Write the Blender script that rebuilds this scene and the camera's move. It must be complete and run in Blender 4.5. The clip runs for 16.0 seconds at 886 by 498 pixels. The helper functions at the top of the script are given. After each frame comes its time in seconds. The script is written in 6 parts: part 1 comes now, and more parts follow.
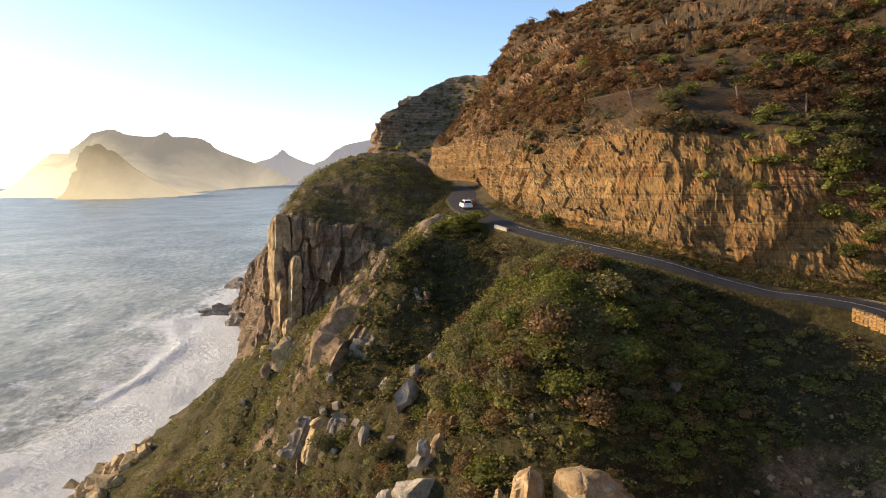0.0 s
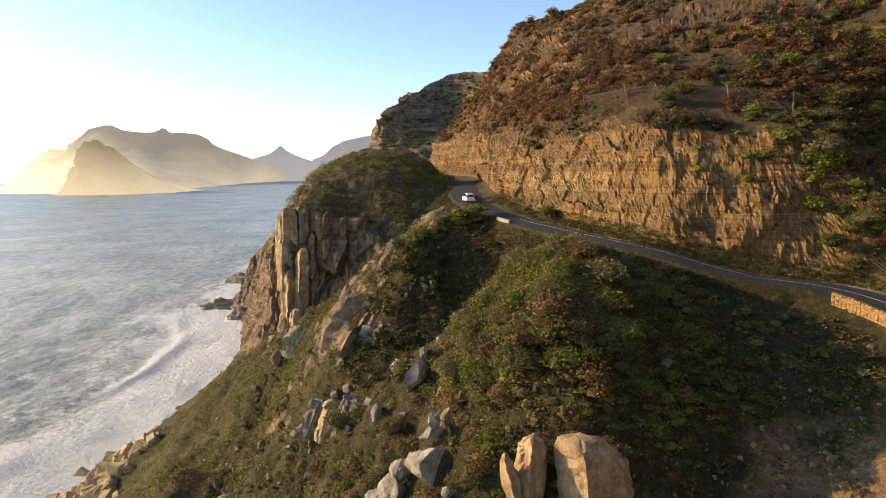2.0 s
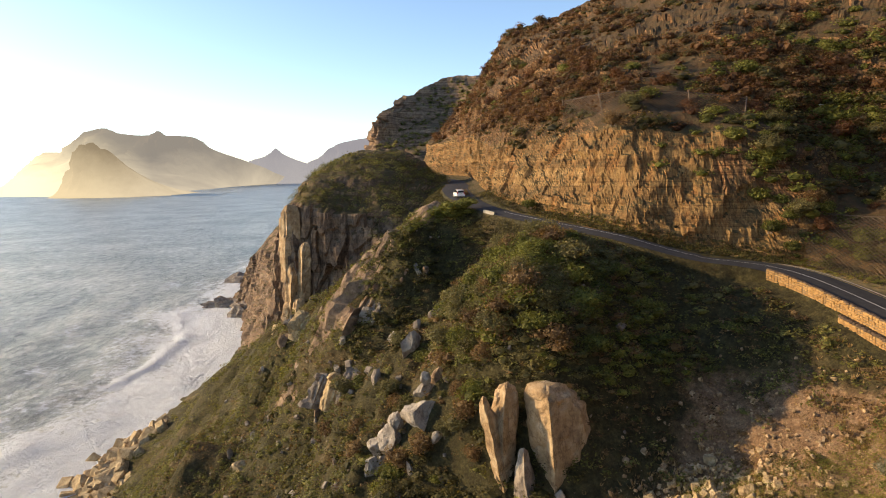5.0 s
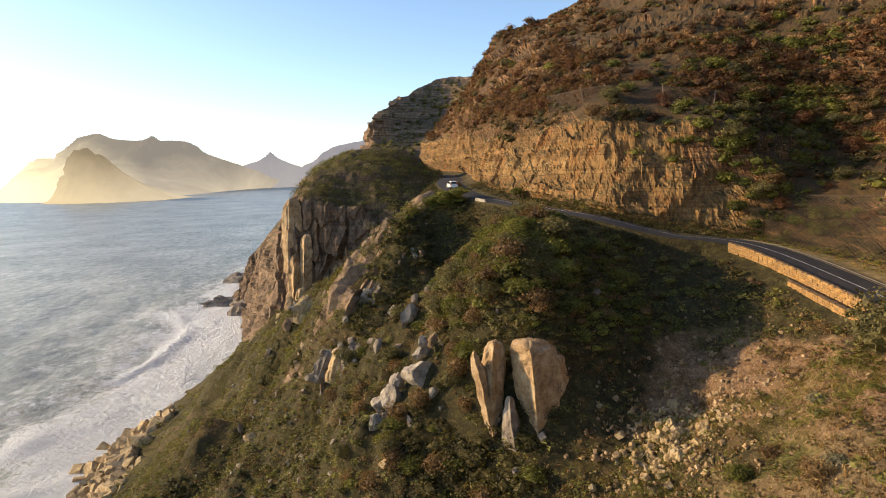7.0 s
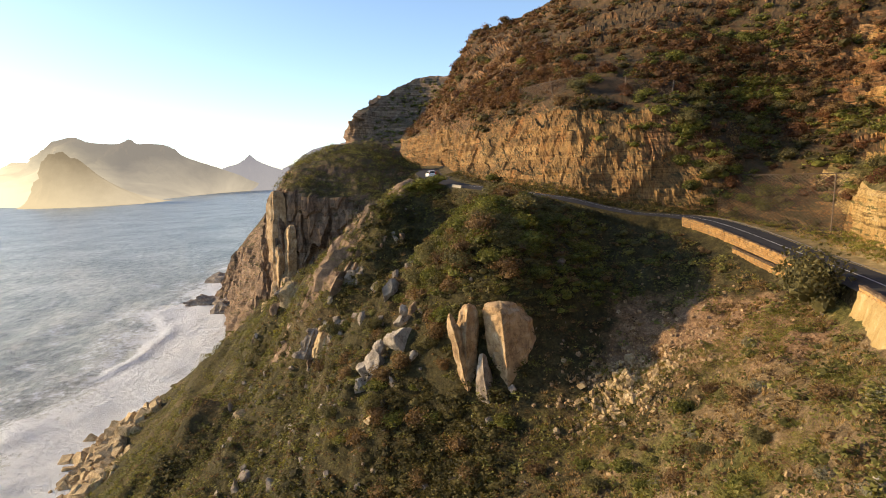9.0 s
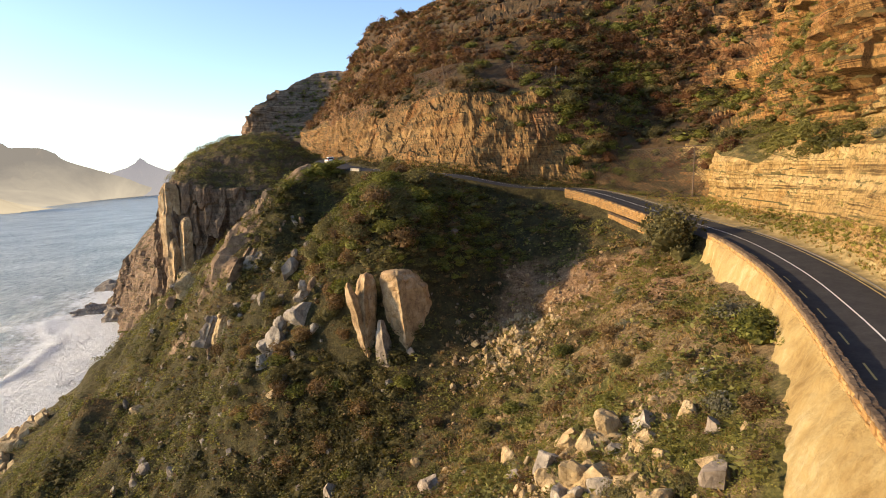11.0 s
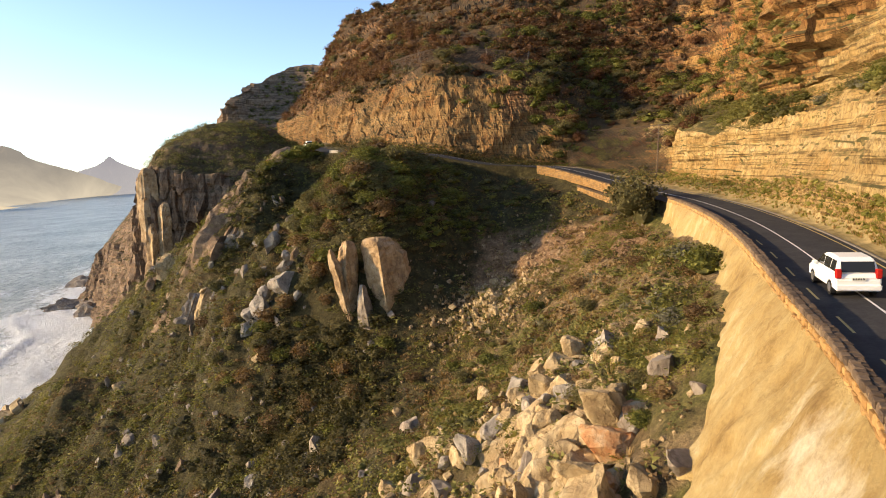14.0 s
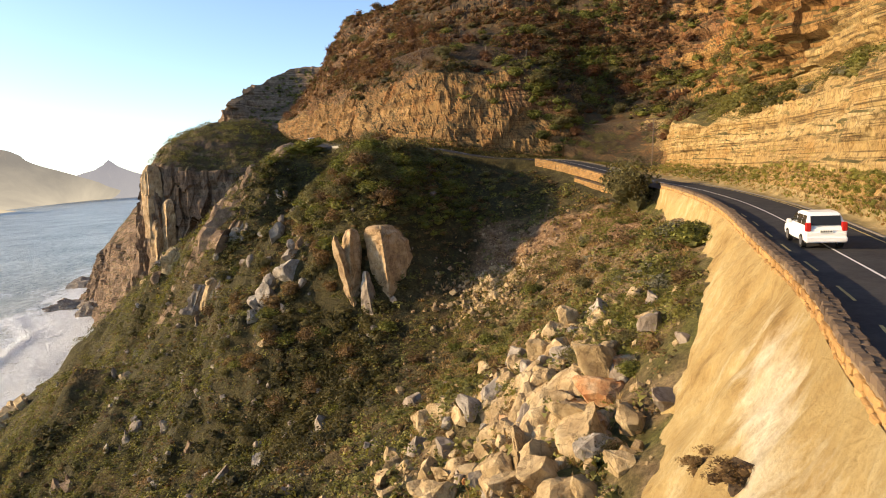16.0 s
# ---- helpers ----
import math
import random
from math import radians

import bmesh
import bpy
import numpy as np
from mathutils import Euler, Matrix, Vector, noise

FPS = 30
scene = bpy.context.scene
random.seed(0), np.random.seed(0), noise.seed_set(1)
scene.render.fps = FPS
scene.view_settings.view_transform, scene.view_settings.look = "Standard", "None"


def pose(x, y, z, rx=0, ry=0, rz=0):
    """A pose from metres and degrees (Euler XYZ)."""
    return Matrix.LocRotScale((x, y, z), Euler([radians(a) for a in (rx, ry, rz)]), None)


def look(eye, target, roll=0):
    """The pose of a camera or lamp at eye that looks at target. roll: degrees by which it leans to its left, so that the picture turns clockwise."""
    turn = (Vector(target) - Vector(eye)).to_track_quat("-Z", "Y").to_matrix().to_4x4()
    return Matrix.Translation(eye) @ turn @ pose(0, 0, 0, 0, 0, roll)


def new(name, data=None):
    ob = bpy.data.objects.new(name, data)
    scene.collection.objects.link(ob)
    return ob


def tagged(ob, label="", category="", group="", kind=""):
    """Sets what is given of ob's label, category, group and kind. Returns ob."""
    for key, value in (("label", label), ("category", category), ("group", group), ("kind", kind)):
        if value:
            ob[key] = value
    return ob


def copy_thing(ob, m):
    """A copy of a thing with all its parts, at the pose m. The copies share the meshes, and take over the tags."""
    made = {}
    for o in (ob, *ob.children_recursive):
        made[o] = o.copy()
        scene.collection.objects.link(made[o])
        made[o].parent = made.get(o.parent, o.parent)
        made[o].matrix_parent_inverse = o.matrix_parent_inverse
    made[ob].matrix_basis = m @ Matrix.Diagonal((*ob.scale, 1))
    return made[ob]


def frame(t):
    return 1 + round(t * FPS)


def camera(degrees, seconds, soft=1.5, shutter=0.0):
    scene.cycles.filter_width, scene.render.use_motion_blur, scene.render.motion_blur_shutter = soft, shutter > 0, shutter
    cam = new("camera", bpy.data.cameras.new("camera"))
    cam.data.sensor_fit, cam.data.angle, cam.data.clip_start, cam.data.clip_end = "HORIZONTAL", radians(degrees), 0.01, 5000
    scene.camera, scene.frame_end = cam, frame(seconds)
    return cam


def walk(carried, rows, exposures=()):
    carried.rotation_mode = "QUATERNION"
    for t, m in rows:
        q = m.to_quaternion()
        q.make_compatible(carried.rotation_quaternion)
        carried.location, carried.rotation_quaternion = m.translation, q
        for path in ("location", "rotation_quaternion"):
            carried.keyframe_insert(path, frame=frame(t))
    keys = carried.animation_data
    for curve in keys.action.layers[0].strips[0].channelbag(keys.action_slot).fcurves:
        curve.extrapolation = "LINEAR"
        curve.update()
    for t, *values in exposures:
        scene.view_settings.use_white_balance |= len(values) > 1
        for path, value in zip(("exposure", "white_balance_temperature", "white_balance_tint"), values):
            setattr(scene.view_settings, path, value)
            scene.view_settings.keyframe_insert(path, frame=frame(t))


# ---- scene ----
cam = camera(72.0, 16.0, soft=1.0)
PATH = [
    (0.0, pose(0.00, 0.00, 0.00, 82.67, 0.87, -0.07)),
    (0.5, pose(-0.33, -0.77, 0.04, 82.48, 0.95, -0.02)),
    (1.0, pose(-0.68, -1.81, -0.01, 82.37, 0.92, -0.09)),
    (1.5, pose(-0.92, -2.86, -0.21, 82.35, 0.87, -0.19)),
    (2.0, pose(-1.09, -4.35, -0.24, 82.31, 0.84, -0.27)),
    (2.5, pose(-1.05, -5.84, -0.26, 82.44, 0.88, -0.26)),
    (3.0, pose(-0.97, -7.52, -0.25, 82.50, 0.87, -0.33)),
    (3.5, pose(-0.82, -8.96, -0.54, 82.72, 0.93, -0.43)),
    (4.0, pose(-0.69, -10.71, -0.66, 82.51, 0.90, -0.52)),
    (6.5, pose(-0.34, -21.09, -2.49, 82.59, 1.33, -1.11)),
    (7.0, pose(-0.51, -23.08, -3.20, 82.74, 1.52, -1.19)),
    (7.5, pose(-0.61, -25.04, -4.08, 82.92, 1.60, -1.21)),
    (8.0, pose(-0.63, -26.90, -4.72, 82.97, 1.67, -1.12)),
    (10.5, pose(0.80, -32.98, -8.38, 82.46, 2.92, -9.77)),
    (11.0, pose(0.96, -33.48, -9.36, 82.43, 3.08, -11.69)),
    (11.5, pose(0.98, -34.24, -10.07, 82.29, 3.08, -11.97)),
    (12.0, pose(0.77, -35.07, -10.69, 82.26, 3.04, -12.23)),
    (12.5, pose(0.42, -35.81, -11.27, 82.34, 3.07, -12.67)),
    (13.0, pose(0.13, -36.42, -11.88, 82.36, 3.08, -13.12)),
    (13.5, pose(-0.14, -37.00, -12.38, 82.30, 3.09, -13.66)),
    (14.0, pose(-0.46, -37.64, -12.84, 82.22, 3.07, -13.99)),
    (14.5, pose(-0.85, -38.38, -13.30, 82.21, 3.07, -14.12)),
    (15.0, pose(-1.27, -39.09, -13.79, 82.32, 3.11, -14.24)),
    (15.5, pose(-1.39, -39.68, -14.28, 82.51, 3.12, -14.21)),
    (16.0, pose(-1.45, -40.16, -14.65, 82.56, 3.12, -14.09)),
]
walk(cam, PATH, exposures=[(0, 0.87), (8, 0.82), (11, 0.97), (16, 0.96)])

# ---- light ----
SUN_AZ, SUN_EL = 78.0, 18.8      # degrees left of the y axis, degrees above the horizon
to_sun = Vector((-math.sin(radians(SUN_AZ)) * math.cos(radians(SUN_EL)),
                 math.cos(radians(SUN_AZ)) * math.cos(radians(SUN_EL)), math.sin(radians(SUN_EL))))
world = bpy.data.worlds.new("sky")
scene.world = world
world.use_nodes = True
wn, wl = world.node_tree.nodes, world.node_tree.links
sky = wn.new("ShaderNodeTexSky")
sky.sky_type, sky.sun_disc = "NISHITA", False
sky.sun_elevation, sky.sun_rotation = radians(SUN_EL), radians(-SUN_AZ)
sky.air_density, sky.dust_density, sky.ozone_density = 0.75, 0.5, 1.2
wn["Background"].inputs[1].default_value = 0.15
wl.new(sky.outputs[0], wn["Background"].inputs[0])
sun = new("sun", bpy.data.lights.new("sun", "SUN"))
sun.data.energy, sun.data.angle, sun.data.color = 4.3, radians(0.6), (1.0, 0.73, 0.42)
sun.matrix_world = look((0, 0, 120), Vector((0, 0, 120)) - to_sun)

# ---- helpers ----
SEA = -88.0
rng = np.random.default_rng(7)


def hash3(i, j, k, seed):
    h = (i.astype(np.int64) * 374761393 + j.astype(np.int64) * 668265263 + k.astype(np.int64) * 2147483647 + seed * 1274126177) & 0xFFFFFFFF
    h = ((h ^ (h >> 13)) * 1274126177) & 0xFFFFFFFF
    return ((h ^ (h >> 16)) & 0xFFFF) / 32767.5 - 1.0


def vnoise(p, seed=0):
    """Smooth value noise of an (n, 3) array of places, from -1 to 1."""
    i = np.floor(p).astype(np.int64)
    f = p - i
    f = f * f * (3 - 2 * f)
    out = 0
    for a in (0, 1):
        for b in (0, 1):
            for c in (0, 1):
                w = (f[:, 0] if a else 1 - f[:, 0]) * (f[:, 1] if b else 1 - f[:, 1]) * (f[:, 2] if c else 1 - f[:, 2])
                out = out + w * hash3(i[:, 0] + a, i[:, 1] + b, i[:, 2] + c, seed)
    return out


def fbm(p, size, octaves=4, seed=0, gain=0.5):
    q, amp, out = np.asarray(p, float) / size, 1.0, 0
    for o in range(octaves):
        out = out + amp * vnoise(q * 2.0 ** o, seed + o)
        amp *= gain
    return out


def ridged(p, size, octaves=3, seed=0):
    q, amp, out = np.asarray(p, float) / size, 1.0, 0
    for o in range(octaves):
        out = out + amp * (1 - 2 * np.abs(vnoise(q * 2.0 ** o, seed + o)))
        amp *= 0.5
    return out


def crags(p, size, seed=0):
    """Blocky cell noise: flat-topped blocks with sharp joints."""
    q = np.asarray(p, float) / size
    q = q + 0.35 * np.stack([vnoise(q * 1.3 + 9 * a, seed + 20 + a) for a in range(3)], 1)
    i = np.floor(q)
    return hash3(i[:, 0], i[:, 1], i[:, 2], seed)


def mesh_of(name, verts, faces, material, smooth=True):
    me = bpy.data.meshes.new(name)
    me.from_pydata([tuple(v) for v in verts], [], [tuple(f) for f in faces])
    me.materials.append(material)
    if smooth:
        me.shade_smooth()
    me.update()
    return me


def grid_mesh(name, grid, material, smooth=True):
    """A mesh from a (rows, columns, 3) array of places."""
    n, m = grid.shape[:2]
    me = bpy.data.meshes.new(name)
    me.vertices.add(n * m)
    me.vertices.foreach_set("co", grid.reshape(-1).astype(np.float32))
    a = (np.arange(n - 1)[:, None] * m + np.arange(m - 1)[None, :]).reshape(-1)
    quads = np.stack([a, a + 1, a + m + 1, a + m], 1)
    me.loops.add(quads.size)
    me.loops.foreach_set("vertex_index", quads.reshape(-1).astype(np.int32))
    me.polygons.add(len(quads))
    me.polygons.foreach_set("loop_start", np.arange(0, quads.size, 4, dtype=np.int32))
    me.materials.append(material)
    me.update(calc_edges=True)
    if smooth:
        me.shade_smooth()
    else:
        me.shade_flat()
    return me


def soup(name, verts, faces, material, smooth=False):
    """A mesh from arrays: verts (n, 3) and triangles (m, 3)."""
    me = bpy.data.meshes.new(name)
    me.vertices.add(len(verts))
    me.vertices.foreach_set("co", np.asarray(verts, np.float32).reshape(-1))
    faces = np.asarray(faces, np.int32)
    me.loops.add(faces.size)
    me.loops.foreach_set("vertex_index", faces.reshape(-1))
    me.polygons.add(len(faces))
    me.polygons.foreach_set("loop_start", np.arange(0, faces.size, 3, dtype=np.int32))
    me.materials.append(material)
    me.update(calc_edges=True)
    if smooth:
        me.shade_smooth()
    else:
        me.shade_flat()
    return me


def part(name, bm, material, parent, label=""):
    me = bpy.data.meshes.new(name)
    bm.to_mesh(me)
    bm.free()
    me.materials.append(material)
    ob = new(name, me)
    ob.parent = parent
    return tagged(ob, label)


def smooth_curve(points, n):
    """n places along a smooth curve through the points (Catmull-Rom, even steps of length)."""
    p = np.asarray(points, float)
    q = np.vstack([2 * p[0] - p[1], p, 2 * p[-1] - p[-2]])
    out = []
    for i in range(1, len(q) - 2):
        t = np.linspace(0, 1, 24, endpoint=False)[:, None]
        a, b, c, d = q[i - 1], q[i], q[i + 1], q[i + 2]
        out.append(0.5 * (2 * b + (c - a) * t + (2 * a - 5 * b + 4 * c - d) * t ** 2 + (3 * b - a - 3 * c + d) * t ** 3))
    out = np.vstack(out + [p[-1:]])
    s = np.concatenate([[0], np.cumsum(np.linalg.norm(np.diff(out, axis=0), axis=1))])
    at = np.linspace(0, s[-1], n)
    return np.stack([np.interp(at, s, out[:, k]) for k in range(out.shape[1])], 1)


def loft(lines, across, along):
    """A grid between level lines that all have the same stations: along each line, and from line to line."""
    L = np.asarray(lines, float)                      # levels, stations, 3
    st = L.shape[1]
    u = np.linspace(0, st - 1, along)
    i = np.clip(np.floor(u).astype(int), 0, st - 2)
    f = (u - i)[None, :, None]
    pad = np.concatenate([2 * L[:, :1] - L[:, 1:2], L, 2 * L[:, -1:] - L[:, -2:-1]], 1)
    a, b, c, d = pad[:, i], pad[:, i + 1], pad[:, i + 2], pad[:, i + 3]
    rows = 0.5 * (2 * b + (c - a) * f + (2 * a - 5 * b + 4 * c - d) * f ** 2 + (3 * b - a - 3 * c + d) * f ** 3)
    out = [rows[:1]]
    for k, n in enumerate(across):
        t = (np.arange(1, n + 1) / n)[:, None, None]
        out.append(rows[k] * (1 - t) + rows[k + 1] * t)
    return np.concatenate(out)


def grid_normals(g):
    du, dv = np.gradient(g, axis=1), np.gradient(g, axis=0)
    n = np.cross(du, dv)
    return n / (np.linalg.norm(n, axis=2, keepdims=True) + 1e-9)


# ---- materials ----
def material(name, rough=0.85):
    m = bpy.data.materials.new(name)
    m.use_nodes = True
    nt = m.node_tree
    b = nt.nodes["Principled BSDF"]
    b.inputs["Roughness"].default_value = rough
    b.inputs["Specular IOR Level"].default_value = 0.25
    return m, nt, b


def noise_node(nt, scale, detail=6, rough=0.6, vector=None, stretch=None):
    n = nt.nodes.new("ShaderNodeTexNoise")
    n.inputs["Scale"].default_value, n.inputs["Detail"].default_value, n.inputs["Roughness"].default_value = scale, detail, rough
    if vector is None:
        vector = nt.nodes.new("ShaderNodeNewGeometry").outputs["Position"]
    if stretch:
        mp = nt.nodes.new("ShaderNodeMapping")
        mp.inputs["Scale"].default_value = stretch
        nt.links.new(vector, mp.inputs["Vector"])
        vector = mp.outputs["Vector"]
    nt.links.new(vector, n.inputs["Vector"])
    return n.outputs["Fac"]


def ramp(nt, fac, stops):
    r = nt.nodes.new("ShaderNodeValToRGB")
    while len(r.color_ramp.elements) < len(stops):
        r.color_ramp.elements.new(0.5)
    for e, (at, col) in zip(r.color_ramp.elements, stops):
        e.position, e.color = at, (*col, 1)
    nt.links.new(fac, r.inputs["Fac"])
    return r.outputs["Color"]


def mix(nt, fac, a, b, mode="MIX"):
    n = nt.nodes.new("ShaderNodeMix")
    n.data_type, n.blend_type = "RGBA", mode
    for sock, v in ((n.inputs[0], fac), (n.inputs[6], a), (n.inputs[7], b)):
        if isinstance(v, (int, float)):
            sock.default_value = v
        elif isinstance(v, tuple):
            sock.default_value = (*v, 1)
        else:
            nt.links.new(v, sock)
    return n.outputs[2]


def bump(nt, bsdf, fac, strength, distance):
    n = nt.nodes.new("ShaderNodeBump")
    n.inputs["Strength"].default_value, n.inputs["Distance"].default_value = strength, distance
    nt.links.new(fac, n.inputs["Height"])
    nt.links.new(n.outputs["Normal"], bsdf.inputs["Normal"])


def simple(name, stops, scale, rough=0.85, bump_d=0.05, stretch=None, fine=None):
    m, nt, b = material(name, rough)
    fac = noise_node(nt, scale, 8, 0.65, stretch=stretch)
    col = ramp(nt, fac, stops)
    f2 = noise_node(nt, scale * 7, 6, 0.7, stretch=stretch)
    col = mix(nt, 0.55, col, ramp(nt, f2, [(0.25, (0.55, 0.55, 0.55)), (0.75, (1.35, 1.35, 1.35))]), "MULTIPLY")
    nt.links.new(col, b.inputs["Base Color"])
    bump(nt, b, f2, 0.7, bump_d)
    return m


def normal_z(nt):
    s = nt.nodes.new("ShaderNodeSeparateXYZ")
    nt.links.new(nt.nodes.new("ShaderNodeNewGeometry").outputs["Normal"], s.inputs[0])
    return s.outputs["Z"]


def math_node(nt, op, a, b=0.0, clamp=False):
    n = nt.nodes.new("ShaderNodeMath")
    n.operation, n.use_clamp = op, clamp
    for sock, v in ((n.inputs[0], a), (n.inputs[1], b)):
        if isinstance(v, (int, float)):
            sock.default_value = v
        else:
            nt.links.new(v, sock)
    return n.outputs[0]


def soil_material():
    m, nt, b = material("scrub_soil", 0.95)
    open_earth, meadow = nt.nodes.new("ShaderNodeAttribute"), nt.nodes.new("ShaderNodeAttribute")
    open_earth.attribute_name, meadow.attribute_name = "open_earth", "meadow"
    big = noise_node(nt, 0.07, 5, 0.6)
    mid = noise_node(nt, 0.9, 8, 0.7)
    grass = ramp(nt, mid, [(0.3, (0.028, 0.024, 0.01)), (0.5, (0.062, 0.053, 0.02)), (0.72, (0.12, 0.1, 0.038))])
    earth = ramp(nt, mid, [(0.28, (0.16, 0.09, 0.047)), (0.5, (0.3, 0.185, 0.1)), (0.75, (0.44, 0.31, 0.185))])
    dry = ramp(nt, mid, [(0.28, (0.06, 0.042, 0.02)), (0.5, (0.125, 0.09, 0.04)), (0.75, (0.22, 0.16, 0.08))])
    col = mix(nt, ramp(nt, big, [(0.52, (0, 0, 0)), (0.68, (1, 1, 1))]), grass, dry)
    lush = ramp(nt, mid, [(0.3, (0.12, 0.082, 0.04)), (0.5, (0.235, 0.165, 0.082)), (0.7, (0.36, 0.265, 0.145))])
    sward = ramp(nt, mid, [(0.3, (0.06, 0.058, 0.016)), (0.5, (0.135, 0.128, 0.034)), (0.7, (0.23, 0.2, 0.065))])
    lush = mix(nt, ramp(nt, noise_node(nt, 0.1, 4, 0.6), [(0.46, (0, 0, 0)), (0.56, (1, 1, 1))]), lush, sward)
    spread = math_node(nt, "ADD", math_node(nt, "SUBTRACT", noise_node(nt, 0.13, 5, 0.65), 0.16), math_node(nt, "MULTIPLY", meadow.outputs["Fac"], 0.42))
    col = mix(nt, ramp(nt, spread, [(0.5, (0, 0, 0)), (0.62, (1, 1, 1))]), col, lush)
    scar = math_node(nt, "ADD", math_node(nt, "MULTIPLY", noise_node(nt, 0.2, 5, 0.65), 0.6), math_node(nt, "MULTIPLY", open_earth.outputs["Fac"], 0.5))
    col = mix(nt, ramp(nt, scar, [(0.5, (0, 0, 0)), (0.62, (1, 1, 1))]), col, earth)
    col = mix(nt, 0.85, col, ramp(nt, noise_node(nt, 3.5, 8, 0.75), [(0.3, (0.35, 0.36, 0.34)), (0.5, (0.9, 0.9, 0.9)), (0.7, (1.7, 1.65, 1.55))]), "MULTIPLY")
    nt.links.new(col, b.inputs["Base Color"])
    bump(nt, b, noise_node(nt, 2.2, 10, 0.75), 1.0, 0.7)
    return m


def cliff_material(name, stops, veg=(0.085, 0.062, 0.025), strata=2.2, soil=(0.2, 0.11, 0.05), cover=0.0, seam=0.42):
    """Bedded sandstone: bands along z, blotches, and scrub where it is not steep."""
    m, nt, b = material(name, 0.92)
    band = noise_node(nt, strata, 6, 0.7, stretch=(0.03, 0.03, 1.0))
    blot = noise_node(nt, 0.22, 7, 0.65)
    rib = noise_node(nt, 1.1, 8, 0.7, stretch=(1.0, 1.0, 0.3))
    rock = ramp(nt, mix(nt, 0.5, band, blot), stops)
    rock = mix(nt, 0.6, rock, ramp(nt, rib, [(0.32, (0.35, 0.32, 0.3)), (0.66, (1.45, 1.4, 1.35))]), "MULTIPLY")
    seams = noise_node(nt, strata * 1.6, 5, 0.6, stretch=(0.025, 0.025, 1.0))
    joints = noise_node(nt, 0.7, 6, 0.65, stretch=(1.0, 1.0, 0.12))
    rock = mix(nt, 1.0, rock, ramp(nt, seams, [(0.4, (1, 1, 1)), (0.47, (seam, seam * 0.9, seam * 0.8)), (0.54, (1, 1, 1))]), "MULTIPLY")
    rock = mix(nt, 0.7, rock, ramp(nt, joints, [(0.46, (1, 1, 1)), (0.5, (0.3, 0.27, 0.25)), (0.54, (1, 1, 1))]), "MULTIPLY")
    scrub = ramp(nt, noise_node(nt, 0.8, 8, 0.7), [(0.3, (0.045, 0.045, 0.02)), (0.55, veg), (0.75, soil)])
    flat = math_node(nt, "ADD", normal_z(nt), math_node(nt, "MULTIPLY", math_node(nt, "SUBTRACT", blot, 0.5), 0.7))
    col = mix(nt, ramp(nt, flat, [(0.55 + cover, (0, 0, 0)), (0.74 + cover, (1, 1, 1))]), rock, scrub)
    nt.links.new(col, b.inputs["Base Color"])
    bump(nt, b, mix(nt, 0.5, noise_node(nt, strata * 2.5, 8, 0.75, stretch=(0.25, 0.25, 1.0)), noise_node(nt, 1.6, 9, 0.75)), 1.0, 0.6)
    return m


def strata_material(name, bands, seam, joint, veg, soil, thick=0.8, cover=0.0, stain=(0.3, 0.14, 0.05), upright=0.35, fracture=0.9):
    """Bedded rock: level beds of differing colour, broken dark partings, upright joints, iron stains, and scrub where it is not steep."""
    m, nt, b = material(name, 0.93)
    bed = noise_node(nt, thick, 3, 0.55, stretch=(0.012, 0.012, 1.0))
    lam = noise_node(nt, thick * 4.5, 2, 0.5, stretch=(0.01, 0.01, 1.0))
    blot = noise_node(nt, 0.2, 7, 0.65)
    rock = ramp(nt, mix(nt, 0.45, mix(nt, 0.3, bed, lam), blot), bands)
    iron = noise_node(nt, 0.33, 7, 0.7, stretch=(1.0, 1.0, 0.45))
    rock = mix(nt, ramp(nt, iron, [(0.52, (0, 0, 0)), (0.68, (0.75, 0.75, 0.75))]), rock, stain)
    broken = ramp(nt, noise_node(nt, 0.45, 5, 0.6, stretch=(0.5, 0.5, 2.0)), [(0.4, (0, 0, 0)), (0.56, (1, 1, 1))])
    line = ramp(nt, mix(nt, 0.5, lam, bed), [(0.465, (1, 1, 1)), (0.495, (seam, seam * 0.9, seam * 0.8)), (0.505, (seam, seam * 0.9, seam * 0.8)), (0.535, (1, 1, 1))])
    rock = mix(nt, broken, rock, mix(nt, 1.0, rock, line, "MULTIPLY"))
    crack = noise_node(nt, fracture, 5, 0.6, stretch=(1.0, 1.0, upright))
    rock = mix(nt, 0.85, rock, ramp(nt, crack, [(0.47, (1, 1, 1)), (0.5, (joint, joint * 0.9, joint * 0.85)), (0.53, (1, 1, 1))]), "MULTIPLY")
    grain = noise_node(nt, 2.6, 9, 0.75, stretch=(1.0, 1.0, upright + 0.25))
    rock = mix(nt, 0.75, rock, ramp(nt, grain, [(0.3, (0.4, 0.38, 0.36)), (0.5, (0.95, 0.95, 0.95)), (0.7, (1.5, 1.48, 1.42))]), "MULTIPLY")
    scrub = ramp(nt, noise_node(nt, 0.8, 8, 0.7), [(0.3, (0.045, 0.042, 0.018)), (0.55, veg), (0.75, soil)])
    flat = math_node(nt, "ADD", normal_z(nt), math_node(nt, "MULTIPLY", math_node(nt, "SUBTRACT", blot, 0.5), 0.7))
    col = mix(nt, ramp(nt, flat, [(0.52 + cover, (0, 0, 0)), (0.72 + cover, (1, 1, 1))]), rock, scrub)
    nt.links.new(col, b.inputs["Base Color"])
    bump(nt, b, mix(nt, 0.6, mix(nt, 0.5, lam, crack), grain), 1.0, 0.55)
    return m


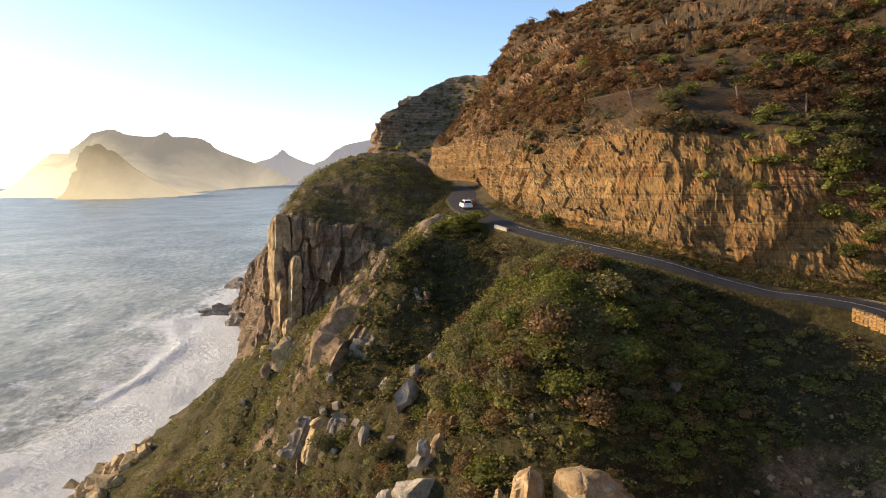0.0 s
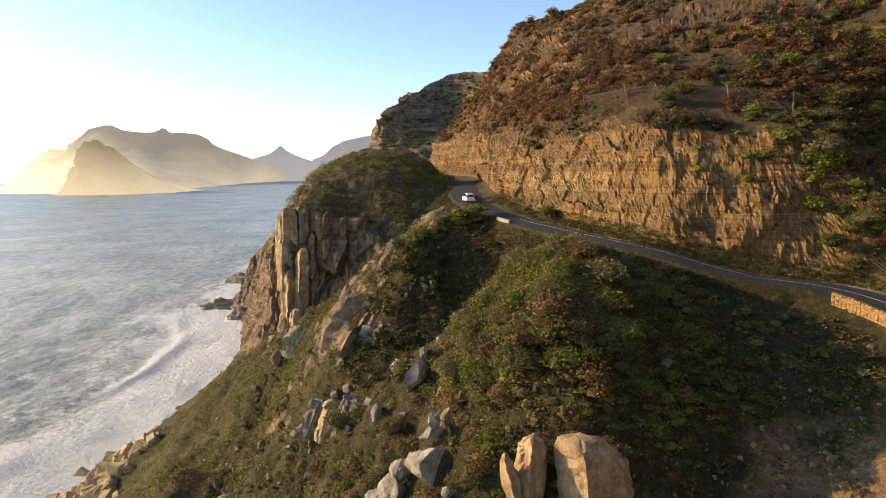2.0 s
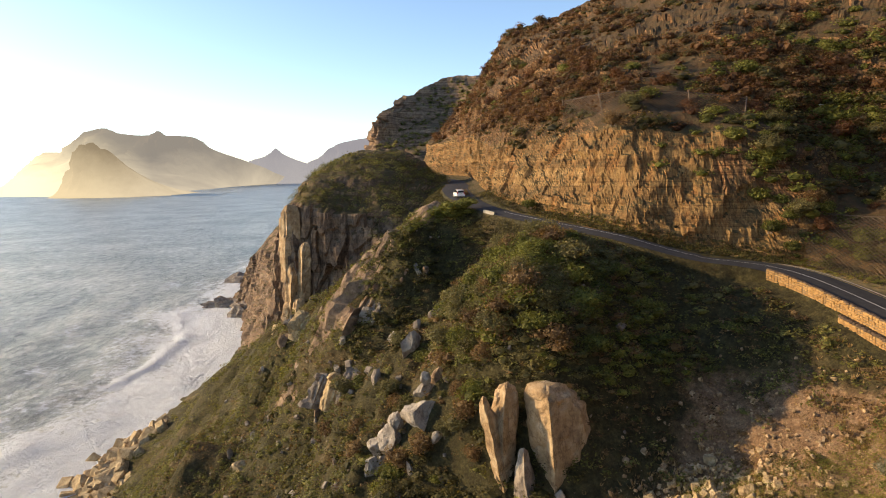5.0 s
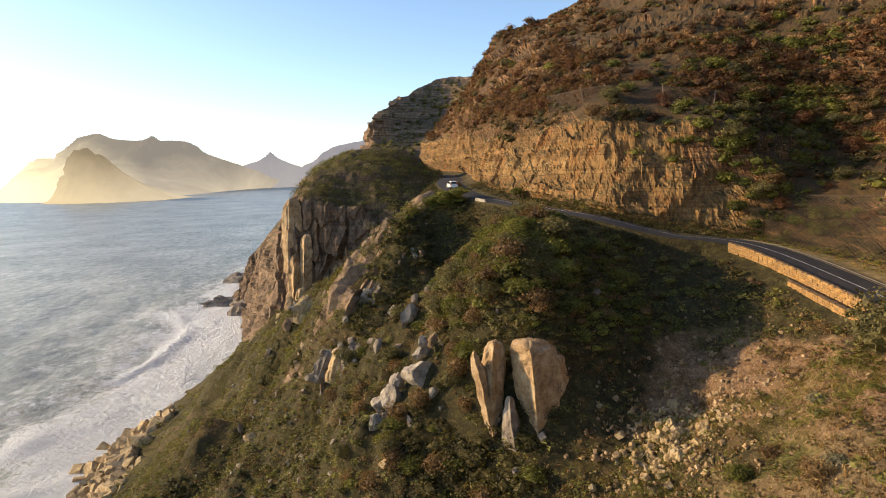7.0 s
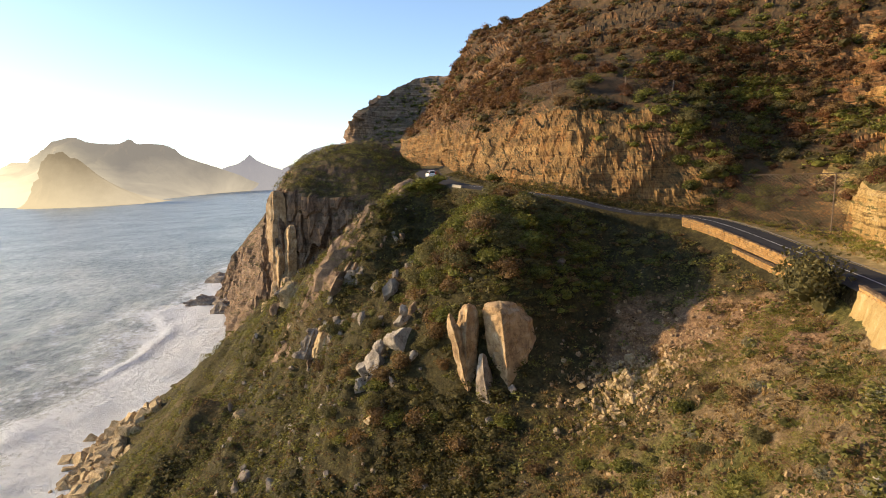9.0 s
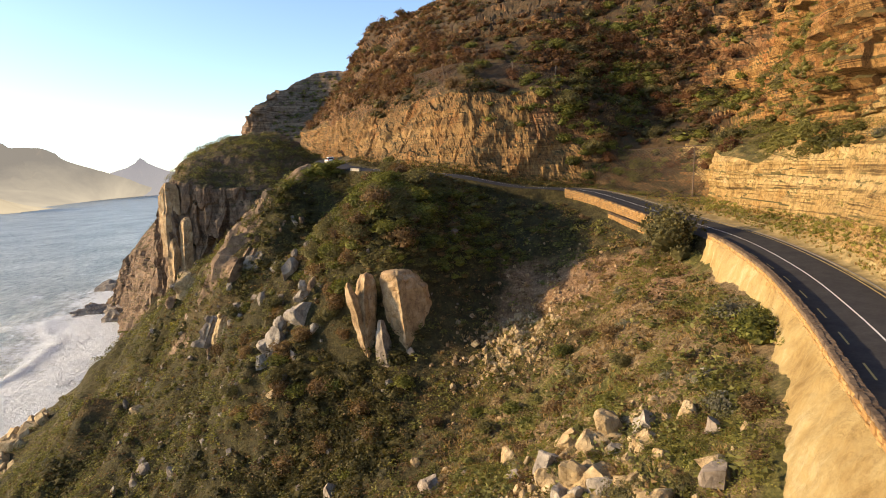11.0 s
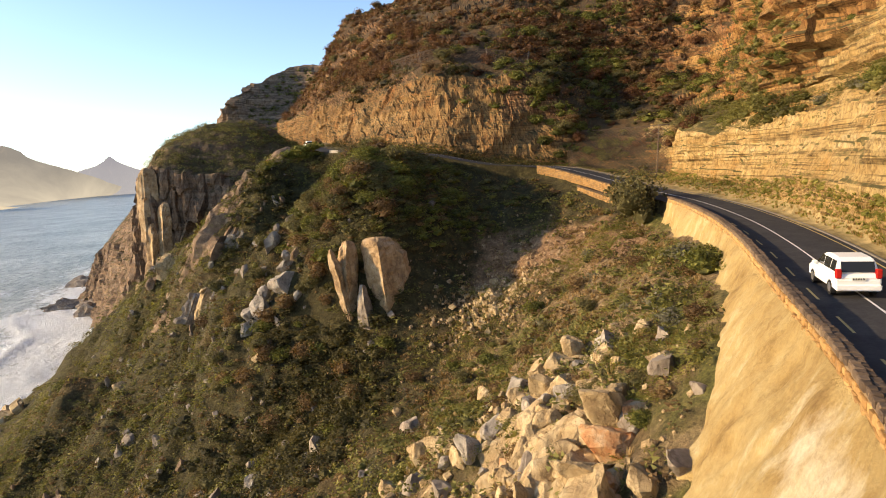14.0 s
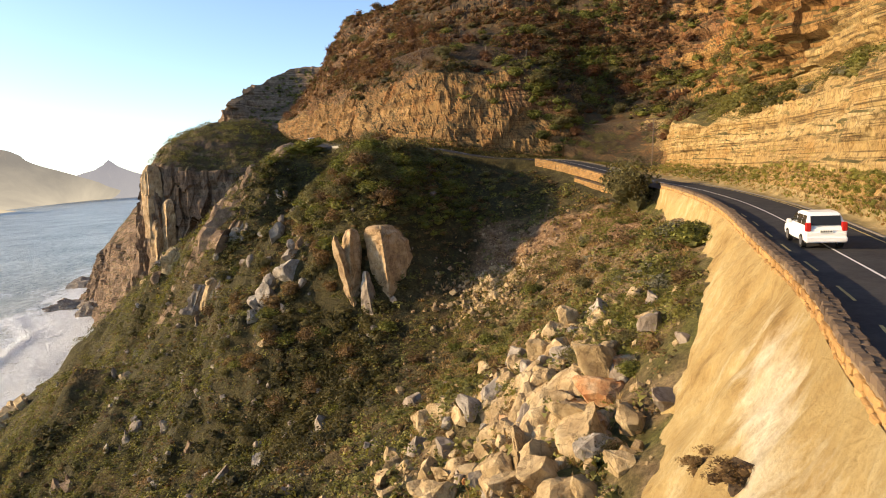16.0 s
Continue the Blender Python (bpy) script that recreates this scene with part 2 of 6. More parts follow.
def sea_material():
    m, nt, b = material("sea_water", 0.16)
    b.inputs["IOR"].default_value = 1.33
    b.inputs["Specular IOR Level"].default_value = 0.5
    pos = nt.nodes.new("ShaderNodeNewGeometry").outputs["Position"]
    sep = nt.nodes.new("ShaderNodeSeparateXYZ")
    nt.links.new(pos, sep.inputs[0])
    att = nt.nodes.new("ShaderNodeAttribute")
    att.attribute_name = "foam"
    streak = noise_node(nt, 0.06, 9, 0.7, stretch=(1.0, 0.45, 1.0))
    lace = noise_node(nt, 0.3, 10, 0.74)
    f = math_node(nt, "ADD", att.outputs["Fac"], math_node(nt, "MULTIPLY", math_node(nt, "SUBTRACT", mix(nt, 0.5, streak, lace), 0.5), 3.4))
    caps = ramp(nt, noise_node(nt, 0.14, 10, 0.76, stretch=(1.0, 0.55, 1.0)), [(0.57, (0, 0, 0)), (0.67, (0.7, 0.7, 0.7))])
    foam = mix(nt, 1.0, ramp(nt, f, [(0.5, (0, 0, 0)), (0.8, (1, 1, 1))]), caps, "ADD")
    # water colour carries painted sky glare, with light and dark ripples
    water = ramp(nt, mix(nt, 0.72, noise_node(nt, 0.012, 4, 0.6), noise_node(nt, 0.22, 9, 0.78, stretch=(1.0, 0.45, 1.0))), [(0.4, (0.12, 0.145, 0.14)), (0.5, (0.27, 0.3, 0.28)), (0.6, (0.52, 0.54, 0.49))])
    nt.links.new(mix(nt, foam, water, (0.72, 0.76, 0.8)), b.inputs["Base Color"])
    nt.links.new(ramp(nt, foam, [(0.0, (0.3, 0.3, 0.3)), (1.0, (0.8, 0.8, 0.8))]), b.inputs["Roughness"])
    h = mix(nt, 0.5, noise_node(nt, 0.07, 9, 0.68, stretch=(1.0, 0.4, 1.0)), noise_node(nt, 0.35, 9, 0.75))
    bump(nt, b, h, 1.0, 7.0)
    return m


SOIL = soil_material()
CUT = strata_material("sandstone_cut", [(0.3, (0.1, 0.058, 0.024)), (0.44, (0.19, 0.112, 0.044)), (0.56, (0.28, 0.17, 0.066)), (0.7, (0.37, 0.255, 0.12))], 0.6, 0.4, (0.085, 0.062, 0.025), (0.17, 0.095, 0.042), 0.6, stain=(0.33, 0.145, 0.042), upright=0.16, fracture=1.7)
BEDS = strata_material("yellow_bedded_sandstone", [(0.3, (0.22, 0.13, 0.046)), (0.43, (0.35, 0.23, 0.085)), (0.55, (0.44, 0.315, 0.132)), (0.7, (0.53, 0.425, 0.235))], 0.3, 0.45, (0.13, 0.11, 0.035), (0.3, 0.2, 0.085), 0.55, 0.16, stain=(0.36, 0.195, 0.055), upright=0.4, fracture=1.1)
UPPER = strata_material("russet_hillside_rock", [(0.3, (0.1, 0.054, 0.025)), (0.47, (0.2, 0.108, 0.047)), (0.6, (0.3, 0.175, 0.08)), (0.74, (0.4, 0.26, 0.135))], 0.4, 0.4, (0.08, 0.048, 0.021), (0.135, 0.076, 0.033), 0.7, -0.16, (0.24, 0.1, 0.04))
REDBEDS = strata_material("orange_bedded_sandstone", [(0.3, (0.16, 0.076, 0.028)), (0.45, (0.28, 0.15, 0.05)), (0.58, (0.38, 0.23, 0.082)), (0.72, (0.47, 0.33, 0.145))], 0.26, 0.35, (0.11, 0.08, 0.025), (0.17, 0.095, 0.04), 0.6, 0.0, (0.32, 0.12, 0.038), 0.4)
GRANITE = cliff_material("weathered_granite", [(0.3, (0.085, 0.06, 0.044)), (0.5, (0.2, 0.145, 0.1)), (0.7, (0.36, 0.255, 0.16))], strata=0.6, seam=1.0)
FAR_ROCK = cliff_material("far_ridge_rock", [(0.3, (0.12, 0.08, 0.05)), (0.5, (0.26, 0.18, 0.12)), (0.7, (0.4, 0.29, 0.18))], veg=(0.12, 0.085, 0.04), strata=0.8, cover=0.2)
ASPHALT = simple("asphalt", [(0.3, (0.035, 0.035, 0.038)), (0.7, (0.06, 0.058, 0.058))], 0.7, 0.85, 0.01)
ASPHALT.node_tree.nodes["Principled BSDF"].inputs["Specular IOR Level"].default_value = 0.08
SEA_MAT = sea_material()
TALUS = simple("verge_earth", [(0.3, (0.12, 0.09, 0.036)), (0.5, (0.24, 0.18, 0.075)), (0.7, (0.38, 0.28, 0.13))], 0.8, 0.95, 0.12)

# ---- the lie of the land ----
# outer edge of the road, under the parapet: x, y, z of the road surface
ROAD_EDGE = [(-8, -58, -20.2), (1, -43, -19.8), (8.2, -32, -19.5), (13.9, -24.5, -19.4), (20.6, -14.4, -19.3), (28, -3.1, -19.1),
             (35.2, 9.5, -18.9), (41.0, 23.8, -18.4), (42.6, 37, -17.4), (39.6, 56, -14.2), (31.5, 61.5, -13.0), (23, 68.2, -10.9),
             (14, 80.5, -9.6), (7.5, 95, -8.7), (2.5, 112, -7.2), (1, 130, -6.0), (2, 150, -5.2), (-1, 185, -4.5), (-16, 213, -4.0), (-34, 268, -3.4)]
edge = smooth_curve(ROAD_EDGE, 700)
tang = np.gradient(edge[:, :2], axis=0)
tang /= np.linalg.norm(tang, axis=1, keepdims=True)
inland = np.stack([tang[:, 1], -tang[:, 0]], 1)
ROAD_W = 6.4

# ridges, gullies and the foot of the road bank on the sea side
SPUR = [(20, 71, -12.4), (14, 66, -10.8), (11.5, 57, -11.6), (10.5, 50, -14.2), (10.5, 45.5, -18.5), (9.5, 42.8, -27), (7, 39.8, -34.8)]
SPUR_SHADE = [(34.5, 57, -17), (32.6, 49.2, -21.9), (29, 45.7, -26.3), (22, 42.5, -29), (16.8, 42.8, -27), (13.8, 46, -18.5)]
GULLY = [(38, 36, -21.5), (31, 35.2, -25.5), (24, 33.3, -30.5), (17, 32.5, -36), (8.3, 29, -41), (-6, 35, -48), (-25, 48, -58), (-50, 72, -68)]
FLANK = [(6.4, 50, -16.5), (1.7, 53.5, -22.3), (-2.3, 59, -26), (-5, 54, -31.5), (-9.5, 52, -34), (-13.7, 54, -40), (-18, 58, -47), (-34, 74, -57)]
GULLY_B = [(9, 91, -13), (4, 84.5, -22), (-2, 77.5, -29.5), (-9, 75.5, -34.5), (-18, 79.5, -40.5), (-32, 88, -52), (-70, 130, -76)]
SPUR_EDGE = [(13.5, 72.5, -10.4), (8, 70.2, -12.8), (2, 67.6, -18), (-4.2, 65, -22.3), (-9.5, 63, -29), (-16, 65, -38)]
RIDGE_B = [(4, 104, -9.0), (-2.3, 97, -9.6), (-6.4, 91.5, -12.8), (-11, 96, -18), (-15.5, 104, -23.5), (-25, 102, -30.5), (-34, 112, -39.5), (-47.5, 127, -52.5), (-62, 141, -62)]
RIDGE_B_FOOT = [(-8, 87, -20), (-14.4, 85.3, -26.2), (-20.7, 84, -35.6), (-22.9, 91, -35)]
GULLY_C = [(0, 122, -9.5), (-7, 121, -18), (-18, 124, -29), (-30, 128, -37.5), (-43, 137, -44), (-55, 150, -56), (-75, 185, -76)]
BANK_FOOT = [(-13, -54, -31), (-4, -39.2, -30.6), (3.2, -28.2, -30.2), (7.4, -23.2, -29.6), (11.2, -18.6, -28.5), (13.2, -16.8, -27.1), (15.3, -15.5, -25.5), (17.5, -14.2, -23.6), (20.5, -11.8, -21.8), (27, -1.6, -21.7), (33, 9.4, -21.5), (39, 23.5, -21.8), (40.4, 36.5, -20.9), (38.6, 46, -19.4), (36.6, 54, -17)]
SLOPE_1 = [(27.7, 7.3, -22.6), (19.9, 0, -26.4), (11.7, -2, -31.5), (2, 0, -38), (-15, 3, -50), (-40, 15, -66), (-68, 40, -85)]
SLOPE_2 = [(33, 24, -25), (26.7, 21.9, -29), (20.9, 15.8, -31.4), (14.5, 17, -35.5), (8.3, 20, -39.8), (-4, 24, -46)]
SLOPE_3 = [(9, -16, -29), (0, -20, -35), (-20, -24, -48), (-60, -20, -80)]
SLOPE_4 = [(-14, -60, -36), (-30, -70, -50), (-70, -80, -86)]
SHORE = [(-70, -90, -89), (-76, 0, -89), (-82, 70, -89), (-92, 120, -89), (-102, 150, -89), (-102, 178, -89), (-102, 211, -89), (-98, 260, -89), (-112, 330, -88.5), (-122, 360, -88.5)]
LOWER = [(-46, 92, -55), (-57, 112, -63.5), (-66, 131, -70), (-74, 150, -75.5), (-84, 168, -81), (-92, 190, -85)]
LOWER_FOOT = [(-66, 95, -76), (-80, 126, -82), (-90, 148, -86)]
UNDER_C = [(-5, 135, -16), (-20, 150, -30), (-45, 180, -50), (-60, 220, -62), (-70, 270, -66)]

knots = []
for line in (SPUR, SPUR_SHADE, SPUR_EDGE, GULLY, FLANK, GULLY_B, RIDGE_B, RIDGE_B_FOOT, GULLY_C, BANK_FOOT, SLOPE_1, SLOPE_2, SLOPE_3, SLOPE_4, SHORE, LOWER, LOWER_FOOT, UNDER_C):
    p = np.asarray(line, float)
    n = max(len(p), int(np.linalg.norm(np.diff(p, axis=0), axis=1).sum() / 7))
    knots.append(smooth_curve(p, n))
sub = edge[10:640:9]
i9 = inland[10:640:9]
knots.append(np.column_stack([sub[:, :2] + i9 * 0.8, sub[:, 2] - 1.0]))
knots.append(np.column_stack([sub[:, :2] + i9 * 6.5, sub[:, 2] - 1.0]))
knots.append(np.column_stack([edge[4:98:7, :2] - inland[4:98:7] * 0.7, edge[4:98:7, 2] - 3.2]))
knots.append(np.asarray(SHORE, float) + np.array([-12, 0, -8]))
knots = np.vstack(knots)
far = np.linalg.norm(knots[:, None, :2] - knots[None, :, :2], axis=2)
keep = [k for k in range(len(knots)) if not (far[k, :k] < 1.2).any()]
knots = knots[keep]
far = far[np.ix_(keep, keep)]
nk = len(knots)
sysm = np.zeros((nk + 3, nk + 3))
sysm[:nk, :nk] = far - 0.25 * np.eye(nk)
sysm[:nk, nk], sysm[:nk, nk + 1:] = 1, knots[:, :2]
sysm[nk:, :nk] = sysm[:nk, nk:].T
weights = np.linalg.solve(sysm, np.concatenate([knots[:, 2], np.zeros(3)]))


def base_height(xy):
    out = np.empty(len(xy))
    for s in range(0, len(xy), 20000):
        q = xy[s:s + 20000]
        d = np.sqrt(((q[:, None] - knots[None, :, :2]) ** 2).sum(2))
        out[s:s + 20000] = d @ weights[:nk] + weights[nk] + q @ weights[nk + 1:]
    return out


def road_distance(xy):
    """How far inland of the road's outer edge a place lies (negative: on the sea side), and the road's height there."""
    best, height = np.full(len(xy), 1e9), np.zeros(len(xy))
    for s in range(0, len(xy), 20000):
        q = xy[s:s + 20000]
        d = q[:, None] - edge[None, ::4, :2]
        k = (d ** 2).sum(2).argmin(1)
        v = d[np.arange(len(q)), k]
        side = (v * inland[::4][k]).sum(1)
        best[s:s + 20000] = np.where(side >= 0, 1, -1) * np.sqrt((v ** 2).sum(1))
        height[s:s + 20000] = edge[::4][k, 2]
    return best, height


def gully_depth(xy):
    """How deep in a gully of the coastal slope a place lies, from 0 on the ribs to 1 in the beds."""
    p = np.column_stack([xy, np.zeros(len(xy))])
    q = np.column_stack([0.82 * xy[:, 0] - 0.57 * xy[:, 1] + 3.5 * fbm(p, 30, 2, 41), 0.26 * (0.57 * xy[:, 0] + 0.82 * xy[:, 1]), np.zeros(len(xy))])
    return np.clip(0.5 - 0.6 * ridged(q + 3, 10, 3, 15), 0, 1) * np.clip((4 - xy[:, 0]) / 14, 0, 1)


def ground_height(xy):
    p = np.column_stack([xy, np.zeros(len(xy))])
    z = base_height(xy)
    d, rz = road_distance(xy)
    calm = np.clip((-d - np.interp(xy[:, 1], [-18, -8], [3.6, 1.0])) / 4, 0, 1)
    shore = np.clip((z - SEA) / 12, 0, 1)
    bend = 3.5 * fbm(p, 30, 2, 41)
    q = np.column_stack([0.82 * xy[:, 0] - 0.57 * xy[:, 1] + bend, 0.26 * (0.57 * xy[:, 0] + 0.82 * xy[:, 1]), np.zeros(len(xy))])
    z = z + calm * (3.0 * shore * ridged(q + 3, 10, 3, 15) * np.clip((4 - xy[:, 0]) / 14, 0.08, 1) + 0.55 * np.abs(fbm(p, 1.7, 2, 17)) + 0.9 * fbm(p, 9, 4, 1) + 0.35 * fbm(p, 2.1, 3, 5) + (0.5 + 0.3 * (1 - shore)) * np.maximum(0, ridged(p, 7, 3, 9) - 0.25))
    return np.where(d > -0.6, np.minimum(z, rz - 0.9), z)


# ---- ground on the sea side ----
ys = np.concatenate([np.arange(-80, 60, 0.75), np.arange(60, 150, 1.0), np.arange(150, 400, 2.5)])
xs = np.concatenate([np.arange(-150, -60, 2.0), np.arange(-60, -25, 1.0), np.arange(-25, 52, 0.75)])
gx, gy = np.meshgrid(xs, ys)
gz = ground_height(np.column_stack([gx.ravel(), gy.ravel()])).reshape(gx.shape)
ground_me = grid_mesh("ground", np.dstack([gx, gy, gz]), SOIL)
px, py = gx.ravel(), gy.ravel()
for key, val in (("open_earth", np.maximum(np.exp(-(((px - 29) / 9) ** 2 + ((py - 38) / 10) ** 2)), 1.1 * np.exp(-(((px - 35) / 6) ** 2 + ((py - 30) / 10) ** 2)))), ("meadow", np.clip((px - 4 - 0.28 * (py - 5)) / 8, 0, 1) * np.clip((34 - py) / 10, 0, 1))):
    ground_me.attributes.new(key, "FLOAT", "POINT").data.foreach_set("value", val.astype(np.float32))
ground = tagged(new("ground", ground_me), "steep scrub-covered coastal slope of brown earth and grass", "ground", kind="structure")

# ---- mountain side above the road ----
# stations follow the road from behind the first eye point to the far bend
E = [(-1, -62, -20.1), (15, -36.5, -19.5), (29.5, -14.5, -19.3), (36, -4, -19.1), (45.5, 11, -18.7), (49, 24, -18.2), (51.5, 38.5, -17.3), (51.5, 49, -16.3), (47, 58, -14.7),
     (41.5, 63.2, -13.7), (32.5, 67.2, -12.4), (25.2, 72.4, -10.6), (19.4, 80.5, -9.6), (14, 92, -8.8), (9.5, 109, -7.2), (8, 130, -5.9), (9, 150, -5.0), (6, 186, -4.3), (-10, 218, -3.8)]
B = [(1, -63.5, -19.6), (17.5, -38, -19), (32, -15, -18.6), (37.6, -5, -18.2), (48.2, 11, -17.3), (51, 24, -16.8), (54, 39.2, -16.3), (58.5, 50, -16.2), (51, 60.5, -14.8),
     (42.8, 66, -13.2), (33, 69.2, -11.9), (26, 74.4, -9.9), (20.6, 83.5, -8.9), (16, 94, -8.1), (11.5, 110, -6.6), (10, 131, -5.2), (10.5, 152, -4.2), (8, 188, -3.4), (-7, 226, -2.6)]
T = [(6, -66, -11), (20, -39.5, -11), (33.6, -15.5, -9.6), (38.4, -5.4, -9), (50.6, 11, -8.5), (53, 25, -10.6), (54.9, 39, -10.4), (62, 55, -8.3), (54, 66, -8.2),
     (45.4, 73, 2.7), (37.6, 77, 3.9), (29.4, 81.5, 4.7), (24.5, 90, 4.4), (18.5, 104, 2.8), (13.8, 115, 3), (11, 140, 5.5), (10, 165, 8), (7.5, 198, 8), (-4, 236, 9)]
M = [(14, -68, -6), (27, -42, -6), (40, -17, -5), (43, -7, -5.2), (53.6, 12, -6.2), (55.4, 24.5, -7.2), (65, 41, -6.4), (77, 67, 2.4), (66, 80, 2),
     (55, 85, 6.4), (43.5, 91, 10.2), (33.3, 94, 11.2), (27.4, 103, 11.2), (22.5, 112, 11.4), (17, 132, 13), (13.5, 165, 17), (11, 190, 16), (9, 215, 15), (1, 255, 14)]
U = [(30, -74, 6), (42, -48, 6), (46, -20, 7), (48.5, -8, 7.5), (57.5, 13, 8.5), (57.6, 26, 12.5), (70, 45, 13), (85.5, 66, 16), (77.5, 86, 19.2),
     (68, 100, 22), (51, 110, 22.8), (41.5, 117, 22), (35, 125, 22), (29, 136, 24), (24, 166, 28), (19.5, 200, 32), (15.5, 222, 28), (13, 238, 24), (6, 275, 20)]
S = [(60, -85, 34), (75, -60, 34), (85, -32, 35), (90, -12, 36), (92, 14, 34), (98, 34, 38), (112, 60, 42), (116, 82, 45), (110, 108, 50),
     (100, 132, 54), (86, 152, 56), (72, 182, 58), (58, 205, 57.5), (46, 222, 55), (36, 232, 53), (28.4, 241, 52), (20, 252, 37), (17.5, 262, 32), (10, 300, 26)]
K = [(100, -95, 55), (110, -70, 55), (118, -40, 56), (125, -15, 56), (130, 14, 55), (135, 40, 58), (145, 70, 60), (148, 100, 62), (140, 130, 64),
     (130, 160, 64), (115, 185, 64), (100, 215, 62), (85, 240, 60), (70, 255, 57), (58, 262, 53), (48, 268, 50), (38, 280, 36), (34, 290, 30), (28, 320, 24)]
for k in range(5):                                      # beside the yellow beds the talus starts at the road
    q = int(((edge[:, :2] - np.array(E[k][:2])) ** 2).sum(1).argmin())
    e = edge[q, :2] + inland[q] * (ROAD_W + 1.1)
    E[k] = (e[0], e[1], edge[q, 2] + 0.1)
    B[k] = (e[0] + 0.3 * (T[k][0] - e[0]), e[1] + 0.3 * (T[k][1] - e[1]), edge[q, 2] + 2.2)
V = []                                                  # the verge starts under the road's inner half
for e in E:
    k = int(((edge[:, :2] - np.array(e[:2])) ** 2).sum(1).argmin())
    V.append((*(edge[k, :2] + inland[k] * 4.5), edge[k, 2] - 0.25))
hill = loft([V, E, B, T, M, U, S, K], (5, 6, 36, 28, 46, 42, 10), 900)
hn = grid_normals(hill)
flat = hill.reshape(-1, 3)
rows_h = np.repeat(np.arange(hill.shape[0]), hill.shape[1])
st_h = np.tile(np.linspace(0, len(E) - 1, hill.shape[1]), hill.shape[0])
steep = np.clip(1.25 - np.abs(hn[:, :, 2].ravel()) * 1.3, 0, 1)
grow = np.clip((rows_h - 9) / 6, 0, 1)
bedded = np.clip((9.2 - st_h) / 0.6, 0, 1)               # layered beds near, ribbed cut face further on
zq = flat.copy()
zq[:, :2] *= 0.16
dip = flat[:, 2] + 0.05 * flat[:, 0] - 0.03 * flat[:, 1] + 0.07 * fbm(flat, 8, 2, 7)
zero = np.zeros(len(flat), int)
patch = crags(flat * np.array([1, 1, 0.5]), 6.0, 12)
high = np.clip((rows_h - 47) / 10, 0.0, 1.0)               # the lower face is planed, the upper cliffs step and overhang
ledge = (0.13 + 0.2 * high) * hash3(np.floor(dip / 0.4), zero, zero, 5) + (0.2 + 0.75 * high) * hash3(np.floor(dip / 1.7), np.floor(patch * 2), zero, 6) + crags(flat * np.array([1, 1, 0.5]), 0.9, 3) * 0.1 + crags(zq * 0.45, 0.9, 8) * (0.14 + 0.4 * high)
ribs = crags(flat * np.array([1, 1, 0.3]), 0.85, 4) * 0.26 + crags(flat * np.array([1, 1, 0.45]), 2.0, 5) * 0.24 + ridged(flat * np.array([1, 1, 0.3]), 4.5, 3, 6) * 0.16
blocks = crags(flat * np.array([1, 1, 0.8]), 5, 14) * 0.9 * (0.35 + 0.65 * np.maximum(high, 1 - bedded)) + bedded * crags(flat * np.array([1, 1, 1.3]), 9, 24) * (0.25 + 0.75 * high)
push = grow * (steep * (bedded * ledge + (1 - bedded) * ribs + 0.6 * blocks) + 0.9 * fbm(flat, 11, 4, 3) + 0.25 * fbm(flat, 2, 3, 4))
push += np.clip((rows_h - 55) / 12, 0, 1) * np.clip(3.2 * fbm(flat, 15, 3, 27) - 0.1, 0, 1) * (0.6 * crags(flat * np.array([0.5, 0.5, 1.3]), 3.0, 28) + 0.3 * crags(flat * np.array([0.35, 0.35, 1.8]), 1.3, 29) + 0.3)
outward = -hn if hn[60, 400, 1] > 0 else hn
push = np.where(rows_h < 12, 0.12 * fbm(flat, 1.6, 3, 19) * np.clip((rows_h - 6) / 3, 0, 1), push)
hill = hill + outward * push.reshape(hill.shape[:2])[:, :, None]
verge_me = grid_mesh("verge", hill[:8] + np.array([0, 0, 0.03]), TALUS)
verge_me.materials.append(SOIL)
verge_me.polygons.foreach_set("material_index", np.tile((np.linspace(0, len(E) - 1, hill.shape[1])[:-1] > 8.6).astype(np.int32), 7))
verge = tagged(new("verge", verge_me), "yellow-brown earth and grass strip between road and cliff", "verge", kind="structure")
hill_me = grid_mesh("hillside", hill, CUT, False)
hill_me.materials.append(BEDS)                          # the yellow beds stand nearest, the brown cut beyond the ravine
col_st = np.tile(np.linspace(0, len(E) - 1, hill.shape[1])[:-1], hill.shape[0] - 1) + 0.6 * fbm(hill[:-1, :-1].reshape(-1, 3), 7, 3, 29)
for extra in (UPPER, REDBEDS):
    hill_me.materials.append(extra)
row_f = np.repeat(np.arange(hill.shape[0] - 1), hill.shape[1] - 1) + 7 * fbm(hill[:-1, :-1].reshape(-1, 3), 9, 3, 30)
pick = np.where(col_st < 7.0, np.where(row_f < 60 + 30 * np.clip(5.2 - col_st, 0, 2), 1, 3), np.where(row_f > np.where(col_st < 9.2, 30, 50), 2, 0))
hill_me.polygons.foreach_set("material_index", pick.astype(np.int32))
hillside = tagged(new("hillside", hill_me), "layered ochre sandstone cliffs and scrub slope above the road", "cliff", kind="structure")

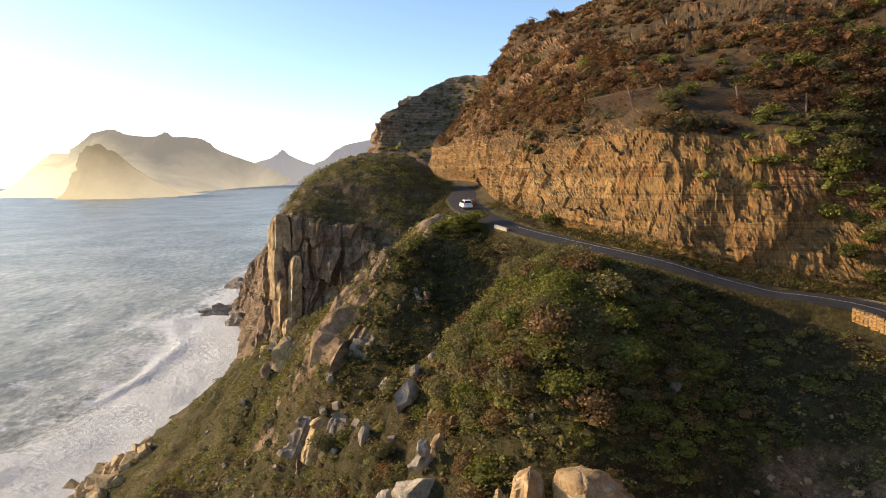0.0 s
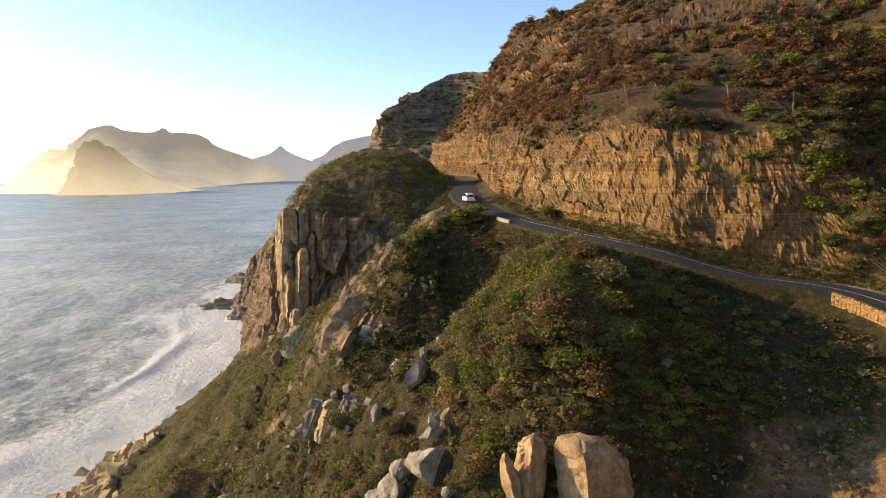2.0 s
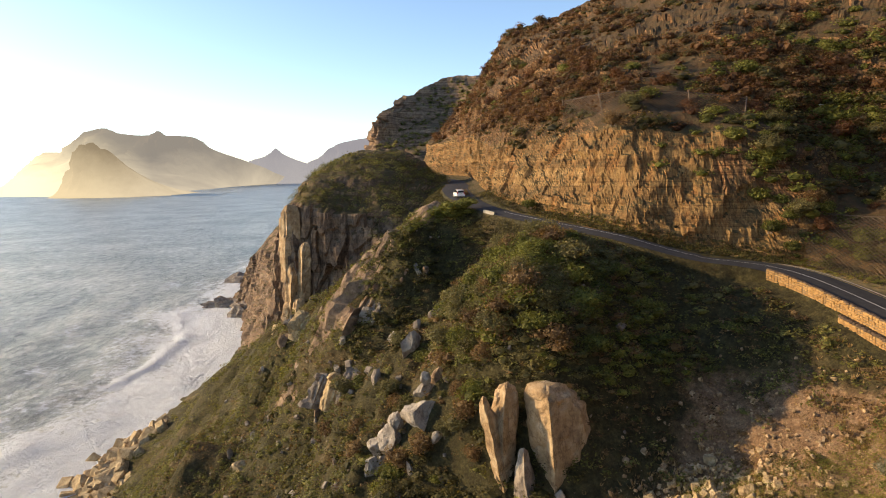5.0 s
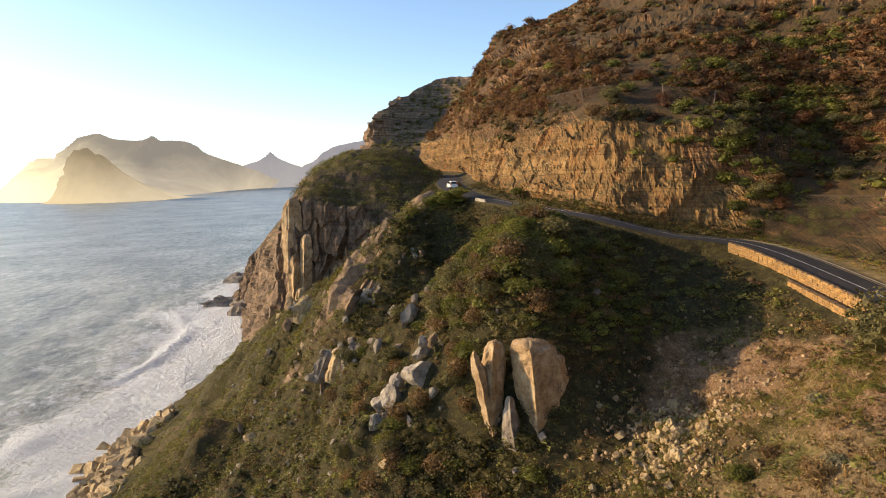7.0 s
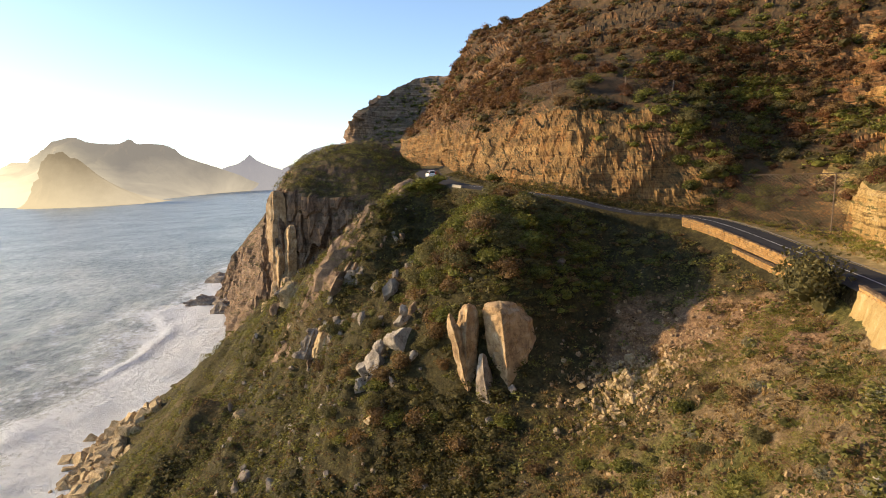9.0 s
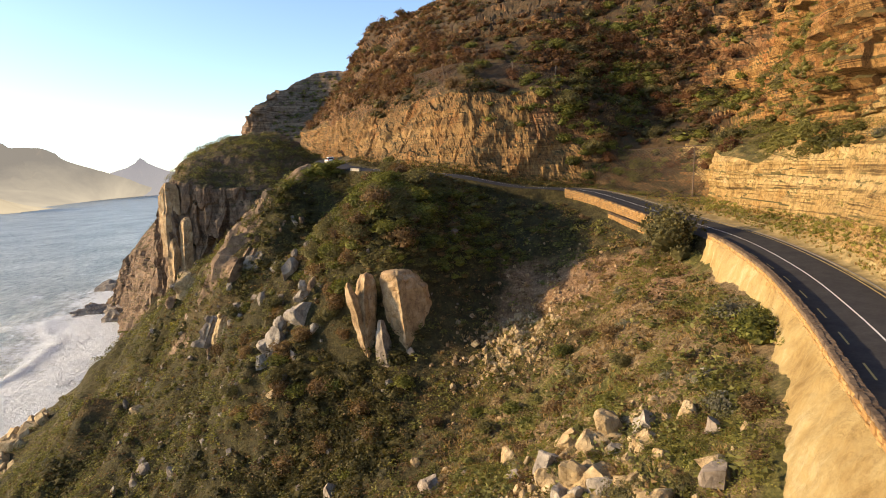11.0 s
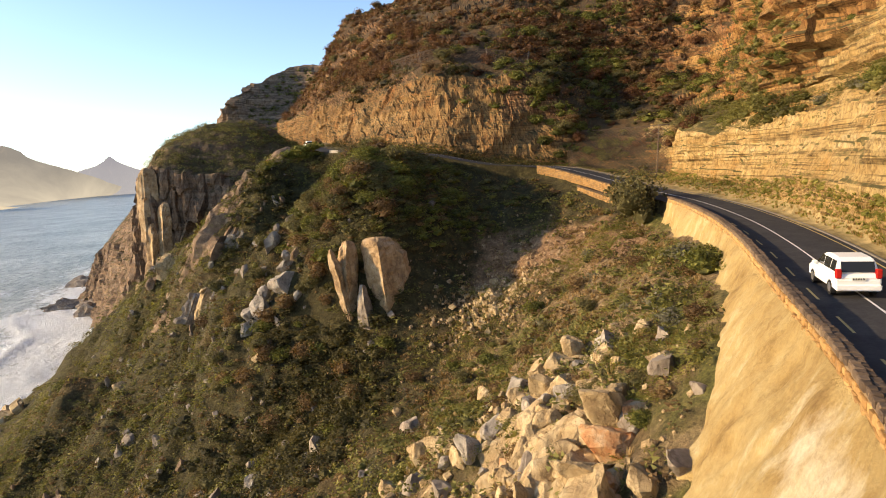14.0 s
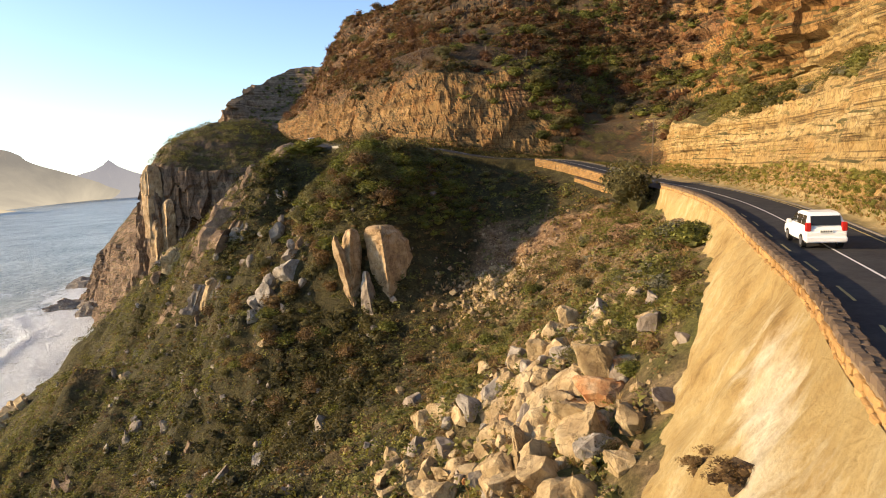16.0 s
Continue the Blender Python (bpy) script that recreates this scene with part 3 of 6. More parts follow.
# ---- headland with the sea cliff ----
CB = [(-160, 560, -92), (-152, 455, -92), (-138, 385, -92), (-116, 340, -90), (-96, 272, -87), (-62, 200, -66), (-51, 160, -54), (-39, 140.5, -44), (-28, 133, -39), (-18, 128, -34), (-8, 126, -25), (2, 131, -12)]
CT = [(-130, 580, -50), (-125, 470, -52), (-119, 378, -56), (-101, 340, -46), (-72, 272, -42), (-50, 200, -34), (-42, 160, -16), (-36.3, 140.8, -10.2), (-26, 138, -11.5), (-16, 136, -12), (-7, 137, -13), (3, 142, -8)]
CS = [(-95, 590, -14), (-90, 480, -16), (-88, 392, -20), (-76, 345, -15), (-53, 268, -8.5), (-43, 203, -5), (-36, 166, -2.5), (-33, 151, -3.2), (-24, 150, -3), (-14, 150, -3), (-6, 151, -3.5), (3, 156, -4)]
CU = [(-60, 600, 10), (-52, 490, 10), (-46, 405, 10), (-40, 340, 9), (-36, 277, 7.4), (-35, 225, 4), (-29, 186, 3.6), (-23, 172, 4.4), (-14, 169, 5.2), (-8, 168, 4), (-3, 166, 0.2), (2, 166, -3.6)]
CK = [(-20, 610, 20), (-20, 500, 14), (-20, 415, 10), (-20, 345, 8), (-24, 280, 6.9), (-24, 240, 2), (-20, 205, -1.5), (-16, 195, -1.5), (-10, 190, -2), (-6, 188, -2.4), (-2, 184, -3), (2, 176, -4.4)]
head = loft([CB, CT, CS, CU, CK], (60, 18, 22, 8), 520)
cn = grid_normals(head)
cf = head.reshape(-1, 3)
c_out = cn if (cn[20, 300] * np.array([0, -1, 0])).sum() > 0 else -cn
c_steep = np.clip(1.2 - np.abs(cn[:, :, 2].ravel()) * 1.4, 0, 1)
c_push = c_steep * (crags(cf * np.array([1, 1, 0.14]), 4.5, 31) * 1.9 + crags(cf * np.array([1, 1, 0.25]), 2.0, 33) * 0.9 + ridged(cf * np.array([1, 1, 0.3]), 8, 3, 35)) + 1.0 * fbm(cf, 10, 4, 37) + 0.4 * fbm(cf, 2.2, 3, 38)
head = head + c_out * c_push.reshape(head.shape[:2])[:, :, None]
headland = tagged(new("headland", grid_mesh("headland", head, GRANITE, False)), "granite sea cliff headland with dark scrub on its top", "headland", kind="structure")

# ---- ridge behind the headland ----
DB = [(-110, 640, -40), (-80, 520, -30), (-66, 400, -16), (-52, 322, -12), (-28, 296, -14), (0, 272, -14), (34, 275, -6)]
DM = [(-80, 640, 0), (-58, 520, 5), (-46, 410, 8), (-37, 333, 11), (-20, 335, 20), (4, 345, 27), (34, 330, 34)]
DT = [(-60, 650, 25), (-44, 530, 24), (-36, 420, 24), (-32.6, 333, 25.8), (-17.5, 354, 41), (9.7, 388, 57), (40, 380, 56)]
DK = [(-10, 680, 40), (-10, 560, 40), (-5, 450, 45), (-10, 400, 42), (0, 410, 48), (20, 430, 56), (60, 430, 58)]
ridge = loft([DB, DM, DT, DK], (24, 24, 8), 200)
dn = grid_normals(ridge)
df = ridge.reshape(-1, 3)
d_out = dn if dn[30, 150, 1] < 0 else -dn
d_push = np.clip(1.2 - np.abs(dn[:, :, 2].ravel()), 0, 1) * (crags(df * np.array([0.4, 0.4, 1]), 4, 51) * 1.4 + ridged(df, 14, 3, 52) * 2) + 1.5 * fbm(df, 12, 4, 53)
ridge = ridge + d_out * d_push.reshape(ridge.shape[:2])[:, :, None]
far_ridge = tagged(new("far_ridge", grid_mesh("far_ridge", ridge, FAR_ROCK, False)), "rugged brown mountain ridge beyond the headland", "mountain", kind="structure")

# ---- sea ----
sx = np.concatenate([-np.geomspace(4900, 330, 40), np.arange(-320, -60, 2.0), np.geomspace(60, 3000, 14) * 1.0])
sy = np.concatenate([np.linspace(-900, -100, 14), np.arange(-90, 420, 2.0), np.geomspace(425, 4900, 60)])
mx, my = np.meshgrid(sx, sy)
flat_sea = np.column_stack([mx.ravel(), my.ravel(), np.zeros(mx.size)])
near_sea = np.exp(-np.maximum(0, np.hypot(flat_sea[:, 0] + 120, flat_sea[:, 1] - 180) - 150) / 200)
line = np.interp(flat_sea[:, 1], [p[1] for p in SHORE], [p[0] for p in SHORE])
off = line - flat_sea[:, 0]                                # metres out from the shore
swell = 0.9 * np.sin((off + 9 * fbm(flat_sea, 60, 3, 61)) / 7.0) * np.clip(off / 60, 0.2, 1) + 0.7 * fbm(flat_sea, 12, 3, 62)
breaker = np.exp(-((off - 34 - 9 * fbm(flat_sea, 50, 2, 63)) / 4.5) ** 2) * np.clip(fbm(flat_sea, 70, 2, 64) + 0.5, 0, 1)
mz = (SEA + near_sea * (swell * 0.8 + 1.7 * breaker)).reshape(mx.shape)
sea_me = grid_mesh("sea", np.dstack([mx, my, mz]), SEA_MAT)
foam = np.clip(np.exp(-np.maximum(off, 0) / 46) * 1.0 + 0.8 * breaker + 0.34 * np.exp(-np.maximum(off, 0) / 190), 0, 1.2) * np.where(flat_sea[:, 1] < 600, 1, 0.0)
layer = sea_me.attributes.new("foam", "FLOAT", "POINT")
layer.data.foreach_set("value", foam.astype(np.float32))
sea = tagged(new("water", sea_me), "grey-green sea with white surf along the rocks", "sea", kind="structure")

# ---- road ----
road_grid = np.stack([np.column_stack([edge[:, :2] + inland * (ROAD_W * k / 8), edge[:, 2] + 0.10 * math.sin(math.pi * k / 8) + 0.01]) for k in range(9)])
road = tagged(new("road", grid_mesh("road", road_grid, ASPHALT)), "two-lane asphalt road along the cliff", "road", kind="structure")

# the road's outer side falls away as an earth bank
k_wall = int(((edge[:, 0] - 41.0) ** 2 + (edge[:, 1] - 24.4) ** 2).argmin())
k_far = int(((edge[:, 0] - 38.6) ** 2 + (edge[:, 1] - 56.8) ** 2).argmin())
behind = np.interp(np.arange(k_wall, len(edge)), [k_far - 2, k_far + 5], [0.55, 0.0])[:, None]   # kept behind the stone wall
skirt = np.stack([np.column_stack([edge[k_wall:, :2] - inland[k_wall:] * (o - behind), edge[k_wall:, 2] + h]) for o, h in ((-0.3, 0.005), (0.05, -0.02), (0.3, -0.5), (0.6, -1.6), (1.0, -3.2))])
sf = skirt.reshape(-1, 3)
skirt[2:] += (0.18 * fbm(sf, 1.5, 3, 91)).reshape(5, -1)[2:, :, None] * np.array([1, 1, 0.6])
tagged(new("road_bank", grid_mesh("road_bank", skirt, SOIL)), "earth bank under the outer road edge", "bank", kind="structure")

# ---- more materials ----
def leaf_material(name, dark, mid, light):
    m, nt, b = material(name, 0.7)
    isl = nt.nodes.new("ShaderNodeNewGeometry").outputs["Random Per Island"]
    big = noise_node(nt, 0.16, 4, 0.6)
    col = ramp(nt, mix(nt, 0.7, isl, big), [(0.3, dark), (0.5, mid), (0.72, light)])
    nt.links.new(col, b.inputs["Base Color"])
    through_leaf = nt.nodes.new("ShaderNodeBsdfTranslucent")
    nt.links.new(mix(nt, 1.0, col, (1.5, 1.45, 0.8), "MULTIPLY"), through_leaf.inputs["Color"])
    both = nt.nodes.new("ShaderNodeMixShader")
    both.inputs[0].default_value = 0.28
    nt.links.new(b.outputs[0], both.inputs[1])
    nt.links.new(through_leaf.outputs[0], both.inputs[2])
    nt.links.new(both.outputs[0], nt.nodes["Material Output"].inputs["Surface"])
    return m


def rock_material(name, stops, scale=0.5, bump_d=0.12):
    m, nt, b = material(name, 0.9)
    big = noise_node(nt, scale, 7, 0.62)
    col = ramp(nt, big, stops)
    fine = noise_node(nt, scale * 9, 8, 0.72)
    streak = noise_node(nt, scale * 2.5, 6, 0.6, stretch=(1.0, 1.0, 0.22))
    col = mix(nt, 0.6, col, ramp(nt, mix(nt, 0.5, fine, streak), [(0.32, (0.5, 0.48, 0.46)), (0.68, (1.3, 1.28, 1.25))]), "MULTIPLY")
    crack = noise_node(nt, scale * 1.4, 6, 0.6, stretch=(1.0, 0.6, 0.5))
    col = mix(nt, 0.5, col, ramp(nt, crack, [(0.47, (1, 1, 1)), (0.5, (0.3, 0.26, 0.23)), (0.53, (1, 1, 1))]), "MULTIPLY")
    nt.links.new(col, b.inputs["Base Color"])
    bump(nt, b, mix(nt, 0.5, fine, mix(nt, 0.5, streak, crack)), 1.0, bump_d * 1.5)
    return m


def wall_stone_material(name, stops):
    m, nt, b = material(name, 0.9)
    rnd = nt.nodes.new("ShaderNodeObjectInfo").outputs["Random"]
    isl = nt.nodes.new("ShaderNodeNewGeometry").outputs["Random Per Island"]
    f = noise_node(nt, 9.0, 8, 0.7)
    a = math_node(nt, "ADD", math_node(nt, "MULTIPLY", rnd, 0.4), math_node(nt, "MULTIPLY", isl, 0.25))
    col = ramp(nt, math_node(nt, "ADD", a, math_node(nt, "MULTIPLY", f, 0.4)), stops)
    nt.links.new(col, b.inputs["Base Color"])
    bump(nt, b, f, 0.7, 0.03)
    return m


def plain(name, col, rough=0.5, metal=0.0, scale=6.0, vary=0.12):
    m, nt, b = material(name, rough)
    b.inputs["Metallic"].default_value = metal
    f = noise_node(nt, scale, 5, 0.6)
    lo, hi = tuple(c * (1 - vary) for c in col), tuple(min(1, c * (1 + vary)) for c in col)
    nt.links.new(ramp(nt, f, [(0.3, lo), (0.7, hi)]), b.inputs["Base Color"])
    return m


def plaster_material():
    """Sprayed pale mortar, run with ochre streaks down the slope."""
    m, nt, b = material("sprayed_mortar", 0.92)
    run = noise_node(nt, 0.9, 8, 0.68, stretch=(1.0, 1.0, 0.16))
    blot = noise_node(nt, 0.28, 6, 0.6)
    col = ramp(nt, mix(nt, 0.5, run, blot), [(0.32, (0.2, 0.125, 0.045)), (0.43, (0.34, 0.235, 0.09)), (0.55, (0.42, 0.315, 0.14)), (0.68, (0.54, 0.46, 0.28))])
    lime = nt.nodes.new("ShaderNodeAttribute")
    lime.attribute_name = "lime"
    white = math_node(nt, "ADD", math_node(nt, "MULTIPLY", lime.outputs["Fac"], 0.6), math_node(nt, "MULTIPLY", math_node(nt, "SUBTRACT", run, 0.5), 1.1))
    col = mix(nt, ramp(nt, white, [(0.22, (0, 0, 0)), (0.75, (1, 1, 1))]), col, (0.64, 0.58, 0.44))
    fine = noise_node(nt, 5.0, 9, 0.75)
    col = mix(nt, 0.45, col, ramp(nt, fine, [(0.3, (0.6, 0.58, 0.55)), (0.7, (1.2, 1.2, 1.2))]), "MULTIPLY")
    nt.links.new(col, b.inputs["Base Color"])
    crack = noise_node(nt, 0.5, 7, 0.6)
    col = mix(nt, 0.22, col, ramp(nt, crack, [(0.485, (1, 1, 1)), (0.5, (0.4, 0.34, 0.26)), (0.515, (1, 1, 1))]), "MULTIPLY")
    nt.links.new(col, b.inputs["Base Color"])
    bump(nt, b, mix(nt, 0.5, fine, run), 1.0, 0.3)
    return m


def painted_haze_material(name, rock, top, low, z_low, z_high, amount, glare):
    """Distant land with haze painted on as emission, paler towards the sea."""
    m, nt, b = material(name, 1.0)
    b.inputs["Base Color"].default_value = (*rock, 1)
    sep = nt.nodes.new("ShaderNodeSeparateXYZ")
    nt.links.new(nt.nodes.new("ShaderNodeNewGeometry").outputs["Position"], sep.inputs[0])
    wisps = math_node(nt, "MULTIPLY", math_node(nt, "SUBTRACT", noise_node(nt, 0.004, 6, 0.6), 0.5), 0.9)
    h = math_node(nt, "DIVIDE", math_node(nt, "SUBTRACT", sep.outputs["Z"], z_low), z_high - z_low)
    bearing = math_node(nt, "DIVIDE", sep.outputs["X"], sep.outputs["Y"])              # the painted mist glow grows towards the sun
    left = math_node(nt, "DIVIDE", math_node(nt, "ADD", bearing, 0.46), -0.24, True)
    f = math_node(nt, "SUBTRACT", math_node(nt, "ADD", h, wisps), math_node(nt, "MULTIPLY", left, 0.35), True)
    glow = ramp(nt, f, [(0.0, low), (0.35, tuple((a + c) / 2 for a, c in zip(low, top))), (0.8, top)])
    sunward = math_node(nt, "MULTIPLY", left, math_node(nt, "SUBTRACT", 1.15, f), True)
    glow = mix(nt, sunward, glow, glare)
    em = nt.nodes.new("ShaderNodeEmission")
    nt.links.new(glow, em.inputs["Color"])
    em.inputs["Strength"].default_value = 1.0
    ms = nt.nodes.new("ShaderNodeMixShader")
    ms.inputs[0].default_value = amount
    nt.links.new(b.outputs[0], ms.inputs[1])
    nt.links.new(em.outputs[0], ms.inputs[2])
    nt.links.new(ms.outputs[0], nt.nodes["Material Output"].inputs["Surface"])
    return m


SCRUB = leaf_material("fynbos_leaves", (0.05, 0.048, 0.013), (0.125, 0.12, 0.03), (0.26, 0.235, 0.066))
SCRUB_BROWN = leaf_material("dry_fynbos", (0.05, 0.03, 0.013), (0.14, 0.085, 0.036), (0.27, 0.18, 0.08))
BUSH_LEAF = leaf_material("bush_leaves", (0.036, 0.038, 0.008), (0.105, 0.108, 0.02), (0.24, 0.23, 0.048))
GREY_LEAF = leaf_material("grey_bush_leaves", (0.07, 0.065, 0.045), (0.15, 0.14, 0.09), (0.24, 0.22, 0.15))
DARK_LEAF = leaf_material("dark_bush_leaves", (0.022, 0.02, 0.007), (0.06, 0.052, 0.016), (0.14, 0.115, 0.035))
RUST_LEAF = leaf_material("rust_bush_leaves", (0.045, 0.02, 0.009), (0.105, 0.045, 0.018), (0.17, 0.08, 0.03))
RUST_BROWN = leaf_material("russet_heath", (0.045, 0.022, 0.01), (0.11, 0.055, 0.022), (0.19, 0.1, 0.04))
STRAW = leaf_material("dry_grass", (0.16, 0.10, 0.04), (0.3, 0.2, 0.085), (0.45, 0.32, 0.16))
LEDGE_LEAF = leaf_material("ledge_heath", (0.06, 0.055, 0.014), (0.13, 0.12, 0.028), (0.24, 0.21, 0.06))
WALL_LEAF = leaf_material("olive_bush_leaves", (0.05, 0.045, 0.018), (0.12, 0.105, 0.04), (0.21, 0.18, 0.07))
WHITE_ROCK = rock_material("bleached_granite", [(0.3, (0.2, 0.17, 0.135)), (0.5, (0.34, 0.3, 0.245)), (0.7, (0.48, 0.43, 0.36))], 0.9, 0.15)
STEM = plain("grey_stem", (0.16, 0.12, 0.09), 0.9)
PALE_ROCK = rock_material("pale_granite", [(0.3, (0.27, 0.185, 0.095)), (0.5, (0.45, 0.335, 0.18)), (0.7, (0.6, 0.48, 0.295))], 0.8, 0.2)
GREY_ROCK = rock_material("grey_granite", [(0.3, (0.14, 0.115, 0.09)), (0.5, (0.26, 0.215, 0.17)), (0.7, (0.39, 0.34, 0.27))])
RED_ROCK = rock_material("ochre_granite", [(0.3, (0.22, 0.145, 0.08)), (0.5, (0.42, 0.29, 0.155)), (0.7, (0.55, 0.43, 0.28))], 0.7, 0.2)
RIDGE_ROCK = rock_material("ridge_granite", [(0.3, (0.12, 0.085, 0.06)), (0.5, (0.24, 0.165, 0.105)), (0.7, (0.36, 0.265, 0.175))], 0.7, 0.25)
# colour dark enough to pass for the shaded inside of the mortar holes
HOLLOW_DARK = rock_material("dark_hollow_rock", [(0.3, (0.05, 0.035, 0.022)), (0.5, (0.1, 0.07, 0.045)), (0.7, (0.17, 0.12, 0.08))], 1.5, 0.15)
MEADOW = leaf_material("yellow_green_heath", (0.08, 0.075, 0.015), (0.16, 0.155, 0.03), (0.29, 0.255, 0.06))
ORANGE_ROCK = rock_material("iron_stained_granite", [(0.35, (0.36, 0.14, 0.05)), (0.5, (0.46, 0.26, 0.12)), (0.65, (0.5, 0.38, 0.24))], 0.8)
STONE = wall_stone_material("wall_stone", [(0.15, (0.12, 0.062, 0.024)), (0.45, (0.27, 0.15, 0.052)), (0.75, (0.4, 0.245, 0.092)), (1.0, (0.5, 0.37, 0.2))])
CAPSTONE = wall_stone_material("cap_stone", [(0.15, (0.04, 0.028, 0.02)), (0.45, (0.085, 0.058, 0.038)), (0.75, (0.145, 0.1, 0.064)), (1.0, (0.24, 0.18, 0.12))])
MORTAR = plain("wall_mortar", (0.2, 0.145, 0.085), 0.95, 0, 8, 0.3)
PLASTER = plaster_material()
LINE_WHITE = plain("line_white", (0.62, 0.61, 0.58), 0.7, 0, 12, 0.2)
LINE_YELLOW = plain("line_yellow", (0.42, 0.32, 0.12), 0.7, 0, 12, 0.25)
KERB = plain("kerb_concrete", (0.15, 0.13, 0.1), 0.9, 0, 4, 0.25)
STEEL = plain("galvanised_steel", (0.3, 0.29, 0.27), 0.5, 0.7)
RUSTY = plain("weathered_wire", (0.09, 0.065, 0.045), 0.7, 0.3)
WOOD = plain("pole_wood", (0.13, 0.095, 0.065), 0.9, 0, 3, 0.3)
WHITE_WALL = plain("whitewash", (0.3, 0.27, 0.22), 0.9, 0, 2, 0.15)
CAR_WHITE = plain("white_car_paint", (0.8, 0.79, 0.76), 0.25, 0, 3, 0.02)
GLASS_DARK = plain("tinted_glass", (0.02, 0.022, 0.025), 0.06, 0, 3, 0.05)
RUBBER = plain("tyre_rubber", (0.02, 0.02, 0.02), 0.85)
RIM = plain("alloy_rim", (0.45, 0.45, 0.46), 0.35, 0.8)
RED_LAMP = plain("red_lamp", (0.45, 0.02, 0.015), 0.2)
BLACK = plain("black_trim", (0.025, 0.025, 0.027), 0.6)
PLATE = plain("plate_white", (0.7, 0.68, 0.6), 0.5)

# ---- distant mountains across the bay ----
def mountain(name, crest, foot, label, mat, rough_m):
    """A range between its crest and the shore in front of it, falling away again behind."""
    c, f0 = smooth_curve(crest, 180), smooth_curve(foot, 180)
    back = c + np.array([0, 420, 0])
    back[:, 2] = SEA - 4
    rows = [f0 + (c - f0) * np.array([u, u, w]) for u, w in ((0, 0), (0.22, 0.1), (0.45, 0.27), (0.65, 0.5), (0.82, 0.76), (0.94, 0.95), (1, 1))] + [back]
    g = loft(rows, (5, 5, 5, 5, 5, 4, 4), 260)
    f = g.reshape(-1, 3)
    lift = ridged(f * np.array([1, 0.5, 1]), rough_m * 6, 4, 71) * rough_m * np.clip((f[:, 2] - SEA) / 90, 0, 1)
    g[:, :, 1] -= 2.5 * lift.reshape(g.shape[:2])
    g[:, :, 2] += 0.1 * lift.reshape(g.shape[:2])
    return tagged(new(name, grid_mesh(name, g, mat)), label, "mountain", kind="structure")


# haze, mist and sun glare are emission colours painted on each range
HAZE_1 = painted_haze_material("hazy_mountain", (0.16, 0.12, 0.08), (0.2, 0.175, 0.145), (0.44, 0.37, 0.27), -105, 210, 0.86, (1.0, 0.82, 0.5))
HAZE_2 = painted_haze_material("hazy_peak", (0.12, 0.09, 0.06), (0.16, 0.122, 0.078), (0.52, 0.42, 0.28), -105, 130, 0.86, (0.62, 0.48, 0.27))
HAZE_3 = painted_haze_material("hazy_far_peak", (0.16, 0.14, 0.14), (0.22, 0.205, 0.215), (0.31, 0.285, 0.27), -90, 250, 0.9, (0.31, 0.285, 0.27))
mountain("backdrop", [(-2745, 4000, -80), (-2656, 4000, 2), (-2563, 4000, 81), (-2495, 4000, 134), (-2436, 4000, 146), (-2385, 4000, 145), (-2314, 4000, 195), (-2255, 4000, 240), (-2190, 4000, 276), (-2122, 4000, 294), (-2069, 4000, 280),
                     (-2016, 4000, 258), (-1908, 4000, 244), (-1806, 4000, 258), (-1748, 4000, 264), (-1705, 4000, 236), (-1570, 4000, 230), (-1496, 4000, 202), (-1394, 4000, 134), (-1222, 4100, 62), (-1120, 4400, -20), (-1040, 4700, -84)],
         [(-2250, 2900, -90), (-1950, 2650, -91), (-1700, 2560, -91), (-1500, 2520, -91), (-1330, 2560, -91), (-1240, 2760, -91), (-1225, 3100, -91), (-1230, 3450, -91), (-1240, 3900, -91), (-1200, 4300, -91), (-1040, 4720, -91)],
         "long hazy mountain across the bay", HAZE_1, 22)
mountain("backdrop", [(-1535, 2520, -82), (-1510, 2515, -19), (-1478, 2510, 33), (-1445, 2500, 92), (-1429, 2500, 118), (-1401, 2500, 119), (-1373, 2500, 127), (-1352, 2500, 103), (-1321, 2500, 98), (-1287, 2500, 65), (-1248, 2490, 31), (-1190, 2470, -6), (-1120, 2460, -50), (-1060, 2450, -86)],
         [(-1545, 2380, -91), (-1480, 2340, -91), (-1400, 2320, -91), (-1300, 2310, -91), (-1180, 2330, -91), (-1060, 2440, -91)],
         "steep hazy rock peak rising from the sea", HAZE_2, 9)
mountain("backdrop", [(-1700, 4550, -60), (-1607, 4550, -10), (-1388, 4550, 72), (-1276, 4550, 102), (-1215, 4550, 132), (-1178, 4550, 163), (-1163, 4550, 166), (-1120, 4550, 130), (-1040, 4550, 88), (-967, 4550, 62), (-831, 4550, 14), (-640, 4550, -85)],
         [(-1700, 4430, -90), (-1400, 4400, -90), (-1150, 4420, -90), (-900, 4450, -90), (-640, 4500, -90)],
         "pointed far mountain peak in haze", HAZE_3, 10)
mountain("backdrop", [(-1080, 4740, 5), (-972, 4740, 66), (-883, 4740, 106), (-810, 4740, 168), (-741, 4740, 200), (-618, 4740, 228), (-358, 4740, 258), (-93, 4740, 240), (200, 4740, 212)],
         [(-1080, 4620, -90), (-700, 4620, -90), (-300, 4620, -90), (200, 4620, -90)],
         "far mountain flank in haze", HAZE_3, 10)

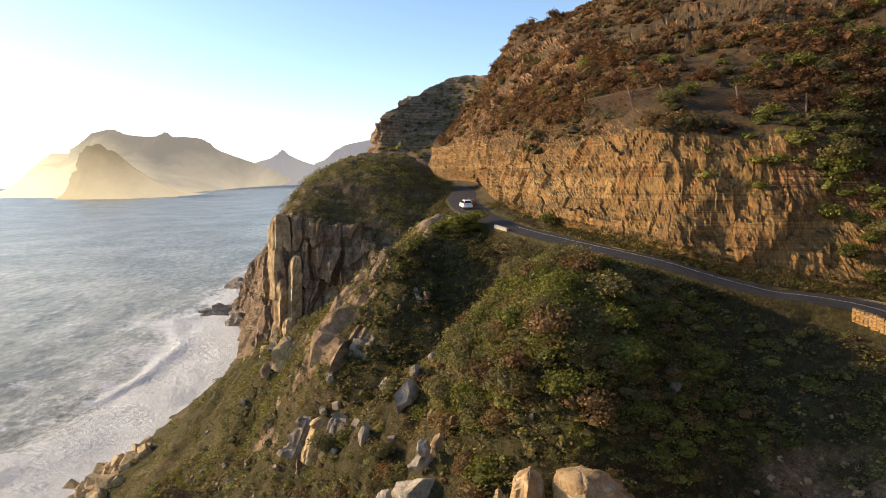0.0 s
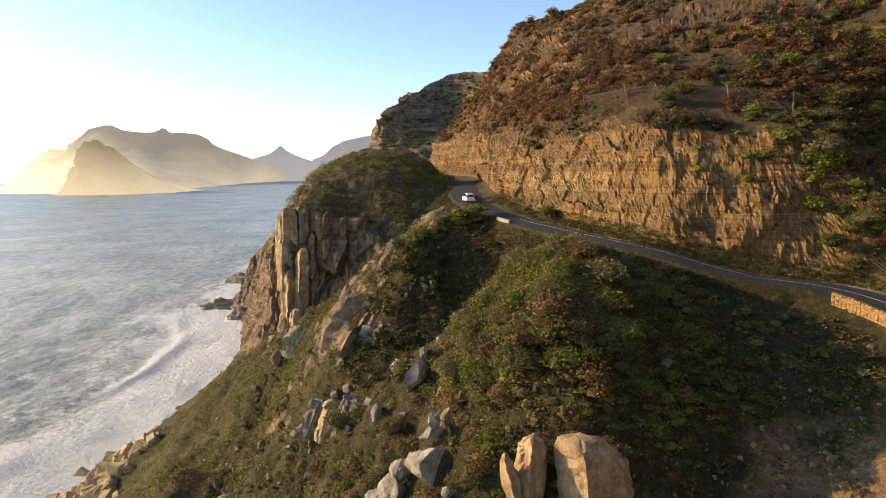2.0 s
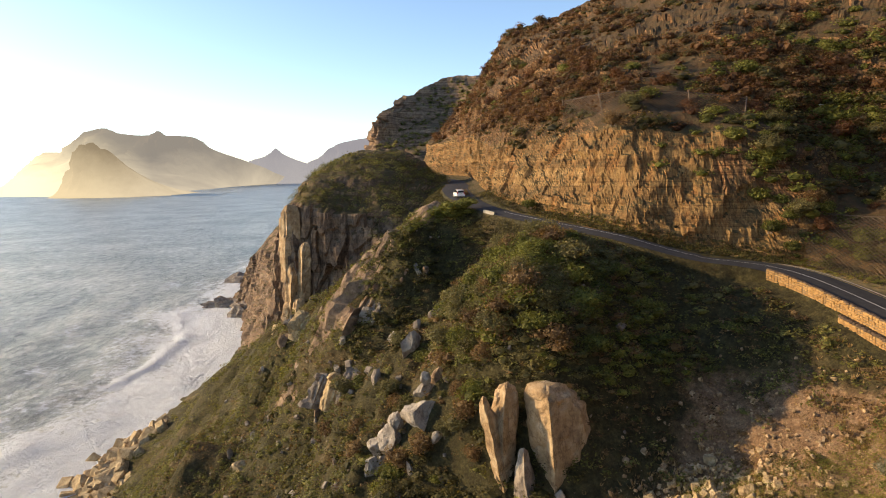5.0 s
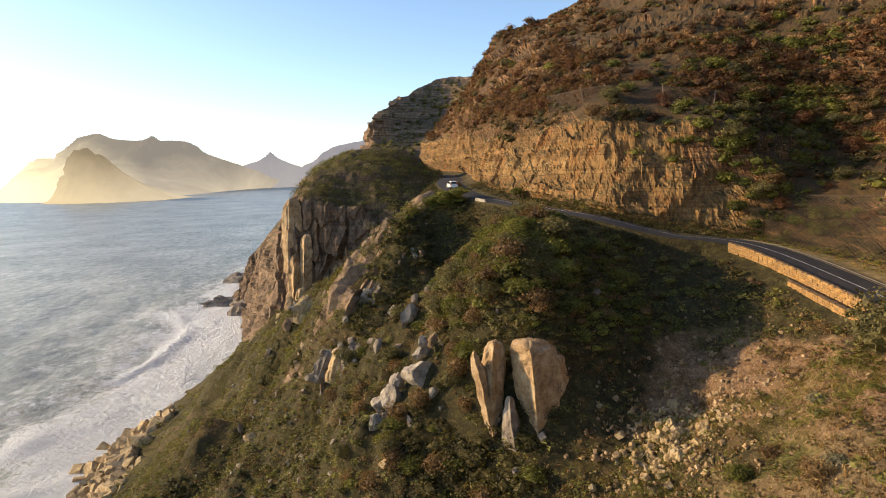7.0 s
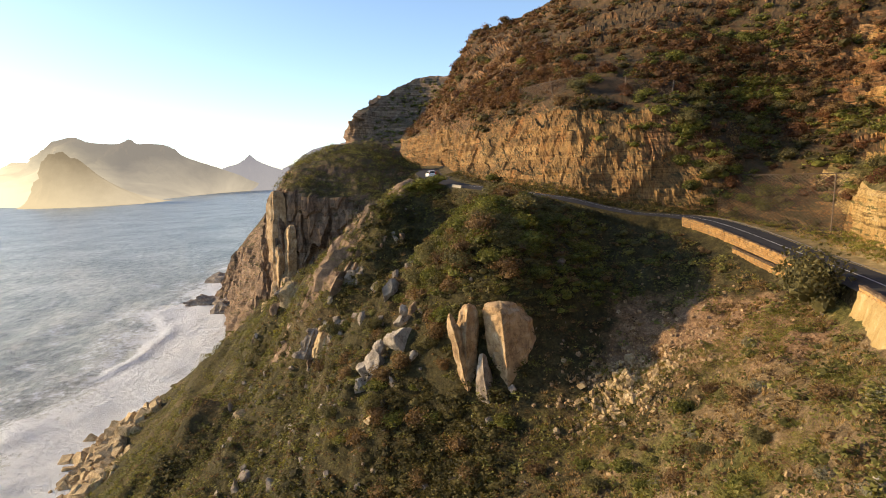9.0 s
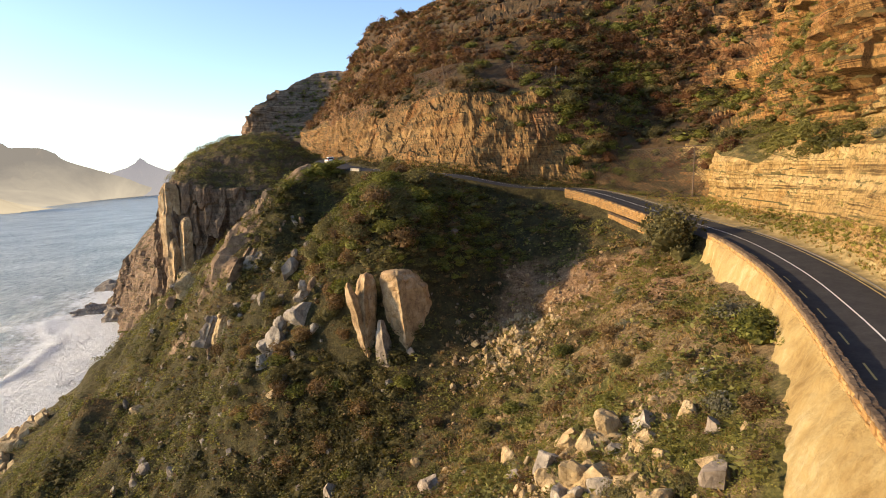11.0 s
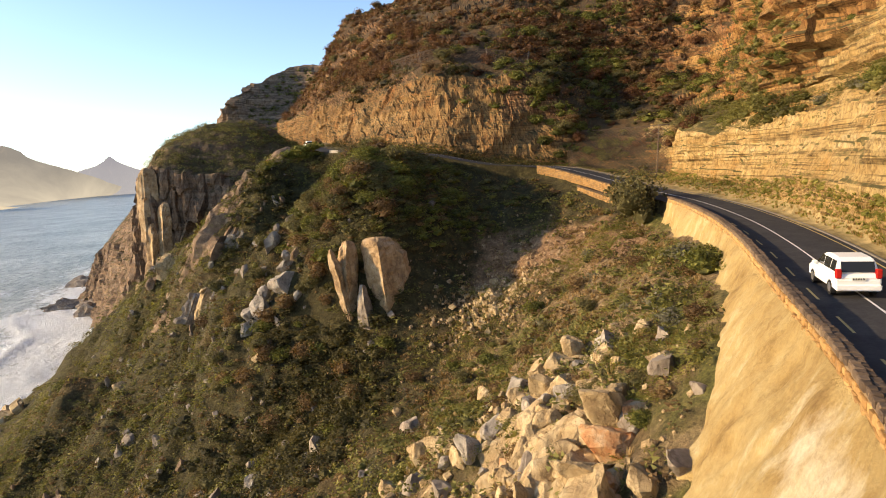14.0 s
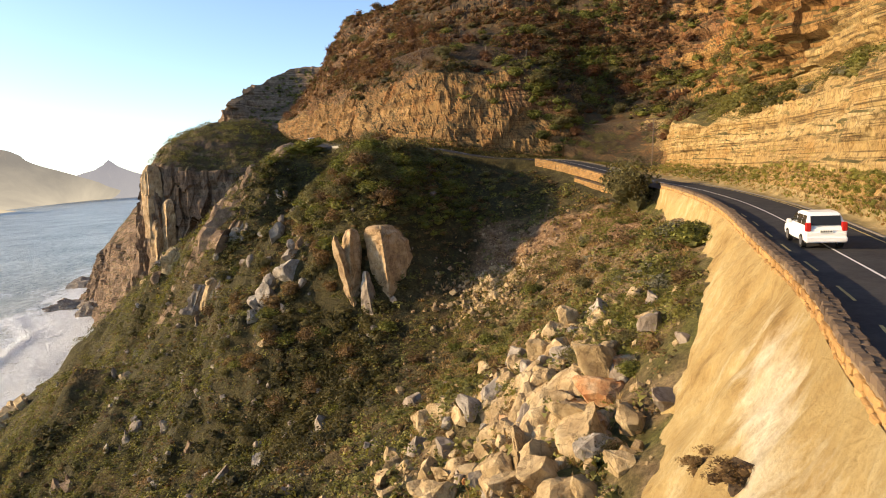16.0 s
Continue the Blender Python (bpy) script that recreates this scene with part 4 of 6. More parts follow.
# ---- rocks ----
def rock_mesh(name, half, seed, mat, level=3, cuts=18, rough=0.05, chop=(0.45, 0.85)):
    """A faceted boulder: a ball cut by planes, then weathered."""
    r = np.random.default_rng(seed)
    bm = bmesh.new()
    bmesh.ops.create_icosphere(bm, subdivisions=level, radius=1.0)
    v = np.array([q.co for q in bm.verts])
    f = np.array([[q.index for q in p.verts] for p in bm.faces])
    bm.free()
    v *= 1.3
    for _ in range(cuts):
        n = r.normal(size=3)
        n /= np.linalg.norm(n)
        over = v @ n - r.uniform(*chop)
        v -= np.outer(np.maximum(over, 0), n)
    v /= np.abs(v).max(0) * 0.92
    half = np.asarray(half, float)
    v = v * half
    size = half.min()
    push = rough * size * (1.2 * fbm(v + seed * 7.3, size * 0.6, 4, seed) + 1.4 * crags(v + seed * 3.1, size * 0.55, seed + 5))
    v += v / (np.linalg.norm(v, axis=1, keepdims=True) + 1e-6) * push[:, None]
    return soup(name, v, f, mat, smooth=False)


def column_mesh(name, half, seed, mat, sides=6, top=0.25, bottom=0.2, rings=26, per=6, rough=0.07, phase=None):
    """A standing block: an uneven polygon drawn up to a slanted, worn top."""
    r = np.random.default_rng(seed)
    a = (np.arange(sides) + r.uniform(-0.2, 0.2, sides)) * 2 * math.pi / sides + (r.uniform(0, 6) if phase is None else radians(phase))
    rad = r.uniform(0.85, 1.15, sides)
    c = np.column_stack([np.cos(a) * rad, np.sin(a) * rad])
    ring = np.vstack([c[k] + (c[(k + 1) % sides] - c[k]) * t for k in range(sides) for t in np.linspace(0, 1, per, endpoint=False)])
    m = len(ring)
    slant = r.uniform(-0.25, 0.25, 2)
    rows = []
    for k in range(rings + 1):
        t = k / rings
        sc = 1 - bottom * (1 - t) ** 1.5 - top * t ** 3 - (0.24 * ((t - 0.9) / 0.1) ** 1.5 if t > 0.9 else 0)
        p = ring * sc
        rows.append(np.column_stack([p * half[:2], np.full(m, (2 * t - 1) * half[2]) + (p @ slant) * half[2] * 0.5 * t]))
    v = np.vstack(rows + [rows[-1].mean(0)[None] + np.array([[0, 0, 0.05 * half[2]]])])
    size = min(half[:2])
    d = v * np.array([1, 1, 0.15])
    d /= np.linalg.norm(d, axis=1, keepdims=True) + 1e-6
    v = v + d * (rough * size * (fbm(v + seed, size, 4, seed) + 1.6 * crags(v * np.array([1, 1, 0.45]) + seed, size * 0.8, seed + 3)))[:, None]
    f = []
    for k in range(rings):
        for q in range(m):
            b, e = k * m + q, k * m + (q + 1) % m
            f += [(b, e, e + m), (b, e + m, b + m)]
    f += [(rings * m + q, rings * m + (q + 1) % m, len(v) - 1) for q in range(m)]
    return soup(name, v, f, mat)


def column(name, at, half, turn, seed, mat, label, category="rock", group="", **kw):
    ob = new(name, column_mesh(name, half, seed, mat, **kw))
    ob.matrix_world = pose(*at, *turn)
    return tagged(ob, label, category, group)


def boulder(name, at, half, turn, seed, mat, label, category="boulder", group="", level=3, **kw):
    me = rock_mesh(name, half, seed, mat, level, **kw)
    ob = new(name, me)
    ob.matrix_world = pose(*at, *turn)
    return tagged(ob, label, category, group)


# the two standing rocks on the nose of the spur, with the slabs at their feet
def standing_rock(name, at, turn, levels, seed, mat, label, rings=34, per=7, rough=0.13):
    """A standing rock drawn through six-cornered outlines, from the foot up, with worn faces, joints and a broken top."""
    zs = np.array([z for z, _ in levels], float)
    cs = np.array([c for _, c in levels], float)
    t = np.linspace(0, len(levels) - 1, rings + 1)
    i = np.clip(np.floor(t).astype(int), 0, len(levels) - 2)
    f = t - i
    z = zs[i] * (1 - f) + zs[i + 1] * f
    f = (f * f * (3 - 2 * f))[:, None, None]
    c = cs[i] * (1 - f) + cs[i + 1] * f
    ring = np.concatenate([c[:, k:k + 1] + (c[:, (k + 1) % 6:(k + 1) % 6 + 1] - c[:, k:k + 1]) * np.linspace(0, 1, per, endpoint=False)[None, :, None] for k in range(6)], 1)
    m = ring.shape[1]
    v = np.concatenate([ring, np.broadcast_to(z[:, None, None], (rings + 1, m, 1))], 2)
    mid = v.mean(1, keepdims=True)
    out = v - mid
    out /= np.linalg.norm(out, axis=2, keepdims=True) + 1e-6
    p = v.reshape(-1, 3) + seed
    d = rough * (1.1 * fbm(p, 1.6, 4, seed) + 1.5 * crags(p * np.array([1, 1, 0.5]), 1.7, seed + 3) - 1.2 * np.clip(0.12 - np.abs(fbm(p * np.array([1, 1, 0.7]), 2.6, 2, seed + 7)), 0, 1) / 0.12)
    v = v + out * d.reshape(rings + 1, m, 1)
    v[-3:, :, 2] += 0.22 * fbm(v[-3:].reshape(-1, 3) + 5, 0.9, 3, seed + 9).reshape(3, m)
    tops = [v[-1] * w + v[-1].mean(0) * (1 - w) + np.array([0, 0, h]) for w, h in ((0.82, 0.2), (0.5, 0.34))]
    v = np.vstack([v.reshape(-1, 3)] + tops + [tops[-1].mean(0)[None] + np.array([[0, 0, 0.05]])])
    fs = []
    for k in range(rings + 2):
        for q in range(m):
            b0, e0 = k * m + q, k * m + (q + 1) % m
            fs += [(b0, e0, e0 + m), (b0, e0 + m, b0 + m)]
    fs += [((rings + 2) * m + q, (rings + 2) * m + (q + 1) % m, len(v) - 1) for q in range(m)]
    ob = new(name, soup(name, v, fs, mat))
    ob.matrix_world = pose(*at, *turn)
    return tagged(ob, label, "rock", "standing rocks")


def outline(left, front, right, deep):
    """Six corners of a rock: left corner, the arris towards the valley, right corner, and three at the back."""
    w = right[0] - left[0]
    left, front, right = (left[0], left[1] + 0.28 * w), (front[0], front[1] - 0.06 * w), (right[0], right[1] + 0.16 * w)
    return [left, front, right, (right[0] + 0.1 * w, deep * 0.75), (left[0] + 0.5 * w, deep), (left[0], deep * 0.78)]


standing_rock("rock_pinnacle", (9.9, 39.2, -32.9), (0, 0, -10), [(-4, outline((-0.2, 0.7), (0.5, 0.2), (2.8, 1.2), 4.4)), (0.4, outline((-0.4, 0.5), (0.4, 0.0), (2.9, 1.1), 4.6)), (2.8, outline((-1.1, 0.4), (0.25, -0.3), (3.3, 1.0), 4.9)),
              (6.0, outline((-1.9, 0.5), (0.05, -0.45), (3.4, 1.0), 5.2)), (8.6, outline((-2.4, 0.6), (-0.15, -0.3), (2.7, 0.9), 4.9)), (10.1, outline((-2.5, 0.7), (-0.3, 0.1), (1.8, 0.9), 4.4)), (10.9, outline((-2.2, 0.9), (-0.5, 0.5), (1.0, 1.2), 3.6))],
              11, RED_ROCK, "tall standing granite rock with an ochre sunlit face")
standing_rock("rock_pinnacle", (5.2, 41.0, -33.4), (0, 0, -10), [(-4, outline((-0.4, 0.5), (0.6, 0.1), (1.4, 0.7), 2.8)), (1.0, outline((-0.5, 0.4), (0.5, 0.0), (1.4, 0.6), 2.9)), (3.6, outline((-0.8, 0.3), (0.4, -0.2), (1.4, 0.6), 3.0)),
              (6.2, outline((-1.0, 0.3), (0.35, -0.3), (1.4, 0.6), 3.1)), (8.4, outline((-0.9, 0.4), (0.4, -0.2), (1.6, 0.6), 3.0)), (10.2, outline((-0.5, 0.4), (0.5, 0.0), (1.6, 0.7), 2.7)), (11.2, outline((-0.2, 0.6), (0.6, 0.3), (1.3, 0.9), 2.2))],
              12, RED_ROCK, "slender standing granite rock with an ochre sunlit edge")
standing_rock("rock_pinnacle", (4.0, 40.4, -33.2), (0, 0, -10), [(1.0, outline((1.2, 0.5), (1.5, 0.3), (1.8, 0.6), 1.4)), (3.4, outline((0.3, 0.3), (1.0, 0.0), (1.5, 0.5), 1.6)), (6.0, outline((-0.3, 0.2), (0.6, -0.2), (1.2, 0.4), 1.7)),
              (8.4, outline((-0.7, 0.2), (0.1, -0.1), (0.6, 0.4), 1.5)), (9.6, outline((-0.75, 0.3), (-0.3, 0.1), (0.0, 0.4), 1.1)), (10.3, outline((-0.7, 0.4), (-0.45, 0.3), (-0.25, 0.5), 0.8))],
              13, RED_ROCK, "thin ochre granite flake leaning on a standing rock", rings=26, per=4, rough=0.07)
standing_rock("rock_pinnacle", (7.5, 38.9, -35.4), (0, 0, -10), [(-2, outline((-0.5, 0.6), (0.6, 0.2), (1.4, 0.8), 2.2)), (1.4, outline((-0.8, 0.4), (0.5, -0.1), (1.4, 0.6), 2.4)), (3.6, outline((-1.1, 0.4), (0.1, -0.2), (0.9, 0.6), 2.4)),
              (5.6, outline((-1.0, 0.5), (-0.2, 0.0), (0.4, 0.6), 2.0)), (7.6, outline((-0.7, 0.8), (-0.3, 0.5), (0.1, 0.9), 1.5))],
              14, GREY_ROCK, "grey granite wedge between standing rocks", rings=26, per=5, rough=0.1)
column("rock_block", (7.4, 37.3, -36.0), (0.9, 0.9, 1.7), (0, 0, 15), 15, GREY_ROCK, "grey granite block below standing rocks", "rock", top=0.2, per=4)
boulder("rock_outcrop", (16.5, 44.4, -27.2), (3.6, 2.2, 3.0), (0, -12, 15), 16, GREY_ROCK, "dark broken granite outcrop in shade", "rock", "", 4)
# the pale cluster beside them
for at, half, turn, seed in (((-2.4, 52.0, -26.6), (0.9, 0.8, 1.0), (0, 10, 0), 21), ((-2.0, 51.5, -24.9), (0.6, 0.5, 0.7), (0, 0, 40), 22),
                             ((-2.6, 50.6, -29.2), (2.0, 1.7, 2.0), (5, 18, 10), 23), ((-0.9, 51.2, -29.0), (1.2, 1.3, 2.1), (0, 12, 30), 24),
                             ((-5.4, 52.0, -30.4), (1.0, 0.9, 1.2), (0, 12, 0), 25), ((-6.0, 51.4, -32.4), (1.5, 1.3, 1.9), (0, 14, -10), 26),
                             ((-7.9, 51.8, -33.0), (0.8, 0.8, 1.0), (0, 0, 15), 27), ((-8.5, 50.8, -35.0), (1.0, 1.0, 1.9), (0, 10, 5), 28),
                             ((-6.9, 51.0, -34.6), (0.8, 0.8, 1.1), (0, 0, 40), 29)):
    boulder("granite_boulder", (at[0], at[1] - 0.4, at[2] + 0.7), [1.04 * h for h in half], turn, seed, WHITE_ROCK, "pale weathered granite block in a pile on the slope", "boulder", "pale boulder pile", 4, chop=(0.62, 0.98), cuts=11, rough=0.06)
# rocks along the second ridge and under it
for at, half, turn, seed, mat in (((-14.9, 105.4, -22.3), (1.3, 1.2, 2.2), (0, 6, 0), 31, ORANGE_ROCK), ((-10.6, 96.5, -18.4), (3.6, 2.4, 4.2), (0, 34, 20), 32, RIDGE_ROCK),
                                  ((-8.4, 93.5, -14.9), (2.6, 2.0, 2.6), (0, 30, 10), 33, RIDGE_ROCK), 
                                  ((-13.6, 88.5, -25.5), (4.4, 3.4, 4.6), (0, 30, 15), 36, RIDGE_ROCK),
                                  ((-11.2, 86.0, -26.5), (2.6, 2.4, 3.6), (0, 24, -15), 37, GREY_ROCK), ((-18.0, 96.0, -27.8), (3.0, 2.6, 3.0), (0, 28, 0), 38, PALE_ROCK),
                                  ((-20.2, 80.8, -36.3), (2.0, 1.8, 2.8), (0, 22, 0), 39, GREY_ROCK), ((-17.3, 76.8, -35.3), (1.8, 1.6, 2.6), (0, 18, 30), 40, PALE_ROCK),
                                  ((-14.6, 75.0, -33.8), (1.7, 1.5, 2.4), (0, 18, 60), 41, GREY_ROCK), ((-24.0, 92.0, -36.0), (2.2, 1.8, 2.4), (0, 20, 0), 42, GREY_ROCK),
                                  ((-27.5, 103.5, -31.6), (2.4, 2.0, 2.6), (0, 20, 0), 44, PALE_ROCK),
                                  ((-38.6, 136.5, -38.6), (1.8, 1.6, 4.2), (0, 8, 20), 45, RED_ROCK), ((-41.5, 138.0, -42.0), (1.8, 1.6, 2.0), (0, 8, 20), 46, PALE_ROCK)):
    column("ridge_rock", at, [1.1 * h for h in half], turn, seed, mat, "weathered granite crag on the scrub-covered ridge", "rock", "ridge crags", sides=5 + seed % 3, top=0.5, rings=18, per=6, rough=0.2)
# tall columns at the corner of the sea cliff
for at, half, seed in (((-37.6, 139.0, -19.0), (2.6, 2.6, 9.5), 51), ((-37.0, 137.4, -34.0), (2.3, 2.3, 10.0), 52), ((-34.0, 136.0, -26.0), (2.0, 1.8, 7.0), 53), ((-35.4, 134.6, -37.5), (1.9, 1.7, 5.0), 54)):
    column("cliff_column", at, half, (0, 3, 0), seed, RED_ROCK, "tall upright granite column with a sunlit ochre side", "rock", "cliff columns", sides=4, top=0.15, bottom=0.1, rough=0.09, phase=172)
# boulder field under the road bank: place, size across
FIELD = [(18.0, -10.2, 1.7), (13.9, -12.0, 2.7), (12.8, -16.5, 1.6), (10.6, -16.0, 2.9), (10.4, -9.0, 1.7), (10.1, -5.2, 1.3), (7.6, 7.0, 3.1), (8.6, 4.6, 2.2), (8.7, 16.8, 2.2), (14.7, 12.3, 1.8),
         (10.6, -18.9, 1.2), (9.3, -18.6, 1.6), (14.2, -16.9, 1.4), (20.4, 0.8, 0.9), (3.3, 1.4, 1.9), (5.1, 7.7, 1.7), (7.0, -3.3, 1.6), (9.1, -6.5, 1.5), (5.4, -5.0, 1.6), (7.3, -11.0, 1.4),
         (17.2, -13.9, 0.8), (10.5, -13.3, 1.5), (13.4, -8.0, 1.2), (9.0, -14.0, 1.5), (6.4, -9.5, 1.4), (19.8, 0.5, 1.7), (18.8, 1.5, 0.9), (20.6, -3.8, 1.4), (20.2, -6.4, 1.0), (18.4, -9.4, 1.4)]
FIELD += [(16.9, 4.5, 1.6), (18.0, -3.9, 1.3), (13.7, 8.7, 1.6), (8.5, 24.8, 1.3), (25, 39.4, 1.2), (-18.5, 57.8, 1.6), (-12.9, 51.8, 1.3), (-6.7, 44.4, 1.6), (2.2, 34.8, 0.9), (-34.3, 82.9, 2.3),
          (-23, 57.8, 1.8), (15.6, -8.6, 1.5), (12.2, -10.2, 1.6), (11.6, -13.6, 1.7), (15.2, -11.0, 1.5), (8.0, -8.2, 1.4), (11.5, -2.0, 1.2), (4.6, 3.6, 1.5), (6.2, 2.0, 1.6), (3.0, -3.0, 1.4)]
fxy = np.array([q[:2] for q in FIELD])
for k, ((x, y, s), z) in enumerate(zip(FIELD, ground_height(fxy))):
    r = np.random.default_rng(300 + k)
    big = s > 2
    mat = ORANGE_ROCK if k in (1, 5) else (PALE_ROCK if k % 4 else GREY_ROCK)
    boulder("slope_boulder", (x, y, z + 0.12 * s), (0.56 * s, 0.5 * s, s * r.uniform(0.42, 0.62)), (r.uniform(-15, 15), r.uniform(-30, 5), r.uniform(0, 180)), 300 + k, mat,
            "orange-stained granite boulder in the rock field" if mat is ORANGE_ROCK else "pale angular granite boulder bedded in the slope", "boulder", "boulders below the road", 4 if big else 3)
# smaller boulders crowding the rock field
fr = np.random.default_rng(380)
more = np.column_stack([fr.uniform(-11, 13, 420), fr.normal(0, 3.4, 420)])
more = np.column_stack([10.5 + 0.42 * more[:, 0] + more[:, 1], -9.5 + more[:, 0] - 0.4 * more[:, 1]])
more = more[(road_distance(more)[0] < np.interp(more[:, 1], [-16, -6], [-6.2, -4.0]))][:170]
for k, ((x, y), z) in enumerate(zip(more, ground_height(more))):
    sz = 0.55 + 1.9 * fr.random() ** 2.2
    long = 1.0 + 0.8 * fr.random() ** 2
    boulder("slope_boulder", (x, y, z + 0.02 + 0.1 * sz), (0.52 * sz * long, 0.46 * sz, sz * fr.uniform(0.38, 0.56)), (fr.uniform(-15, 15), fr.uniform(10, 40), fr.uniform(5, 60)), 1300 + k, (PALE_ROCK, PALE_ROCK, PALE_ROCK, WHITE_ROCK, PALE_ROCK, PALE_ROCK)[k % 6] if k % 17 else ORANGE_ROCK,
            "weathered granite boulder crowded into the rock field" if k % 17 else "orange-stained granite boulder in the rock field", "boulder", "boulders below the road", 3 if sz > 1.25 else 2, chop=(0.66, 1.0), cuts=12, rough=0.07)
# crags on the ribs of the coastal slope
cr = np.random.default_rng(390)
rib = np.column_stack([cr.uniform(-52, 0, 900), cr.uniform(22, 112, 900)])
rib = rib[(gully_depth(rib) < 0.22) & (fbm(np.column_stack([rib, np.zeros(len(rib))]), 9, 2, 391) > 0.05)][:110]
for k, ((x, y), z) in enumerate(zip(rib, ground_height(rib))):
    sz = 0.7 + 1.7 * cr.random() ** 2
    boulder("slope_crag", (x, y, z + 0.15 * sz), (0.5 * sz, 0.42 * sz, sz * cr.uniform(0.5, 0.95)), (cr.uniform(-12, 12), cr.uniform(5, 30), cr.uniform(0, 180)), 1600 + k, (GREY_ROCK, WHITE_ROCK, RIDGE_ROCK)[k % 3], "weathered granite crag standing out of the scrub slope", "rock", "slope crags", 2, chop=(0.5, 0.95), cuts=14, rough=0.09)
# long bedrock slabs between them
for at, half, turn, seed in (((15.2, -9.4, -26.6), (3.6, 1.3, 1.1), (0, 32, 35), 401), ((12.4, -12.9, -28.0), (3.4, 1.5, 1.0), (8, 36, 30), 402), ((9.8, -11.4, -30.0), (2.6, 0.9, 1.1), (0, 42, 40), 403),
                             ((9.2, -15.8, -29.0), (2.6, 1.3, 1.0), (0, 38, 35), 404), ((6.6, -6.4, -33.4), (2.4, 1.4, 1.0), (0, 36, 40), 405)):
    boulder("bedrock_slab", at, half, turn, seed, PALE_ROCK, "long pale bedrock slab dipping down the slope", "rock", "bedrock slabs", 4)


def outcrop(name, x0, x1, y0, y1, step, mask, label, seed, mat, sink=1.5):
    """Bedrock that breaks through the slope in tilted, jointed blocks."""
    ox, oy = np.meshgrid(np.arange(x0, x1, step), np.arange(y0, y1, step))
    xy = np.column_stack([ox.ravel(), oy.ravel()])
    z = ground_height(xy)
    u = np.column_stack([0.75 * xy[:, 0] + 0.66 * xy[:, 1], -0.66 * xy[:, 0] + 0.75 * xy[:, 1], 0.4 * z])
    blocks = 0.55 * crags(u * np.array([0.3, 1, 0.5]), 1.7, seed) + 0.15 * crags(u * np.array([0.6, 1, 1]), 0.8, seed + 1) + 1.0 * crags(u * np.array([0.35, 1, 0.4]), 4.2, seed + 2)
    rise = -sink + 2.3 * mask(xy) + 0.7 * fbm(np.column_stack([xy, z]), 5, 3, seed + 3) + 0.75 * blocks + 0.08 * fbm(np.column_stack([xy, z]), 0.7, 3, seed + 4)
    h = np.clip(rise, -2.0, 1.7).reshape(ox.shape)
    k = np.pad(h, 1, mode="edge")
    h = 0.4 * h + 0.15 * (k[:-2, 1:-1] + k[2:, 1:-1] + k[1:-1, :-2] + k[1:-1, 2:])     # weathered edges
    g = np.dstack([ox, oy, z.reshape(ox.shape) + h])
    return tagged(new(name, grid_mesh(name, g, mat, False)), label, "rock", kind="structure")


def pebbles(name, places, sizes, mat, label, seed):
    """Loose angular stones, one object."""
    r = np.random.default_rng(seed)
    bm = bmesh.new()
    bmesh.ops.create_cube(bm, size=1.3)
    bmesh.ops.bevel(bm, geom=bm.edges[:], offset=0.16, segments=1, affect="EDGES")
    bmesh.ops.triangulate(bm, faces=bm.faces[:])
    v0 = np.array([q.co for q in bm.verts])
    f0 = np.array([[q.index for q in p.verts] for p in bm.faces])
    bm.free()
    n = len(places)
    turn = np.linalg.qr(r.normal(size=(n, 3, 3)))[0]
    v = v0[None] * r.uniform(0.85, 1.15, (n, len(v0), 1)) * r.uniform(0.5, 1.3, (n, 1, 3)) * np.asarray(sizes)[:, None, None]
    v = np.einsum("nij,nkj->nki", turn, v) + np.asarray(places)[:, None, :]
    f = f0[None] + (np.arange(n) * len(v0))[:, None, None]
    return tagged(new(name, soup(name, v.reshape(-1, 3), f.reshape(-1, 3), mat)), label, "stones", kind="stuff")


def stone_patch(name, boxes, count, lo, hi, mat, label, seed):
    r = np.random.default_rng(seed)
    xy = []
    for (x, y, sx, sy, w) in boxes:
        k = int(count * w)
        xy.append(np.column_stack([r.normal(x, sx, k), r.normal(y, sy, k)]))
    xy = np.vstack(xy)
    d, _ = road_distance(xy)
    xy = xy[d < np.interp(xy[:, 1], [-18, -11], [-4.6, -1.8])]
    z = ground_height(xy)
    ok = z > SEA - 1
    s = lo + (hi - lo) * r.random(ok.sum()) ** 3
    pebbles(name, np.column_stack([xy[ok], z[ok] + 0.2 * s]), s, mat, label, seed)


outcrop("bedrock", 1, 22, -24, 16, 0.28, lambda p: np.clip(1.3 - np.abs((p[:, 0] - 11.8 - 0.3 * (p[:, 1] + 10)) / 6.5) - np.abs((p[:, 1] + 8) / 24), 0, 1), "pale jointed granite bedrock breaking through the slope below the road", 441, PALE_ROCK, 2.25)
outcrop("ridge_bedrock", -32, 4, 80, 112, 0.5, lambda p: np.clip(1.35 - np.abs(((p[:, 1] - 96) - 0.35 * (p[:, 0] + 12)) / 11) - np.abs((p[:, 0] + 12) / 26), 0, 1), "jointed brown granite spine of the ridge", 451, RIDGE_ROCK)
stone_patch("scree", [(24, 35, 4, 3.5, 0.3), (30, 38, 4, 5, 0.3), (20, 34, 4, 4, 0.2), (27, 30, 5, 4, 0.2)], 1500, 0.05, 0.38, RED_ROCK, "loose brown scree stones in the gully", 501)
stone_patch("scree_blocks", [(21, 34, 2.4, 2.0, 0.6), (24.5, 34.5, 2.2, 1.6, 0.4)], 520, 0.12, 0.6, PALE_ROCK, "pale broken stone blocks spilled in the gully", 506)
